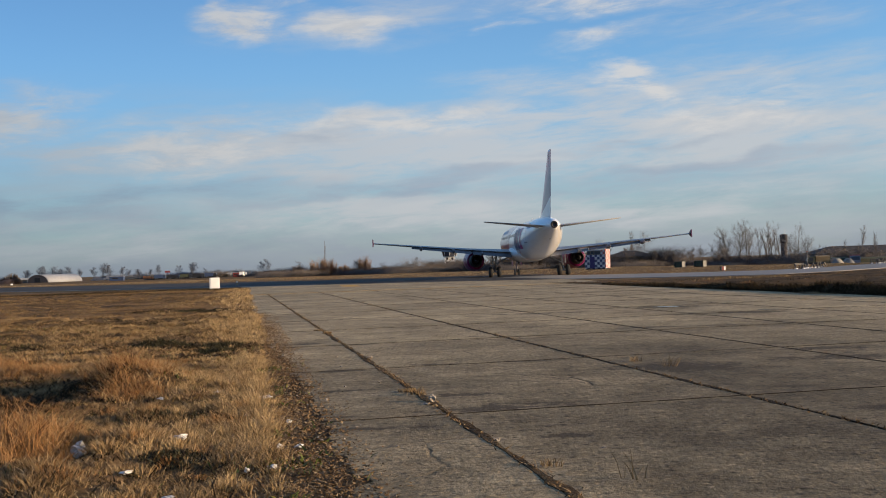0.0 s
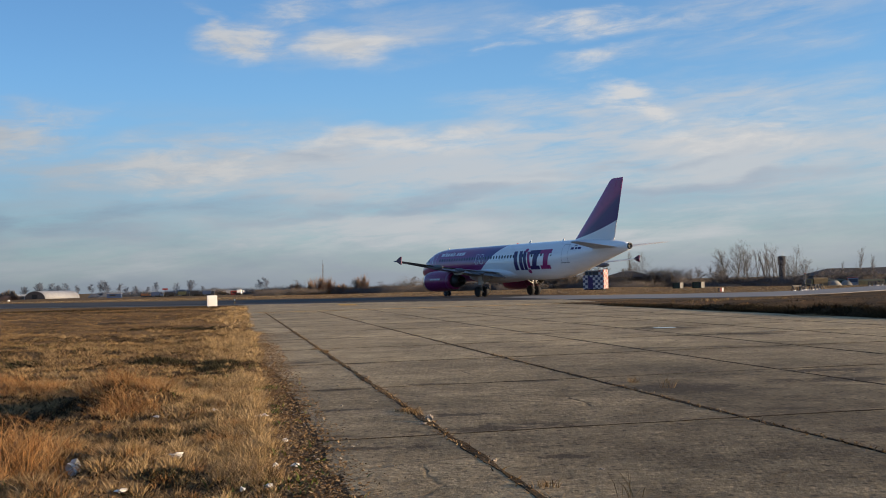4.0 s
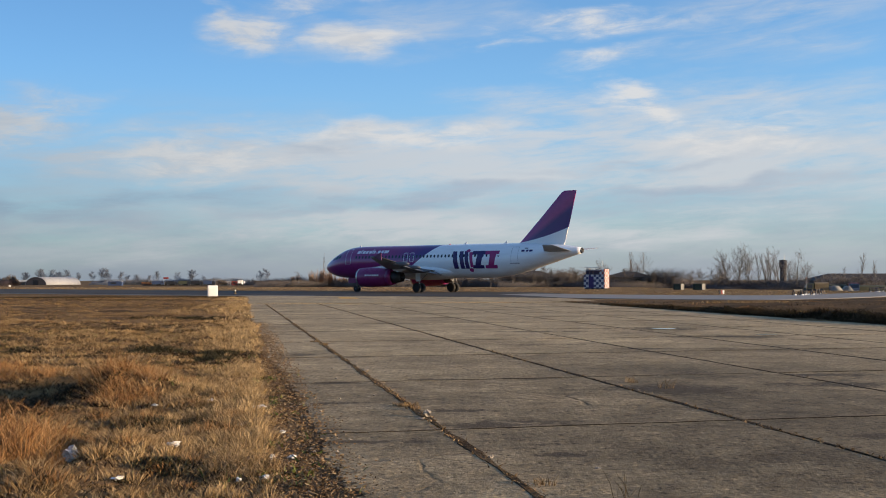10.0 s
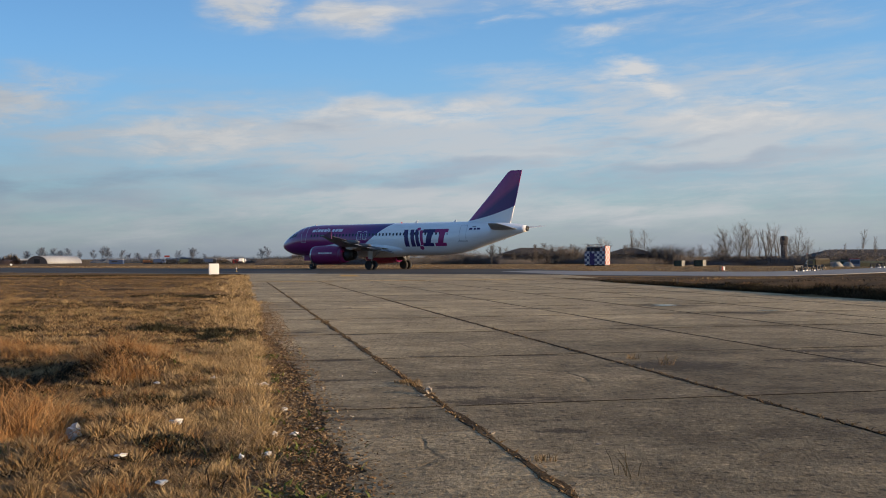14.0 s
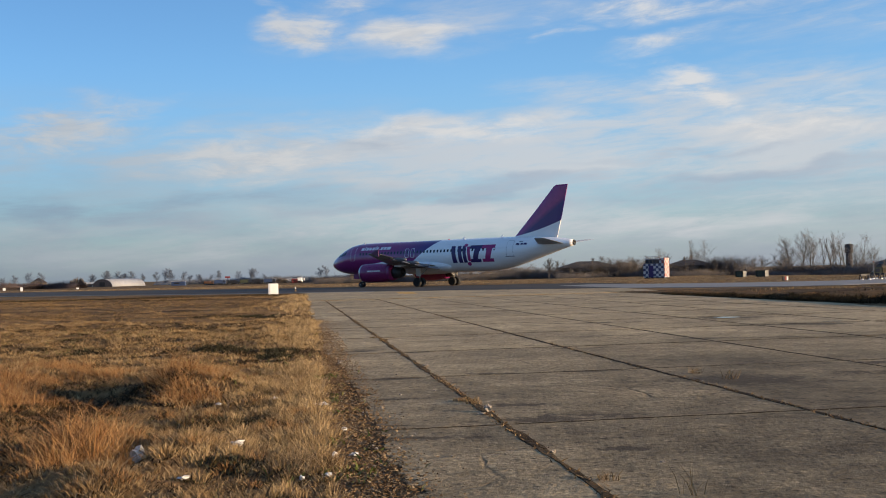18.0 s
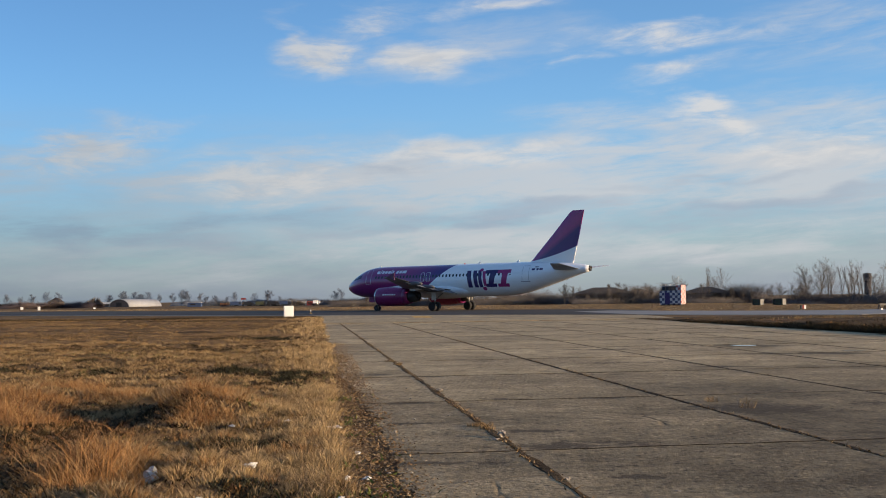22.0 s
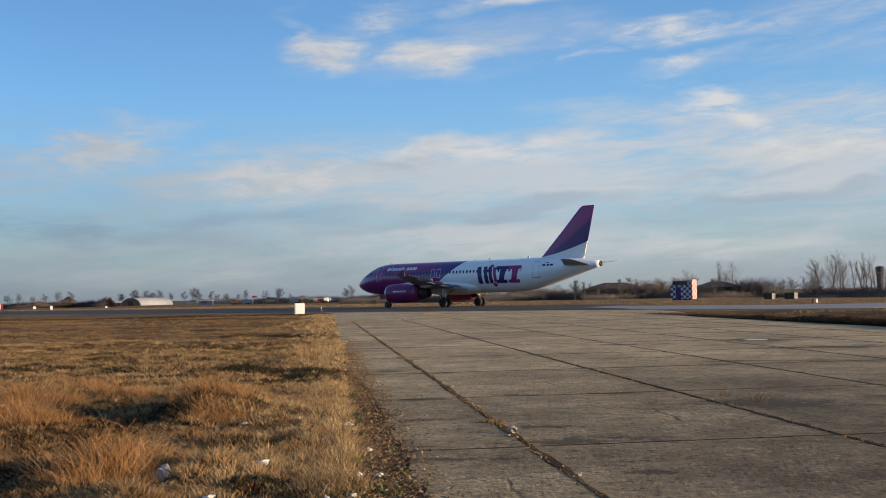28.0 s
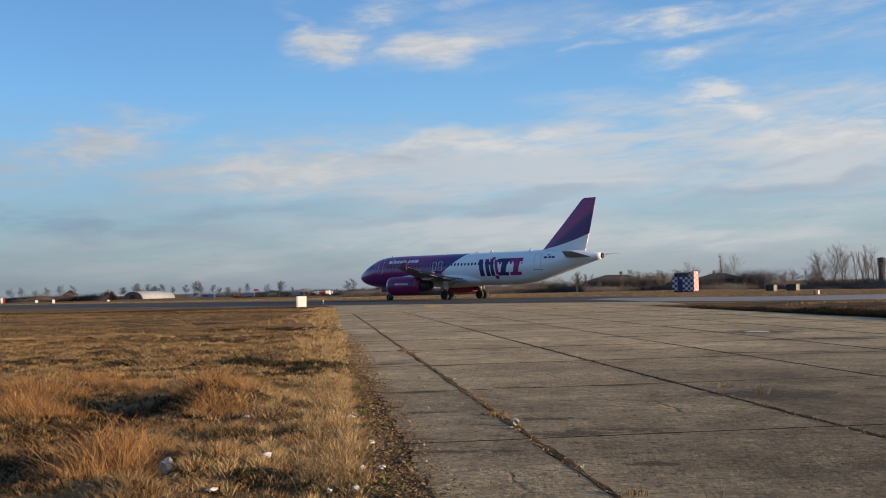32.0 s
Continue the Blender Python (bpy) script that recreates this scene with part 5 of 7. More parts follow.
def barrel_hangar():
    ob = thing("arched_hangar", pose(-301.5, 716, ground_z(-302, 716), 0, 0, 80), "low arched hangar with a pale sheet-metal roof", "hangar")
    arc = [(8.4 * math.cos(a), 5.7 * math.sin(a)) for a in (math.pi * i / 16 for i in range(17))]
    bm = bmesh.new()
    for a, b in zip(arc, arc[1:]):
        bm.faces.new([bm.verts.new(p) for p in ((-22, a[0], a[1]), (22, a[0], a[1]), (22, b[0], b[1]), (-22, b[0], b[1]))])
    bmesh.ops.remove_doubles(bm, verts=bm.verts, dist=1e-3)
    bmesh.ops.solidify(bm, geom=bm.faces[:], thickness=0.15)
    part("roof", bm, M_OLDSHEET, ob, "pale arched roof", True)
    for x in (-21.9, 21.9):
        end = part("end_wall", prism([(p[0] * 0.97, p[1] * 0.97) for p in arc], -0.1, 0.1), M_BRICK, ob, "dark brown end wall")
        end.matrix_local = pose(x, 0, 0, 0, 0, 90)
        part("gate", cube(-2.2, 2.2, -0.16, 0.16, 0, 3.4), M_HOLE, end)
    low = thing("low_shed", pose(-326, 724, ground_z(-326, 724)), "low pale metal-roofed shed beside the arched hangar", "shed")
    part("wall", cube(-6.5, 6.5, -3, 3, -0.2, 2.4), M_PLASTER, low)
    part("roof", prism([(-6.8, 2.4), (6.8, 2.4), (5.6, 3.7), (-5.6, 3.7)], -3.3, 3.3), M_SHEET, low, "pale metal roof")


barrel_hangar()


def brick_tower():
    x, y = 137.2, 420
    ob = thing("brick_tower", pose(x, y, ground_z(x, y)), "tall dark brick water tower behind bare trees", "tower")
    part("shaft", lathe([(-0.3, 1.5), (8.2, 1.3), (8.4, 1.32)], 12, "Z"), M_BRICK, ob)
    part("head", lathe([(8.4, 1.35), (8.7, 1.6), (11.6, 1.6), (11.7, 1.45)], 12, "Z"), M_BRICK, ob, "wider dark tank head")
    part("cap", lathe([(11.7, 1.75), (11.9, 1.75), (12.3, 0.3)], 12, "Z"), M_ROOF, ob)
    for a in (0.2, 1.8, 3.4, 5.0):
        part("window", cube(-0.2, 0.2, -1.62, -1.4, 9.4, 10.4), M_HOLE, ob).rotation_euler = (0, 0, a)
    part("aerial", rod((0.6, 0, 12.2), (0.6, 0, 14.0), 0.05), M_STEEL, ob)


brick_tower()


def control_tower():
    x, y = -5.1, 380
    ob = thing("control_tower", pose(x, y, ground_z(x, y)), "small white control tower with a dark glazed cabin", "tower")
    part("shaft", cube(-2.0, 2.0, -2.0, 2.0, -0.3, 5.6), M_WHITE, ob, "white rendered shaft")
    cab = part("cabin", lathe([(5.6, 2.6), (5.75, 2.6), (7.3, 2.9), (7.4, 2.7)], 8, "Z"), M_GLASS, ob, "dark glazed cabin")
    part("roof", lathe([(7.4, 3.1), (7.6, 3.1), (7.9, 1.0)], 8, "Z"), M_DARK, ob)
    for i in range(8):
        a = math.pi * i / 4
        part("post", rod((2.62 * math.cos(a), 2.62 * math.sin(a), 5.7), (2.92 * math.cos(a), 2.92 * math.sin(a), 7.35), 0.06), M_WHITE, cab)
    for z in (1.0, 2.6, 4.2):
        for px in (-1.0, 1.0):
            part("window", cube(px - 0.35, px + 0.35, -2.05, -1.95, z, z + 0.9), M_HOLE, ob)
    part("balcony_rail", lathe([(5.5, 3.2), (5.55, 3.25), (5.6, 3.2)], 16, "Z"), M_STEEL, ob)
    part("aerial", rod((0, 0, 7.8), (0, 0, 10.0), 0.05), M_STEEL, ob)


control_tower()


M_MAST = plain("weathered_grey_steel", rgb(0.16, 0.16, 0.17), 0.8, 0.0, 0.2, 1.0, 0.0)


def lattice_mast(x, y, h):
    ob = thing("lattice_mast", pose(x, y, ground_z(x, y)), "thin steel lattice radio mast on the horizon", "mast")
    legs = [(0.7, 0), (-0.35, 0.6), (-0.35, -0.6)]
    for a in legs:
        part("leg", rod((*a, -0.2), (a[0] * 0.45, a[1] * 0.45, h), 0.06, 0.05, 5), M_MAST, ob)
    for i in range(9):
        k0, k1 = 1 - 0.55 * i / 9, 1 - 0.55 * (i + 1) / 9
        for a, b in zip(legs, legs[1:] + legs[:1]):
            part("brace", rod((a[0] * k0, a[1] * k0, h * i / 9), (b[0] * k1, b[1] * k1, h * (i + 1) / 9), 0.035, None, 4), M_MAST, ob)
    part("aerial", rod((0, 0, h - 0.2), (0, 0, h + 2.0), 0.06), M_MAST, ob)


lattice_mast(-59.4, 420, 12.4)


# ---- vehicles and yard things ----
M_PALEBLUE = plain("pale_blue_paint", rgb(0.13, 0.16, 0.21), 0.5, 0, 0.2, 1.5, 0.1)

def truck(x, y, turn, cab_mat, load_mat, long, tall, label, tarp=False, cab=True, group="parked trucks"):
    ob = thing("truck", pose(x, y, ground_z(x, y), 0, 0, turn), label, "truck", group)
    part("chassis", cube(-long / 2, long / 2, -0.45, 0.45, 0.55, 0.85), M_DARK, ob)
    front = long / 2 - (1.9 if cab else 0)
    if tarp:
        arc = [(-1.15, 0.95), (1.15, 0.95), (1.15, tall - 0.45), (0.75, tall - 0.08), (0, tall), (-0.75, tall - 0.08), (-1.15, tall - 0.45)]
        bm = prism(arc, -long / 2, front - 0.2)
        bmesh.ops.rotate(bm, verts=bm.verts, cent=(0, 0, 0), matrix=Matrix.Rotation(radians(-90), 3, "Z"))
        load = part("canopy", bm, load_mat, ob, "sagging tarpaulin")
    else:
        load = part("cargo_body", cube(-long / 2, front - 0.2, -1.2, 1.2, 0.9, tall, bevel=0.04), load_mat, ob)
    part("tailboard", cube(-long / 2 - 0.06, -long / 2 + 0.01, -1.15, 1.15, 0.85, 1.4), M_DARK, load)
    if cab:
        body = part("cab", prism([(front, 0.7), (long / 2, 0.7), (long / 2, 1.6), (long / 2 - 0.35, tall - 0.3), (front, tall - 0.25)], -1.15, 1.15), cab_mat, ob, "", False)
        part("windscreen", prism([(long / 2 + 0.015, 1.68), (long / 2 - 0.30, tall - 0.45), (long / 2 - 0.34, tall - 0.45), (long / 2 - 0.03, 1.68)], -1.0, 1.0), M_GLASS, body)
        for s in (-1, 1):
            part("side_window", cube(front + 0.5, long / 2 - 0.45, 1.155 * s - 0.01, 1.155 * s + 0.01, 1.6, tall - 0.55), M_GLASS, body)
            part("headlight", cube(long / 2 - 0.02, long / 2 + 0.05, 0.8 * s - 0.13, 0.8 * s + 0.13, 0.85, 1.05), M_METAL, body)
        part("bumper", cube(long / 2, long / 2 + 0.12, -1.15, 1.15, 0.5, 0.75), M_STEEL, body)
    for px in ([long / 2 - 1.1] if cab else []) + [-long / 2 + 0.9, -long / 2 + 1.95]:
        for s in (-1, 1):
            w = part("wheel", lathe([(-0.15, 0.2), (-0.15, 0.45), (-0.1, 0.5), (0.1, 0.5), (0.15, 0.45), (0.15, 0.2)], 16, "Y", (px, s * 1.0, 0.5)), M_TYRE, ob, "", True)
            part("hub", lathe([(-0.16, 0.19), (0.16, 0.19)], 10, "Y", (px, s * 1.0, 0.5)), M_STEEL, w)
    return ob


truck(88.6, 246, 172, M_GREENP, M_TARP, 5.4, 3.0, "army lorry under a sagging tan tarpaulin", True)
truck(95.0, 251, 168, M_GREENP, M_GREENP, 5.4, 2.5, "low green covered trailer parked by the field", True, False)
truck(99.4, 250, 252, M_PALEBLUE, M_RED, 5.6, 3.0, "red lorry with a pale blue cab facing the field")
truck(105.0, 254, 176, M_GREENP, M_GREENP, 7.5, 2.3, "long dark covered trailer", True, False)
truck(114.0, 256, 176, M_GREENP, M_GREENP, 7.5, 2.4, "long dark covered trailer", True, False)
truck(-187.4, 600, 4, M_BLUE, M_BLUE, 7.0, 3.1, "blue lorry far across the airfield", group="distant trucks")
for i, (x, mat, tall) in enumerate(((-179.5, M_DARK, 2.6), (-172.0, M_GREENP, 3.0), (-164.5, M_DARK, 2.9), (-157.0, M_BLUE, 3.1))):
    truck(x, 602 + i, 3, M_DARK, mat, 7.2, tall, "dark lorry in a far row of parked trucks", group="distant trucks")
truck(-134.3, 590, 95, M_WHITE, M_WHITE, 6.0, 3.2, "white lorry at the end of the far row", group="distant trucks")
truck(-195.3, 602, 0, M_ORANGE, M_ORANGE, 5.6, 2.2, "orange works vehicle far across the airfield", group="distant trucks")
for x, w, mat, label in ((-151.0, 6.5, M_SHEET, "pale site cabin in the far yard"), (-145.0, 4.0, M_RED, "red and pale site cabin in the far yard"), (-140.4, 3.2, M_SHEET, "small pale site cabin in the far yard"), (-222, 9, M_BLUE, "long blue roofed shed on the horizon")):
    ob = thing("site_cabin", pose(x, 622, ground_z(x, 622)), label, "cabin")
    part("body", cube(-w / 2, w / 2, -1.3, 1.3, -0.1, 2.7, bevel=0.05), mat, ob)
    part("roof", cube(-w / 2 - 0.1, w / 2 + 0.1, -1.4, 1.4, 2.7, 2.85), M_SHEET, ob)
    part("window", cube(-w * 0.3, w * 0.1, -1.34, -1.28, 1.1, 2.0), M_HOLE, ob)
ob = thing("billboard", pose(-184, 604, ground_z(-184, 604)), "red sign board on two posts", "sign")
part("board", cube(-1.6, 1.6, -0.05, 0.05, 4.1, 5.2), M_RED, ob)
for s in (-1, 1):
    part("post", rod((1.2 * s, 0, -0.2), (1.2 * s, 0, 4.15), 0.09), M_STEEL, ob)


M_CANVAS = plain("grey_canvas", rgb(0.24, 0.235, 0.22), 0.9, 0, 0.3, 0.8, 0.4)


def covered_heap(x, y, turn, w, h, deep, mat, label):
    """A sheet drawn over a heap, held down along its foot."""
    ob = thing("covered_heap", pose(x, y, ground_z(x, y), 0, 0, turn), label, "tarpaulin", "covered heaps by the field")
    bm = prism([(-w / 2, -0.1), (w / 2, -0.1), (w * 0.44, h * 0.25), (w * 0.06, h), (-w * 0.16, h * 0.97), (-w * 0.42, h * 0.5)], -deep / 2, deep / 2)
    bmesh.ops.subdivide_edges(bm, edges=bm.edges[:], cuts=3, use_grid_fill=True)
    for v in bm.verts:
        v.co += Vector((0, 0, 1)) * 0.16 * noise.noise(v.co * 0.9 + Vector((x, y, 0))) * (1 if v.co.z > 0.1 else 0)
    part("sheet", bm, mat, ob, "", True)
    for k in (-0.4, 0.0, 0.4):
        part("weight", cube(k * w - 0.2, k * w + 0.2, -deep / 2 - 0.3, -deep / 2 + 0.02, -0.1, 0.22, bevel=0.03), M_DARK, ob)


covered_heap(92.9, 245.5, 8, 4.2, 2.2, 3.0, M_CANVAS, "heap under a grey canvas sheet by the field")
covered_heap(96.3, 246.0, -6, 3.4, 2.1, 2.6, M_CANVAS, "heap under a sagging grey canvas sheet")


def crate(x, y, w, h, label):
    ob = thing("crate", pose(x, y, ground_z(x, y), 0, 0, -42), label, "crate", "crates by the taxiway")
    part("body", cube(-w / 2, w / 2, -0.5, 0.5, 0, h, bevel=0.02), M_GREENP, ob)
    part("end_panel", cube(w / 2, w / 2 + 0.03, -0.5, 0.5, 0.02, h - 0.02), M_CANVAS, ob, "end panel paler than the crate body")
    for k in (-0.3, 0.3):
        part("batten", cube(k * w - 0.05, k * w + 0.05, -0.54, -0.5, 0, h), M_DARK, ob)


crate(33.1, 150, 1.3, 0.9, "dark green wooden crate on the grass")
crate(36.2, 150, 1.55, 0.95, "large dark green wooden crate on the grass")

# white box sign by the taxiway
ob = thing("box_sign", pose(-23.25, 90.8, ground_z(-23.25, 90.8), 0, 0, 18), "plain white box-shaped taxiway sign on short feet", "sign")
part("box", cube(-0.46, 0.46, -0.17, 0.17, 0.08, 1.08, bevel=0.025), M_WHITE, ob)
part("face", cube(-0.36, 0.40, -0.185, -0.168, 0.14, 1.02, bevel=0.005), M_WHITE, ob)
part("trim", cube(-0.385, -0.365, -0.18, -0.165, 0.12, 1.04), M_STEEL, ob)
for s in (-0.33, 0.33):
    part("foot", cube(s - 0.05, s + 0.05, -0.12, 0.12, -0.15, 0.09), M_STEEL, ob)


def marker(x, y, w, h, colours, label):
    ob = thing("marker_board", pose(x, y, ground_z(x, y), 0, 0, 12), label, "marker", "taxiway marker boards")
    k = w / len(colours)
    for i, mat in enumerate(colours):
        part("panel", cube(-w / 2 + i * k, -w / 2 + (i + 1) * k, -0.08, 0.08, 0.06, h), mat, ob)
    part("foot", cube(-w * 0.35, w * 0.35, -0.1, 0.1, -0.1, 0.06), M_DARK, ob)


marker(27.2, 103, 0.56, 0.46, (M_BRICK, M_RED, M_WHITE), "low red and white marker board by the taxiway")
marker(-114.6, 217, 0.55, 0.95, (M_WHITE,), "small white marker board far along the taxiway")
marker(-156, 285, 0.8, 0.9, (M_WHITE,), "small white marker board far along the taxiway")
marker(-126, 270, 0.6, 0.5, (M_WHITE,), "small white marker board far along the taxiway")
marker(-205, 350, 1.6, 2.1, (M_WHITE, M_RED), "red and white marker board at the far end")
ob = thing("edge_light", pose(-25.5, 109.5, 0.03), "small pale taxiway edge light on the asphalt", "light")
part("stem", lathe([(0, 0.16), (0.06, 0.15), (0.1, 0.05), (0.3, 0.05)], 12, "Z"), M_TARP, ob)
part("lens", lathe([(0.3, 0.07), (0.42, 0.07), (0.48, 0.02)], 12, "Z"), M_SHEET, ob)


def trestle(x, y, turn, group):
    ob = thing("trestle", pose(x, y, ground_z(x, y), 0, 0, turn), "small dark trestle barrier with white foot weights", "barrier", group)
    for i in range(5):
        part("stripe", cube(-0.5 + 0.2 * i, -0.3 + 0.2 * i, -0.03, 0.03, 0.42, 0.60), M_DARK, ob)
    for s in (-0.42, 0.42):
        for k in (-0.24, 0.24):
            part("leg", rod((s, k, -0.06), (s, k * 0.1, 0.56), 0.045, None, 6), M_DARK, ob)
        part("foot_weight", cube(s - 0.09, s + 0.09, -0.34, -0.16, -0.05, 0.14, bevel=0.02), M_SHEET, ob, "pale foot weight")


for i in range(8):
    trestle(32.7 + 0.74 * i, 96 + 1.1 * i, 20 + 35 * i, "trestles by the taxiway")
for i in range(6):
    trestle(50.5 + 0.9 * i, 121 + 1.6 * i, 40 * i, "trestles by the taxiway")
ob = thing("post", pose(38.3, 109.5, ground_z(38.3, 109.5)), "thin white post at the field edge", "post")
part("pole", rod((0, 0, -0.2), (0, 0, 1.7), 0.035), M_MAST, ob)
part("cap", lathe([(1.7, 0.06), (1.77, 0.06), (1.8, 0.02)], 10, "Z"), M_RED, ob)


# ---- grass ----
def left_strip(n, y0, y1, seed, power=0.5):
    """Random places in the turf on the left of the lane, evenly spread."""
    r = np.random.default_rng(seed)
    y = np.sqrt(r.uniform(y0**2, y1**2, n))
    far = np.clip((y - 13) / 13, 0, 1)
    edge = (0.12 + 0.24 * far + 0.16 * np.sin(y * 1.7) + 0.1 * np.sin(y * 4.1) - 0.2198 * y) / 0.9755
    x = edge - r.uniform(0, 1, n) * (edge + 0.70 * y + 1.5)
    return x, y, r


TUSSOCK, PATCH = field(3), field(4)


def turf(name, n, y0, y1, tall, wide, seed, material, label, keep=0.50, lean=0.7, size=0.16, long=1.0):
    x, y, r = left_strip(n, y0, y1, seed)
    t = TUSSOCK(x / long, y, size) * 0.6 + PATCH(x / long, y, size * 3.4) * 0.4
    bare = np.zeros(n)
    for mx, my, rad in HOLLOWS:
        bare = np.maximum(bare, np.exp(-((((x - mx) / 1.25) ** 2 + ((y - my + 0.35 * rad) / 1.35) ** 2) / rad**2) ** 2))
    on = r.uniform(0, 1, n) < np.clip((t - keep) * 6.0 + 0.35, 0.03, 1) * (1 - 0.92 * bare)
    x, y, t = x[on], y[on], t[on]
    m = len(x)
    h = tall * (0.15 + 1.3 * np.clip(t, 0, 1) ** 1.8) * r.uniform(0.5, 1.15, m)
    blades(name, x, y, HEIGHTS(x, y) - 0.015, h, wide * r.uniform(0.6, 1.5, m), lean * r.uniform(0.3, 1.3, m), material, label, "grass", seed, 0.05)


turf("grass", 110000, 3.2, 11.0, 0.12, 0.0055, 31, M_STRAW, "dry straw-coloured grass between the tussocks", lean=1.3)
turf("grass", 95000, 3.2, 16.0, 0.050, 0.0070, 36, M_STRAW, "flattened straw-coloured grass", keep=0.46, lean=2.6, size=0.3)
turf("grass", 90000, 10.5, 30.0, 0.10, 0.0110, 32, M_STRAW, "dry straw-coloured grass between the tussocks", lean=1.3, size=0.24, long=1.5)
turf("grass", 95000, 15.0, 45.0, 0.055, 0.017, 37, M_FIELD, "flattened brown dry grass", keep=0.40, lean=2.8, size=0.5, long=2.5)
turf("grass", 110000, 28.0, 94.0, 0.055, 0.036, 33, M_FIELD, "flattened brown dry grass", keep=0.44, lean=2.4, size=0.75, long=4.0)
turf("dead_grass", 40000, 3.2, 94.0, 0.11, 0.022, 35, M_WEED, "flattened brown dead grass between the tussocks", 0.3, 1.6, 0.6)
# undergrowth whose near-black colour deepens the shade between the tufts
turf("dead_grass", 170000, 3.2, 34.0, 0.050, 0.014, 55, M_MAT_SHADE, "dead undergrowth between the tussocks, darkened for the shade there", 0.42, 1.8, 0.13)
turf("dead_grass", 60000, 18.0, 70.0, 0.055, 0.022, 58, M_MAT_SHADE, "dark dead growth in patches of the far turf", 0.66, 2.0, 0.7, 3.5)
turf("dead_grass", 50000, 66.0, 94.0, 0.09, 0.05, 57, M_MAT_SHADE, "dark dead growth along the taxiway's edge", 0.52, 1.8, 1.1, 5.0)
turf("weeds", 12000, 3.2, 30.0, 0.09, 0.012, 34, M_GREEN, "low green weeds among the dry grass", 0.5)


def tussocks(n, y0, y1, radius, tall, wide, per, seed, material, label, lean=1.5, fringe=0.0):
    """Tufts of grass whose blades spring from one root and fall outwards; with a fringe, only that near the lane."""
    x, y, r = left_strip(n, y0, y1, seed)
    if fringe:
        v = 0.25 + 0.15 * np.clip((y - 13) / 13, 0, 1) - fringe * np.abs(r.normal(0, 0.6, n))
        x = (v - 0.2198 * y) / 0.9755
    patch = PATCH(x, y, 0.9)
    bare = np.zeros(n)
    for mx, my, rad in HOLLOWS:
        bare = np.maximum(bare, np.exp(-(((x - mx) ** 2 + (y - my) ** 2) / rad**2)))
    on = r.uniform(0, 1, n) < (0.45 + 0.6 * patch) * (1 - 0.95 * bare)
    x, y, patch = x[on], y[on], patch[on]
    size = r.uniform(0.55, 1.35, len(x)) * (0.75 + 0.4 * patch)
    z = HEIGHTS(x, y)
    count = np.maximum((per * size**1.5).astype(int), 4)
    pick = np.repeat(np.arange(len(x)), count)
    m = len(pick)
    a, d = r.uniform(0, 2 * np.pi, m), np.abs(r.normal(0, 0.5, m))
    off = d * radius * size[pick]
    blades("grass_tussock", x[pick] + np.cos(a) * off, y[pick] + np.sin(a) * off, z[pick] - 0.02, tall * size[pick] * r.uniform(0.45, 1.15, m) * (1.1 - 0.35 * np.minimum(d, 1.5)), wide * r.uniform(0.6, 1.5, m),
           lean * (0.25 + 0.8 * d) * r.uniform(0.5, 1.4, m), material, label, "grass", seed, 0.08, a)


tussocks(1500, 3.2, 17.0, 0.19, 0.092, 0.0058, 115, 131, M_STRAW, "pale straw tussocks crowded along the lane")
tussocks(450, 3.2, 17.0, 0.17, 0.095, 0.0058, 90, 132, M_RUST, "rust-brown tussocks among the straw")
tussocks(3200, 16.0, 36.0, 0.24, 0.075, 0.012, 33, 133, M_STRAW, "pale straw tussocks farther along the lane")
tussocks(1300, 16.0, 36.0, 0.16, 0.070, 0.012, 36, 134, M_FIELD, "brown tussocks farther along the lane")
tussocks(420, 6.0, 18.0, 0.17, 0.10, 0.0058, 110, 136, M_BLOND, "blond tussocks on the verge beside the soil strip", 1.2, 1.0)
tussocks(560, 16.0, 36.0, 0.15, 0.10, 0.011, 42, 137, M_BLOND, "blond tussocks on the verge beside the concrete", 1.2, 1.2)
tussocks(900, 34.0, 88.0, 0.20, 0.10, 0.026, 16, 138, M_BLOND, "blond grass on the far verge beside the concrete", 1.2, 1.6)
tussocks(600, 5.0, 36.0, 0.18, 0.09, 0.008, 60, 139, M_BLOND, "blond tussocks scattered in the turf", 1.3)
tussocks(5000, 34.0, 92.0, 0.30, 0.055, 0.028, 13, 135, M_FIELD, "low dry tussocks towards the taxiway")


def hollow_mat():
    """Matted dead growth that fills the hollows, coloured darker to carry their shade."""
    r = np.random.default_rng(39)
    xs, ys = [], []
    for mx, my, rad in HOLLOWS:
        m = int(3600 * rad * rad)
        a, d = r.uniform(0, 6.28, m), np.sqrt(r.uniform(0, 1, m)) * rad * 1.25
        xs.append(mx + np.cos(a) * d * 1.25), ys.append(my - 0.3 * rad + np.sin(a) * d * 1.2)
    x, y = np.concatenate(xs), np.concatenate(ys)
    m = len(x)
    blades("dead_grass", x, y, HEIGHTS(x, y) - 0.01, 0.05 * r.uniform(0.3, 1.5, m), 0.016 * r.uniform(0.5, 1.5, m), r.uniform(0.8, 3.0, m), M_MAT_SHADE, "matted dead growth in the hollows, darkened for their shade", "grass", 39)


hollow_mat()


M_DARKWEED = leafy("dark_olive_weeds", rgb(0.030, 0.028, 0.017), rgb(0.062, 0.060, 0.034), rgb(0.045, 0.036, 0.020))


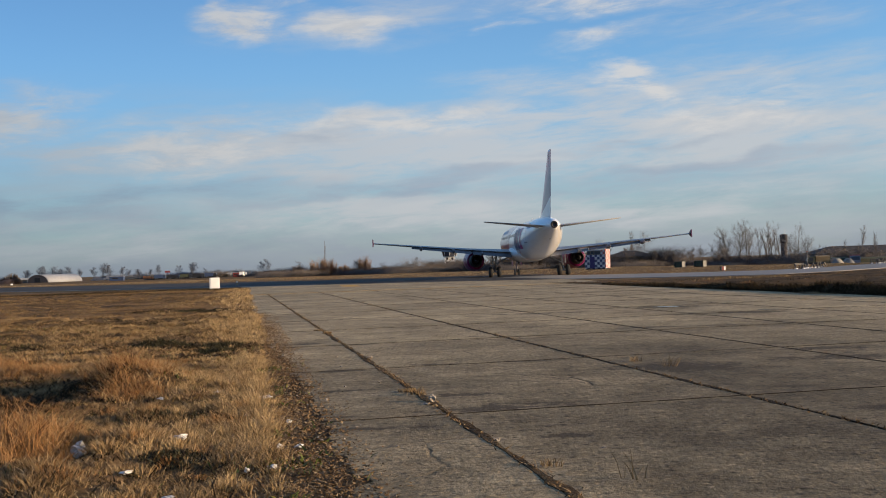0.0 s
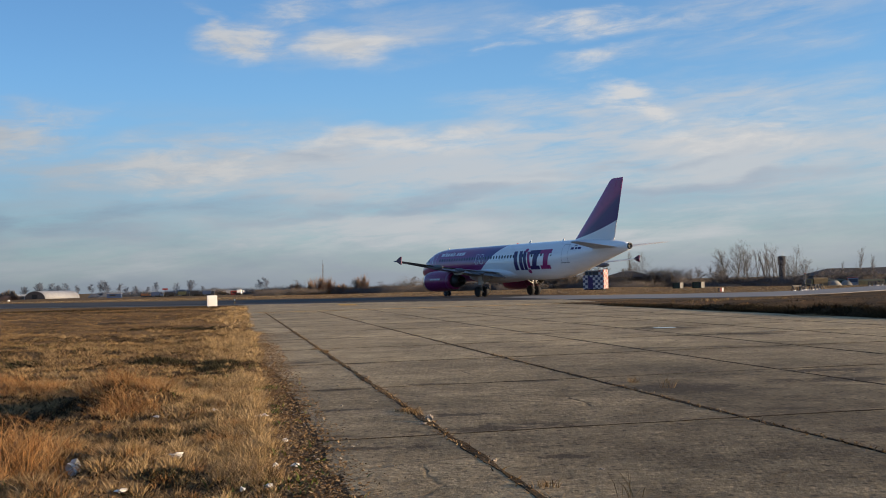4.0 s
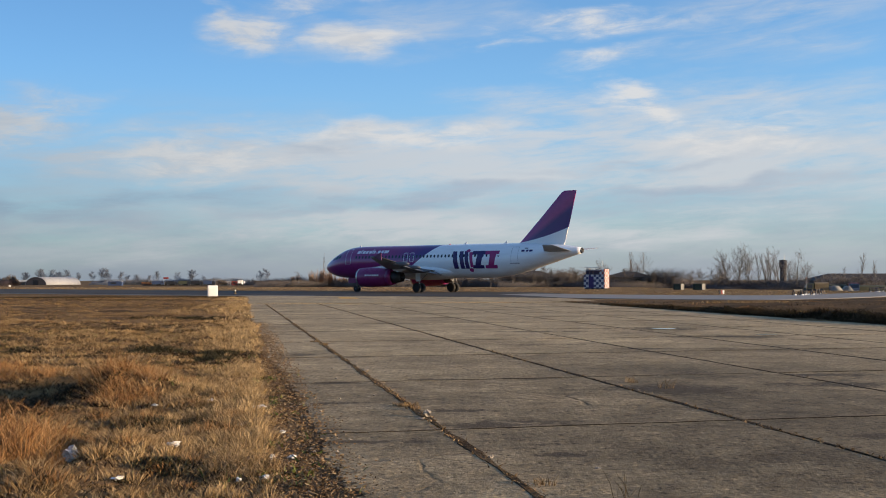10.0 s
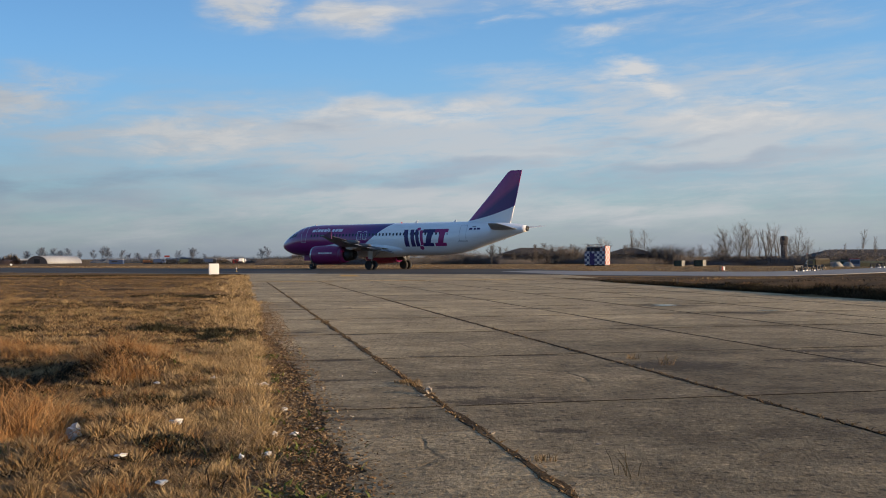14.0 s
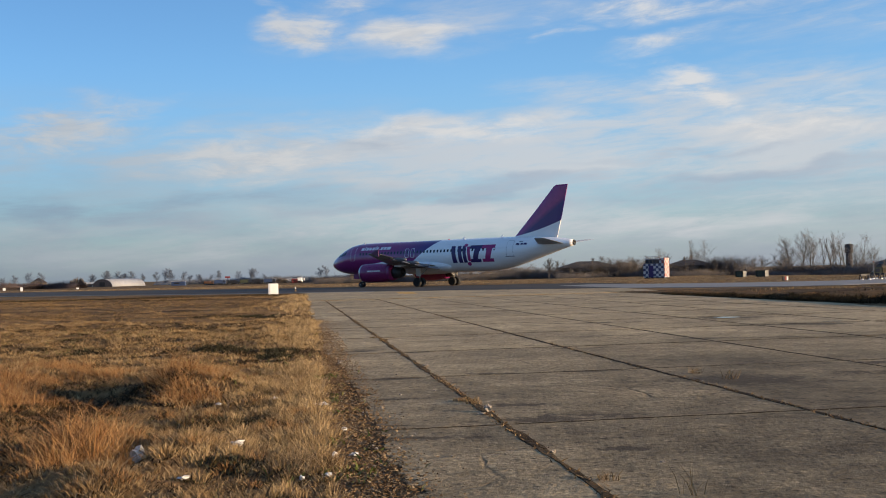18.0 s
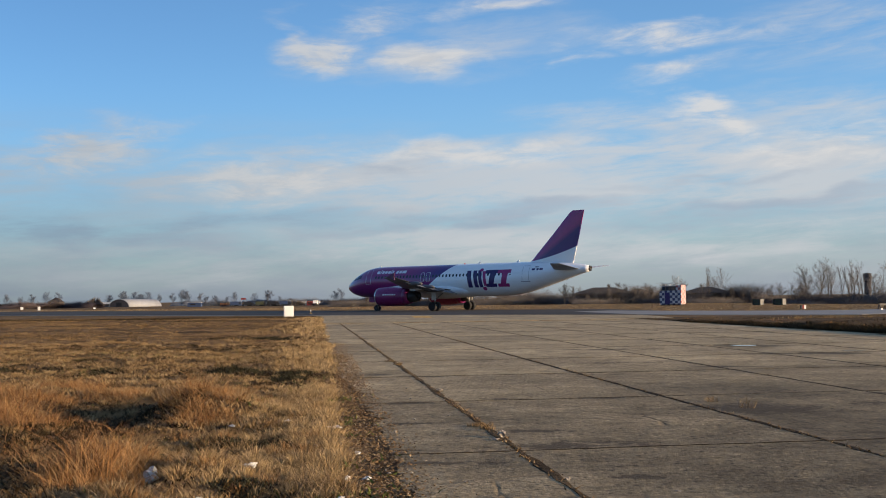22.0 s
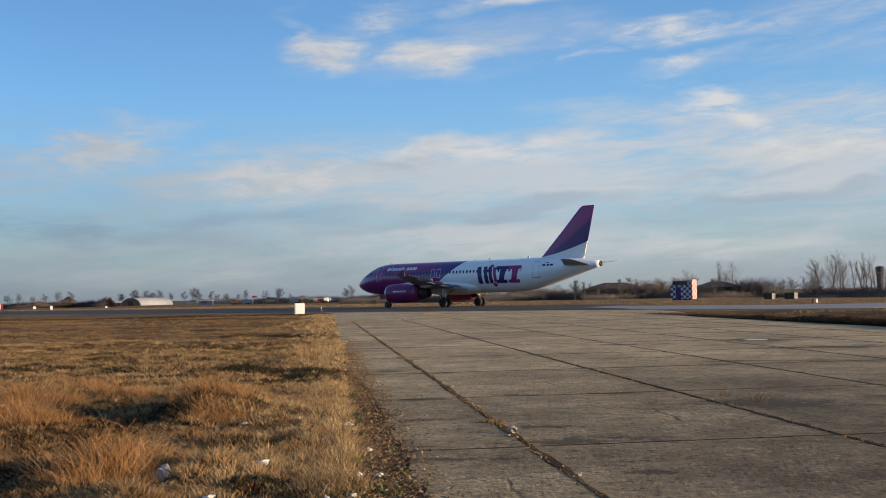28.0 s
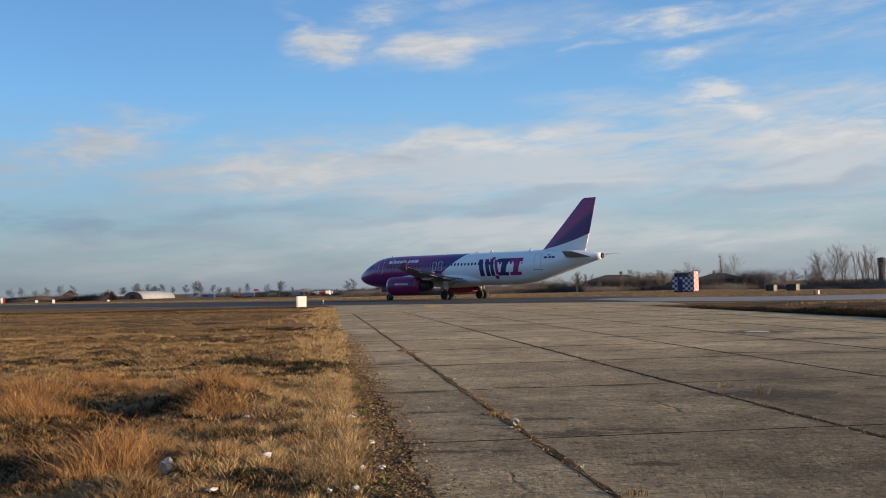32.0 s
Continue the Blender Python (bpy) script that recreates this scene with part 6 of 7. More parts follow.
def dark_weeds():
    """Low bushy weeds, darker than the straw round them."""
    r = np.random.default_rng(63)
    for i, (cx, cy, rad, h) in enumerate(((-6.7, 21.5, 0.55, 0.20), (-5.4, 20.9, 0.50, 0.18), (-5.0, 19.6, 0.35, 0.12), (-12.1, 22.0, 0.55, 0.14), (-3.8, 11.5, 0.36, 0.11), (-3.1, 10.7, 0.36, 0.11), (-3.65, 10.2, 0.32, 0.09), (-11.3, 40.0, 1.1, 0.15), (-3.15, 11.9, 0.22, 0.09), (-9.6, 21.2, 0.4, 0.10), (-2.5, 8.3, 0.25, 0.08))):
        m = int(1500 * rad) + 200
        a, d = r.uniform(0, 6.28, m), np.sqrt(r.uniform(0, 1, m)) * rad
        x, y = cx + 1.25 * np.cos(a) * d, cy + np.sin(a) * d
        blades("dark_weed", x, y, HEIGHTS(x, y), h * r.uniform(0.3, 1.1, m) * (1.15 - 0.7 * d / rad), 0.016 * r.uniform(0.6, 1.5, m), r.uniform(0.3, 1.6, m), M_DARKWEED, "dark olive weed clump in the dry turf", "weeds", 330 + i)


dark_weeds()


def clumps(name, spots, n, tall, wide, material, label, seed, lean=0.45):
    r = np.random.default_rng(seed)
    xs, ys, hs = [], [], []
    for cx, cy, rad, k in spots:
        m = int(n * rad * rad)
        a, d = r.uniform(0, 6.28, m), np.sqrt(r.uniform(0, 1, m)) * rad
        xs.append(cx + np.cos(a) * d), ys.append(cy + np.sin(a) * d)
        tuft = TUSSOCK(xs[-1], ys[-1], 0.09)
        hs.append(tall * k * (1.05 - 0.6 * d / rad) * r.uniform(0.25, 1.1, m) * (0.35 + 0.95 * tuft))
    x, y, h = (np.concatenate(q) for q in (xs, ys, hs))
    blades(name, x, y, HEIGHTS(x, y) - 0.02, h, wide * r.uniform(0.6, 1.4, len(x)), lean * r.uniform(0.2, 1.5, len(x)), material, label, "grass", seed, 0.15)


clumps("tall_grass", [(-3.8, 8.2, 0.45, 0.9), (-3.9, 8.9, 0.45, 0.95), (-4.2, 8.5, 0.45, 0.9), (-3.5, 9.3, 0.3, 0.55), (-4.4, 12.6, 0.5, 0.6), (-4.7, 13.6, 0.6, 0.75), (-5.0, 14.6, 0.6, 0.7), (-4.5, 14.9, 0.4, 0.5), (-5.6, 16.0, 0.6, 0.5),
                      (-6.8, 12.5, 0.6, 0.85), (-7.4, 13.2, 0.6, 0.85), (-7.8, 14.6, 0.7, 0.75), (-6.9, 15.6, 0.6, 0.6), (-9.2, 15.2, 0.7, 0.8), (-8.4, 17.0, 0.7, 0.6)], 4400, 0.52, 0.0062, M_RUST, "tall rust-coloured dead grass leaning over", 41, 1.15)
clumps("tall_grass", [(-5.9, 13.4, 0.9, 0.42), (-5.4, 12.4, 0.8, 0.40), (-6.0, 10.6, 0.7, 0.45), (-3.6, 10.8, 0.7, 0.25)], 900, 0.44, 0.0065, M_RUST, "thin rust-coloured stalks in the hollows", 44, 1.3)
clumps("tall_grass", [(-9.3 - 0.5 * i, 20 + 3.1 * i + (i % 3), 0.5, 0.4 + 0.15 * (i % 2)) for i in range(12)] + [(-9.0 - 0.45 * i, 24 + 2.4 * i, 0.4, 0.35) for i in range(14)], 900, 0.50, 0.016, M_STRAW, "taller pale tussock of dead grass", 42, 0.7)

# weeds on the soil bank at the right
r = np.random.default_rng(43)
n = 13000
uu, vv = r.uniform(5, 90, n), 22.1 + 25 * r.uniform(0, 1, n) ** 1.6
x, y = -0.2198 * uu + 0.9755 * vv, 0.9755 * uu + 0.2198 * vv
u, v = -0.2198 * x + 0.9755 * y, 0.9755 * x + 0.2198 * y
on = (v > 22.1) & (y < 73 + 0.75 * np.maximum(x - 22, 0)) & (x < 0.62 * y + 6)
x, y = x[on], y[on]
f = field(44)(x, y, 1.2)
on = r.uniform(0, 1, len(x)) < 0.25 + f
x, y, f = x[on], y[on], f[on]
pale = r.uniform(0, 1, len(x)) < 0.15
for on, mat, label in ((pale, M_WEED, "brown dead weeds on dug earth beside the lane"), (~pale, M_MAT_SHADE, "dark dead growth on dug earth beside the lane")):
    m = on.sum()
    blades("weeds", x[on], y[on], HEIGHTS(x[on], y[on]) - 0.02, (0.03 + 0.11 * f[on]**2) * r.uniform(0.5, 1.2, m), 0.035 * r.uniform(0.6, 1.5, m), r.uniform(0.4, 1.6, m), mat, label, "weeds", 43)
n = 30000
u, v = r.uniform(6, 78, n), 22.9 + 22 * r.uniform(0, 1, n) ** 1.5
x, y = -0.2198 * u + 0.9755 * v, 0.9755 * u + 0.2198 * v
f = field(48)(x, y, 0.9)
on = (y < 72 + 0.75 * np.maximum(x - 22, 0)) & (r.uniform(0, 1, n) < 2.6 * (f - 0.58))
x, y, m = x[on], y[on], on.sum()
blades("weeds", x, y, HEIGHTS(x, y) - 0.01, 0.045 * r.uniform(0.4, 1.5, m), 0.03 * r.uniform(0.6, 1.5, m), r.uniform(1.0, 3.0, m), M_FIELD, "flattened tan weeds in patches on dug earth", "weeds", 58)
# the ragged growth along the near edge of the bank, its shade painted in
n = 34000
u, v = r.uniform(6, 72, n), 21.9 + 0.9 * r.uniform(0, 1, n) ** 1.3
x, y = -0.2198 * u + 0.9755 * v, 0.9755 * u + 0.2198 * v
f = field(46)(u, v, 0.7)
blades("weeds", x, y, HEIGHTS(x, y) - 0.03, (0.10 + 0.22 * f) * np.clip((66 - u) / 26, 0.2, 1) * r.uniform(0.4, 1.1, n), 0.022 * r.uniform(0.6, 1.5, n), r.uniform(0.4, 1.6, n), M_MAT_SHADE, "ragged dead weeds along the lane's far edge, darkened for shade", "weeds", 56)
n = 900
x = 18.2 + r.normal(0, 1.5, n) * 1.2
y = 62.5 + r.normal(0, 0.5, n) + (x - 18.2) * 0.1
blades("weeds", x, y, HEIGHTS(x, y), r.uniform(0.05, 0.20, n), np.full(n, 0.03), r.uniform(0.3, 0.9, n), M_STRAW, "pale dry weeds on the soil bank", "weeds", 45)
for i in range(46):
    u, v = r.uniform(14, 66), 22.4 + 9.0 * r.uniform(0, 1) ** 1.6
    cx, cy = -0.2198 * u + 0.9755 * v, 0.9755 * u + 0.2198 * v
    if i < 12:
        cx, cy = 19.5 + 1.3 * i + r.normal(0, 0.6), 66.5 + 0.35 * i + r.normal(0, 1.2)
    m, rad = 170, r.uniform(0.35, 0.9)
    a, d = r.uniform(0, 6.28, m), np.sqrt(r.uniform(0, 1, m)) * rad
    x, y = cx + 1.8 * np.cos(a) * d, cy + np.sin(a) * d
    blades("weed_tuft", x, y, HEIGHTS(x, y) - 0.02, 0.16 * r.uniform(0.3, 1.0, m) * (1.15 - d / rad), np.full(m, 0.028), r.uniform(0.3, 1.6, m), M_FIELD if i % 3 else M_RUST, "tan clump of dead weeds on dug earth", "weeds", 300 + i)
# the grass beyond the taxiway
n = 120000
y = r.uniform(97, 232, n)
x = r.uniform(-0.62, 0.55, n) * y
d = (x + 10.6) * 0.515 + (y - 125.4) * 0.857
past = np.interp(x, [4, 8, 14, 22, 30, 36, 60, 98], [104, 110, 103, 97, 95.5, 101, 132, 172]) + 1.0
on = np.where(x > 8, y > past, d > 13)
x, y = x[on], y[on]
blades("grass", x, y, HEIGHTS(x, y) - 0.02, 0.045 * r.uniform(0.4, 1.4, len(x)), 0.12 * r.uniform(0.6, 1.4, len(x)), r.uniform(2.0, 6.0, len(x)), M_BLOND, "pale dry grass beyond the taxiway", "grass", 46)

# fallen leaves and grit on the soil strip along the concrete
n = 26000
u = 3.5 + 34 * r.uniform(0, 1, n) ** 1.6
v = 0.46 + r.normal(0, 0.30, n)
on = (v > -0.3) & (v < 1.2)
u, v = u[on], v[on]
x, y = -0.2198 * u + 0.9755 * v, 0.9755 * u + 0.2198 * v
blades("leaf_litter", x, y, HEIGHTS(x, y) + 0.004, 0.010 * r.uniform(0.2, 1.8, len(x)), 0.017 * r.uniform(0.4, 1.6, len(x)), r.uniform(0.8, 4.5, len(x)), M_LEAF, "brown fallen leaves and stalks along the broken concrete edge", "leaves", 47)
n = 11000
u = 5.0 + 24 * r.uniform(0, 1, n) ** 1.5
v = 0.52 + r.normal(0, 0.26, n)
on = (v > 0.0) & (v < 0.98)
u, v = u[on], v[on]
x, y = -0.2198 * u + 0.9755 * v, 0.9755 * u + 0.2198 * v
blades("leaf_litter", x, y, HEIGHTS(x, y) + 0.006, 0.012 * r.uniform(0.3, 1.6, len(x)), 0.026 * r.uniform(0.4, 1.5, len(x)), r.uniform(0.8, 3.0, len(x)), M_LEAF, "tan fallen leaves strewn on the soil beside the concrete", "leaves", 59)
n = 1500
u, v = 5.5 + 11 * r.uniform(0, 1, n) ** 1.3, 0.30 + r.normal(0, 0.20, n)
on = field(61)(u, v, 0.25) > 0.55
u, v = u[on], v[on]
x, y = -0.2198 * u + 0.9755 * v, 0.9755 * u + 0.2198 * v
blades("weeds", x, y, HEIGHTS(x, y), 0.05 * r.uniform(0.3, 1.3, len(x)), 0.022 * r.uniform(0.5, 1.4, len(x)), r.uniform(0.6, 2.0, len(x)), M_GREEN, "low green weeds on the soil beside the concrete", "weeds", 62)



def chips(name, x, y, size, material, label, category, seed):
    """Angular bits lying loose: one squashed four-sided lump each."""
    r = np.random.default_rng(seed)
    verts, faces = [], []
    for px, py, w in zip(x, y, size):
        z, a, k = ground_z(px, py) if uv_of(px, py)[1] < 0.75 else 0.006, r.uniform(0, 6.28), len(verts)
        for i in range(4):
            q = a + i * 1.57 + r.uniform(-0.4, 0.4)
            verts.append((px + w * math.cos(q) * r.uniform(0.6, 1.1), py + w * math.sin(q) * r.uniform(0.5, 1.0), z - 0.004))
        verts.append((px + w * r.uniform(-0.3, 0.3), py + w * r.uniform(-0.3, 0.3), z + w * r.uniform(0.35, 0.8)))
        faces += [(k, k + 1, k + 4), (k + 1, k + 2, k + 4), (k + 2, k + 3, k + 4), (k + 3, k, k + 4)]
    tagged(new(name, raw_mesh(name, verts, faces, material)), label, category, kind="stuff")


M_CHIP = leafy("concrete_chips", rgb(0.16, 0.12, 0.08), rgb(0.36, 0.29, 0.21), rgb(0.50, 0.44, 0.36))
n = 900
u, v = 3.5 + 30 * r.uniform(0, 1, n) ** 1.6, 0.55 + r.normal(0, 0.38, n)
chips("grit", -0.2198 * u + 0.9755 * v, 0.9755 * u + 0.2198 * v, 0.007 + 0.025 * r.uniform(0, 1, n) ** 4, M_CHIP, "pale grit and chips along the broken concrete edge", "grit", 51)
n = 1500
k = r.integers(0, 3, n)
u = 3.0 + 34 * r.uniform(0, 1, n) ** 1.5
v = 2.11 + 3.42 * k + r.normal(0, 0.10, n) - 0.011 * (u - 9)
chips("grit", -0.2198 * u + 0.9755 * v, 0.9755 * u + 0.2198 * v, 0.006 + 0.018 * r.uniform(0, 1, n) ** 4, M_CHIP, "loose grit beside the slab joints", "grit", 52)

# dry weeds that grow in the joints
JOINTS = [2.11 + 3.42 * k for k in range(7)]
xs = []
for k, v0 in enumerate(JOINTS):
    m = (3000, 2600, 700, 700, 500, 400, 300)[k]
    u = 2.5 + 62 * r.uniform(0, 1, m) ** 1.7
    dense = field(70 + k)(u, u * 0, 0.8)
    on = r.uniform(0, 1, m) < (0.25 + 0.9 * dense)
    u = u[on]
    xs.append(np.stack([u, v0 - 0.011 * (u - 9) + r.normal(0, 0.035 if k < 2 else 0.02, len(u))], -1))
uv = np.concatenate(xs)
x, y = -0.2198 * uv[:, 0] + 0.9755 * uv[:, 1], 0.9755 * uv[:, 0] + 0.2198 * uv[:, 1]
blades("joint_weeds", x, y, np.full(len(x), 0.0), 0.024 * r.uniform(0.3, 1.7, len(x)), 0.011 * r.uniform(0.5, 1.6, len(x)), r.uniform(0.8, 3.5, len(x)), M_LEAF, "dead weeds growing in the slab joints", "weeds", 48)
on = r.uniform(0, 1, len(x)) < 0.4
blades("joint_weeds", x[on], y[on], np.full(on.sum(), 0.005), 0.022 * r.uniform(0.3, 1.8, on.sum()), 0.016 * r.uniform(0.5, 1.6, on.sum()), r.uniform(0.6, 3, on.sum()), M_STRAW, "pale dead weeds growing in the slab joints", "weeds", 49)
for i, (cx, cy, h, m) in enumerate(((2.94, 14.25, 0.20, 26), (1.18, 7.05, 0.24, 12), (-0.62, 12.0, 0.12, 60), (0.62, 7.6, 0.08, 50), (-3.35, 23.7, 0.07, 260), (-3.75, 24.9, 0.05, 160), (-0.75, 12.3, 0.06, 160), (2.6, 15.1, 0.12, 40))):
    a = r.uniform(0, 6.28, m)
    d = r.uniform(0, 0.12, m)
    blades("weed_tuft", cx + np.cos(a) * d, cy + np.sin(a) * d * 0.6, np.full(m, 0.01), h * r.uniform(0.4, 1, m), np.full(m, 0.006), r.uniform(0.2, 1.0, m), M_STRAW, "dry weed tuft sprouting from a slab joint", "weeds", 90 + i)

# ---- litter and stones ----
M_PAPER = plain("dirty_white_plastic", rgb(0.60, 0.58, 0.54), 0.7, 0, 0.25, 9.0, 0.3)
M_STONE = plain("pale_stone", rgb(0.34, 0.29, 0.23), 0.9, 0, 0.3, 12.0, 0.5)


def scrap(x, y, w, h, seed, mat, name, label, category, squash=0.7):
    bm = lumpy(w / 2, seed, 1.0, 2, 1.1)
    z = [v.co.z for v in bm.verts]
    for q in bm.verts:
        q.co.z = (q.co.z - min(z)) / (max(z) - min(z)) * h
    ob = tagged(new(name, mesh_of(name, bm, mat)), label, category, "litter on the verge")
    ob.matrix_world = pose(x, y, ground_z(x, y) + 0.005, 0, 0, seed * 57)
    return ob


for i, (x, y, w, h) in enumerate(((-3.41, 8.50, 0.15, 0.22), (-2.51, 12.10, 0.20, 0.06), (-3.25, 12.7, 0.12, 0.07), (-3.80, 12.1, 0.10, 0.05), (-2.62, 8.9, 0.16, 0.08), (-1.66, 8.60, 0.07, 0.09), (-1.85, 10.1, 0.07, 0.06), (-1.50, 8.70, 0.10, 0.05), (-1.56, 7.80, 0.10, 0.06),
                                  (-1.75, 7.70, 0.06, 0.06), (-2.65, 7.55, 0.10, 0.05), (-2.1, 6.78, 0.10, 0.05), (-5.9, 9.4, 0.16, 0.09), (-1.95, 9.9, 0.08, 0.03), (-2.4, 10.6, 0.06, 0.05))):
    scrap(x, y, w * 0.75, h * 0.7, i + 1, M_PAPER, "litter", "crumpled scrap of dirty white plastic on dry grass", "litter")
for i, (x, y, w, h) in enumerate(((-1.66, 16.93, 0.16, 0.10), (-0.40, 11.34, 0.14, 0.17), (0.26, 8.75, 0.08, 0.05), (-0.46, 11.15, 0.16, 0.04), (-1.20, 13.4, 0.07, 0.04), (-2.0, 15.6, 0.09, 0.05), (-2.3, 17.4, 0.10, 0.05), (-1.1, 9.7, 0.05, 0.03), (-1.25, 8.2, 0.05, 0.03), (1.14, 8.28, 0.09, 0.02), (-0.62, 8.6, 0.05, 0.03), (-1.7, 11.8, 0.07, 0.04), (-1.62, 13.0, 0.06, 0.04), (-1.35, 9.0, 0.06, 0.04))):
    scrap(x, y, w * 0.55, h * 0.55, i + 30, M_STONE, "stone", "pale chip of broken concrete on the slab edge", "stone")


# ---- the concrete lane, slab by slab ----
apron = tagged(new("pavement", raw_mesh("pavement", [lane(u, v, -0.004) for u, v in ((-9, 0.6), (-9, 26.2), (67, 25.3), (67, 0.6))], [(0, 1, 2, 3)], M_JOINT)), "wide lane of worn grey concrete slabs with weedy joints", "pavement", kind="structure")


def slab(u0, u1, v0, v1, seed, ragged=(0, 0, 0, 0)):
    """One slab with uneven edges: four sides of small steps, top and skirt."""
    g = random.Random(seed)
    pts = []
    corners = [(u0, v0), (u0, v1), (u1, v1), (u1, v0)]
    for k in range(4):
        (ua, va), (ub, vb) = corners[k], corners[(k + 1) % 4]
        side = 34 if ragged[k] else 9
        for i in range(side):
            t = i / side
            at = (ua + (ub - ua) * t) * 1.7
            out = (g.uniform(-1, 1) * 0.012 if i else 0) + ragged[k] * (0.9 * noise.noise(Vector((at, 3.0, 0.0))) + 0.45 * noise.noise(Vector((at * 3.3, 8.0, 0.0))) - 0.25)
            du, dv = ((0, 1), (1, 0), (0, 1), (1, 0))[k]
            pts.append((ua + (ub - ua) * t + out * (1 - du) * (1 if k % 2 == 0 else 0), va + (vb - va) * t + out * (1 if k % 2 else 0)))
    tilt = g.uniform(-0.001, 0.001), g.uniform(-0.001, 0.001), g.uniform(-0.001, 0.0015)
    cu, cv = (u0 + u1) / 2, (v0 + v1) / 2
    verts = []
    for ring, drop in ((0.0, -0.030), (0.0, -0.001), (0.02, 0.0)):
        for pu, pv in pts:
            qu, qv = pu + (cu - pu) * ring / 2.5, pv + (cv - pv) * ring / 1.7
            p = slab_at(qu, qv)
            verts.append((p.x, p.y, drop + 0.006 + tilt[2] + tilt[0] * (qu - cu) / 2 + tilt[1] * (qv - cv) / 2))
    n = len(pts)
    faces = [(a * n + i, a * n + (i + 1) % n, (a + 1) * n + (i + 1) % n, (a + 1) * n + i) for a in (0, 1) for i in range(n)]
    faces.append(tuple(range(2 * n, 3 * n)))
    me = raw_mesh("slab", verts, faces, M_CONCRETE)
    part("slab", me, None, apron)


EDGES = [0.84] + JOINTS[:6] + [23.4]
CROSS = [10.16 + 5.0 * k for k in range(-4, 12)]
for j in range(len(EDGES) - 1):
    for i in range(len(CROSS) - 1):
        gap = 0.022
        slab(CROSS[i] + 0.0005, CROSS[i + 1] - 0.0005, EDGES[j] + (gap if j else 0), EDGES[j + 1] - gap, 1000 + 40 * j + i, (0, 0, 0, 0.28 if j == 0 else 0) if j == 0 else (0, 0, 0, 0))


def joint_fill(name, label, lines, mat=M_JOINT):
    """Dirt that stands a little proud in the joints: wandering strips of uneven width."""
    verts, faces = [], []
    for kind, fixed, a, b, low, high, step, seed in lines:
        n = int((b - a) / step)
        for i in range(n + 1):
            t = a + (b - a) * i / n
            f = noise.noise(Vector((t * 1.3, seed * 7.7, 0.0)))
            w = max(low + (high - low) * max(0.0, 0.5 + f), 0.001)
            off = 0.022 * noise.noise(Vector((t * 2.1, seed * 3.3, 5.0)))
            for s, z in ((-1, -0.002), (-0.6, 0.0115), (0.6, 0.0115), (1, -0.002)):
                e = w / 2 * s * (1 + 0.8 * noise.noise(Vector((t * 5.0, seed, s * 9.0)))) + off
                p = slab_at(t, fixed + e, z) if kind == "u" else slab_at(fixed + e, t, z)
                verts.append(p)
            if i:
                k = len(verts) - 8
                faces += [(k + q, k + q + 1, k + q + 5, k + q + 4) for q in range(3)]
    tagged(new(name, raw_mesh(name, verts, faces, mat)), label, "joint", kind="stuff")


joint_fill("joint_dirt", "brown dirt packed in the widest joint along the lane", [("u", JOINTS[0], -8, 66, 0.05, 0.17, 0.12, 1)])
joint_fill("joint_dirt", "dark dirt packed in the joints along the lane", [("u", v0, -8, 66, *((0.040, 0.15) if k == 0 else (0.02, 0.11)), 0.12, k + 2) for k, v0 in enumerate(JOINTS[1:])], M_CRACK)
joint_fill("joint_dirt", "dark dirt packed in the joints across the lane", [("v", c, 0.8, 22.6, *((0.016, 0.08) if abs(c - 10.16) < 0.1 else (-0.022, 0.036)), 0.10, 20 + k) for k, c in enumerate(CROSS)], M_CRACK)
tagged(new("yellow_line", raw_mesh("yellow_line", [(-11.3, 88.8, 0.030), (-9.5, 87.0, 0.030), (-8.4, 79.7, 0.030), (-10.1, 81.1, 0.030)], [(0, 3, 2, 1)], M_LINE)), "worn yellow lead-in line painted on the concrete", "marking", kind="structure")


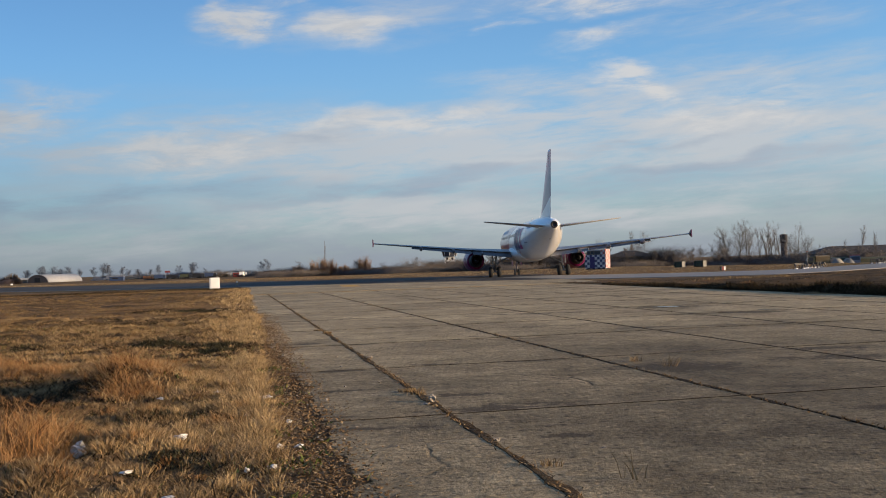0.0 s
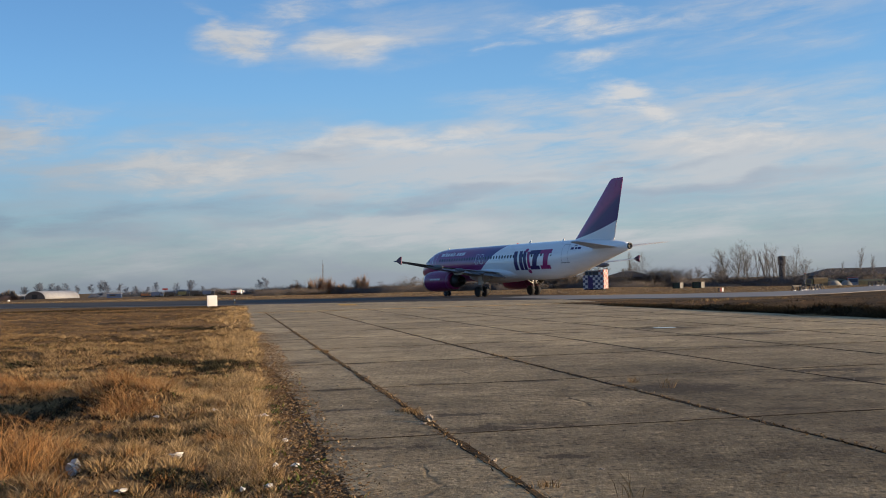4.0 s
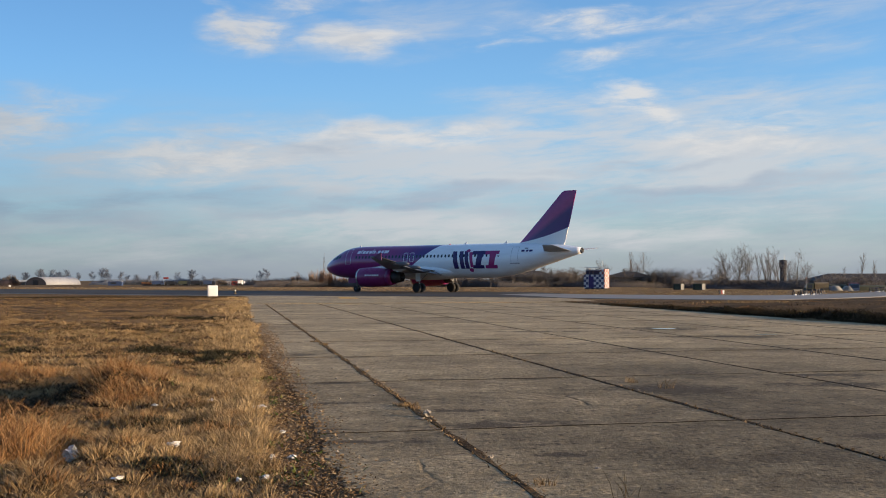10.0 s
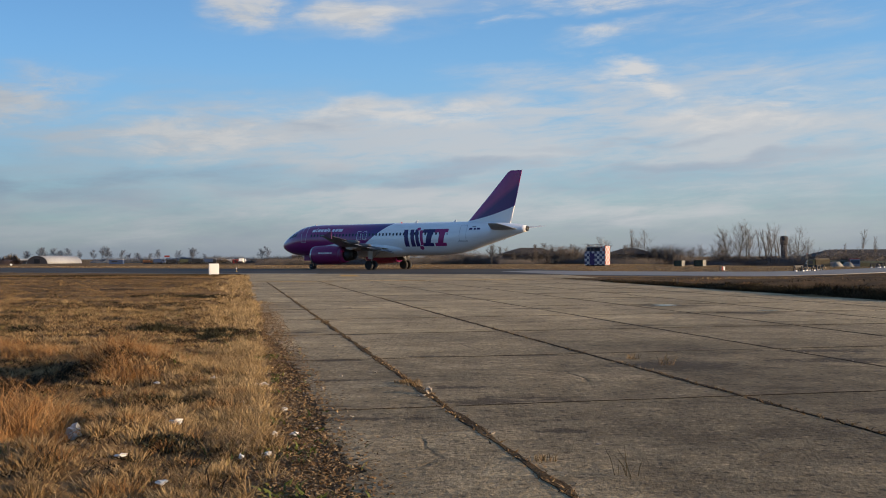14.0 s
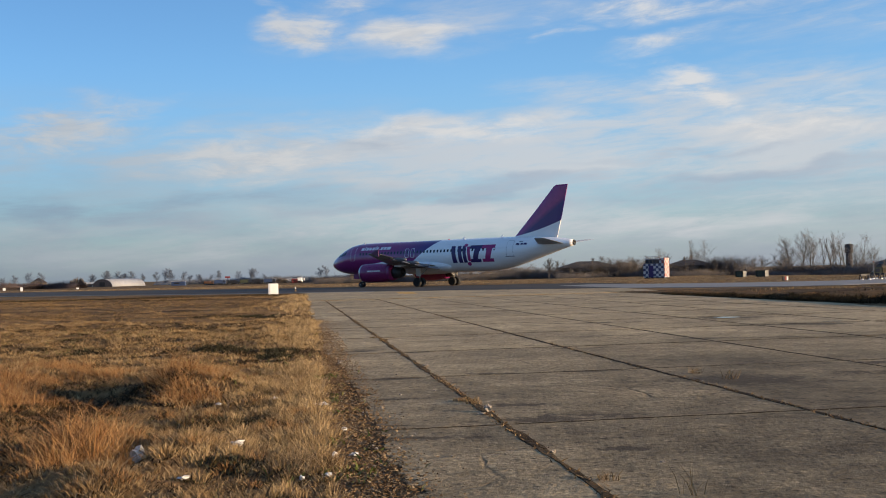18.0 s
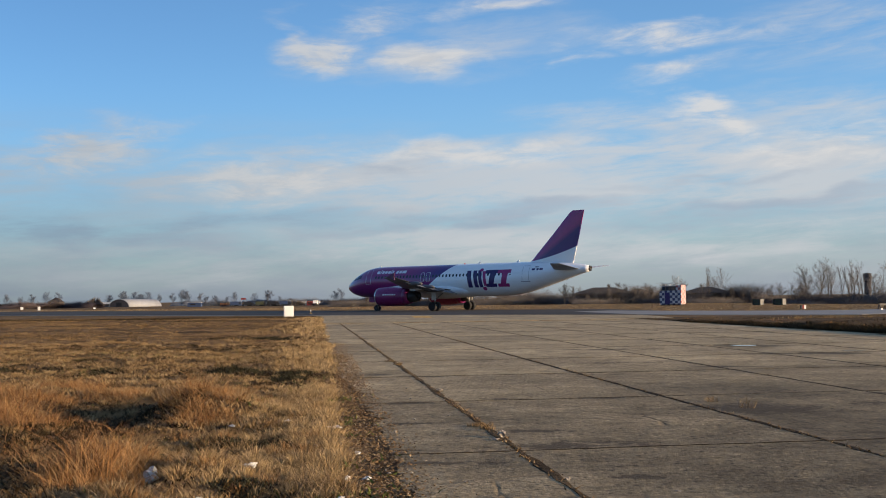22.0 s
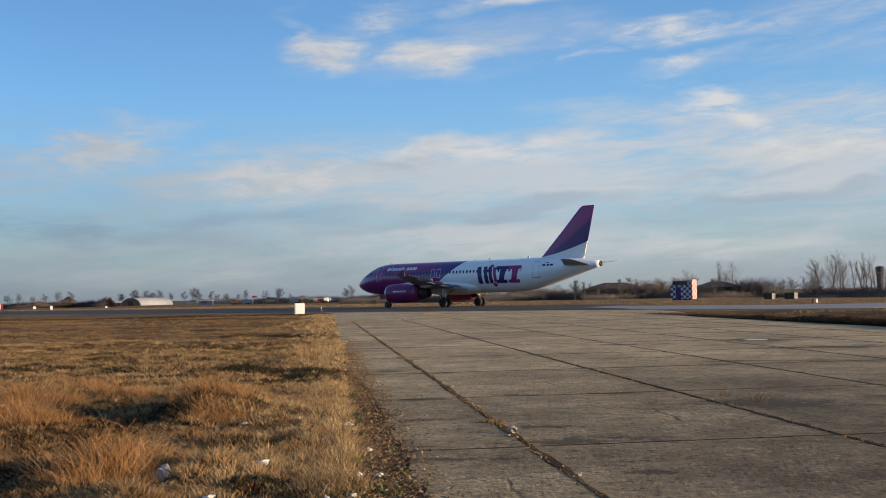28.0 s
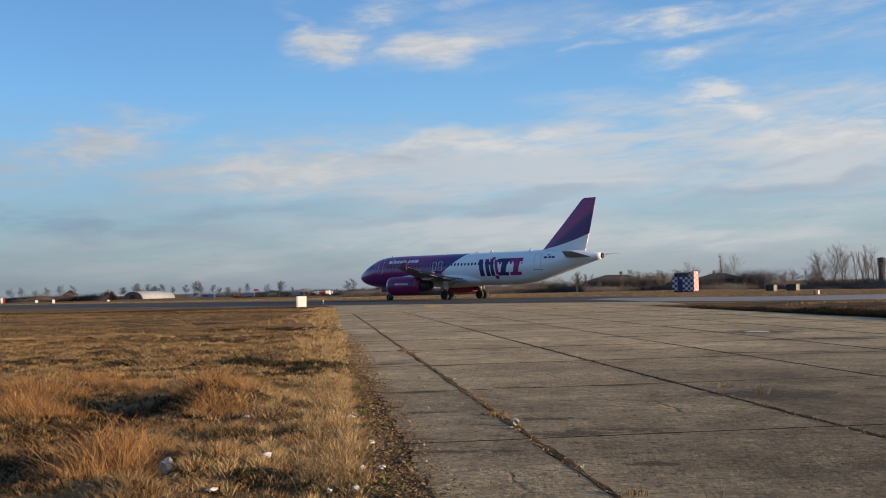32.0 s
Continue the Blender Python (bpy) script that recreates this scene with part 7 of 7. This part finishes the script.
def puddle(x, y, rx, ry, label):
    n = Nodes("still_water", 0.03)
    n.put(n.b.inputs["IOR"], 1.33)
    wet = n.colour(rgb(0.05, 0.045, 0.04))
    g = random.Random(int(x * 10))
    bm = bmesh.new()
    ring = [(1 + 0.22 * noise.noise(Vector((math.cos(a) * 1.5, math.sin(a) * 1.5, x)))) for a in (2 * math.pi * i / 40 for i in range(40))]
    low = [bm.verts.new((x + rx * k * math.cos(2 * math.pi * i / 40), y + ry * k * math.sin(2 * math.pi * i / 40), 0.004)) for i, k in enumerate(ring)]
    top = [bm.verts.new((v.co.x, v.co.y, 0.0135)) for v in low]
    bm.faces.new(top)
    for i in range(40):
        bm.faces.new((low[i], low[(i + 1) % 40], top[(i + 1) % 40], top[i]))
    tagged(new("puddle", mesh_of("puddle", bm, wet)), label, "puddle", kind="structure")


puddle(6.5, 31.6, 0.40, 0.30, "shallow puddle on the concrete that mirrors the sky")
puddle(8.7, 28.2, 0.30, 0.06, "thin puddle along a slab edge")


# ---- what moves ----
# seconds, place of the main wheels, heading: the airliner swings left onto the taxiway and stops
TAXI_ROWS = [(0.0, 7.29, 108.03, 93.0), (1.0, 7.24, 109.35, 102.9), (2.0, 6.80, 110.6, 111.7), (3.0, 6.25, 112.05, 118.4), (4.5, 4.95, 113.9, 127.8), (6.0, 3.25, 115.9, 135.9), (7.5, 1.10, 118.3, 142.4),
             (9.0, -1.31, 120.8, 146.4), (10.5, -4.1, 122.3, 147.7), (12.0, -6.7, 123.7, 148.4), (13.0, -8.2, 124.5, 148.6), (14.0, -9.45, 125.05, 148.7), (15.2, -10.3, 125.35, 148.75), (16.5, -10.62, 125.45, 148.8), (32.0, -10.62, 125.45, 148.8)]


def motions():
    walk(airliner, [(t, pose(x, y, 0.03, 0, 0, h)) for t, x, y, h in TAXI_ROWS])
    # the wheels roll by the way that the airliner has gone
    ts = [t for t, *_ in TAXI_ROWS]
    way = [0.0]
    for a, b in zip(TAXI_ROWS, TAXI_ROWS[1:]):
        way.append(way[-1] + math.hypot(b[1] - a[1], b[2] - a[2]))
    for hub, r in WHEELS:
        total = way[-1] / r
        steps = max(int(total / radians(70)) + 1, 2)
        fine = np.linspace(0, 16.5, 1651)
        turned = np.interp(fine, ts, way) / r
        rows = [(0.0, Matrix.Translation(hub.location))]
        base = hub.location.copy()
        for k in range(1, steps):
            t = float(np.interp(total * k / steps, turned, fine))
            rows.append((t, Matrix.Translation(base) @ Matrix.Rotation(total * k / steps, 4, "Y")))
        for t in (16.5, 32.0):
            rows.append((t, Matrix.Translation(base) @ Matrix.Rotation(total, 4, "Y")))
        walk(hub, rows)


motions()
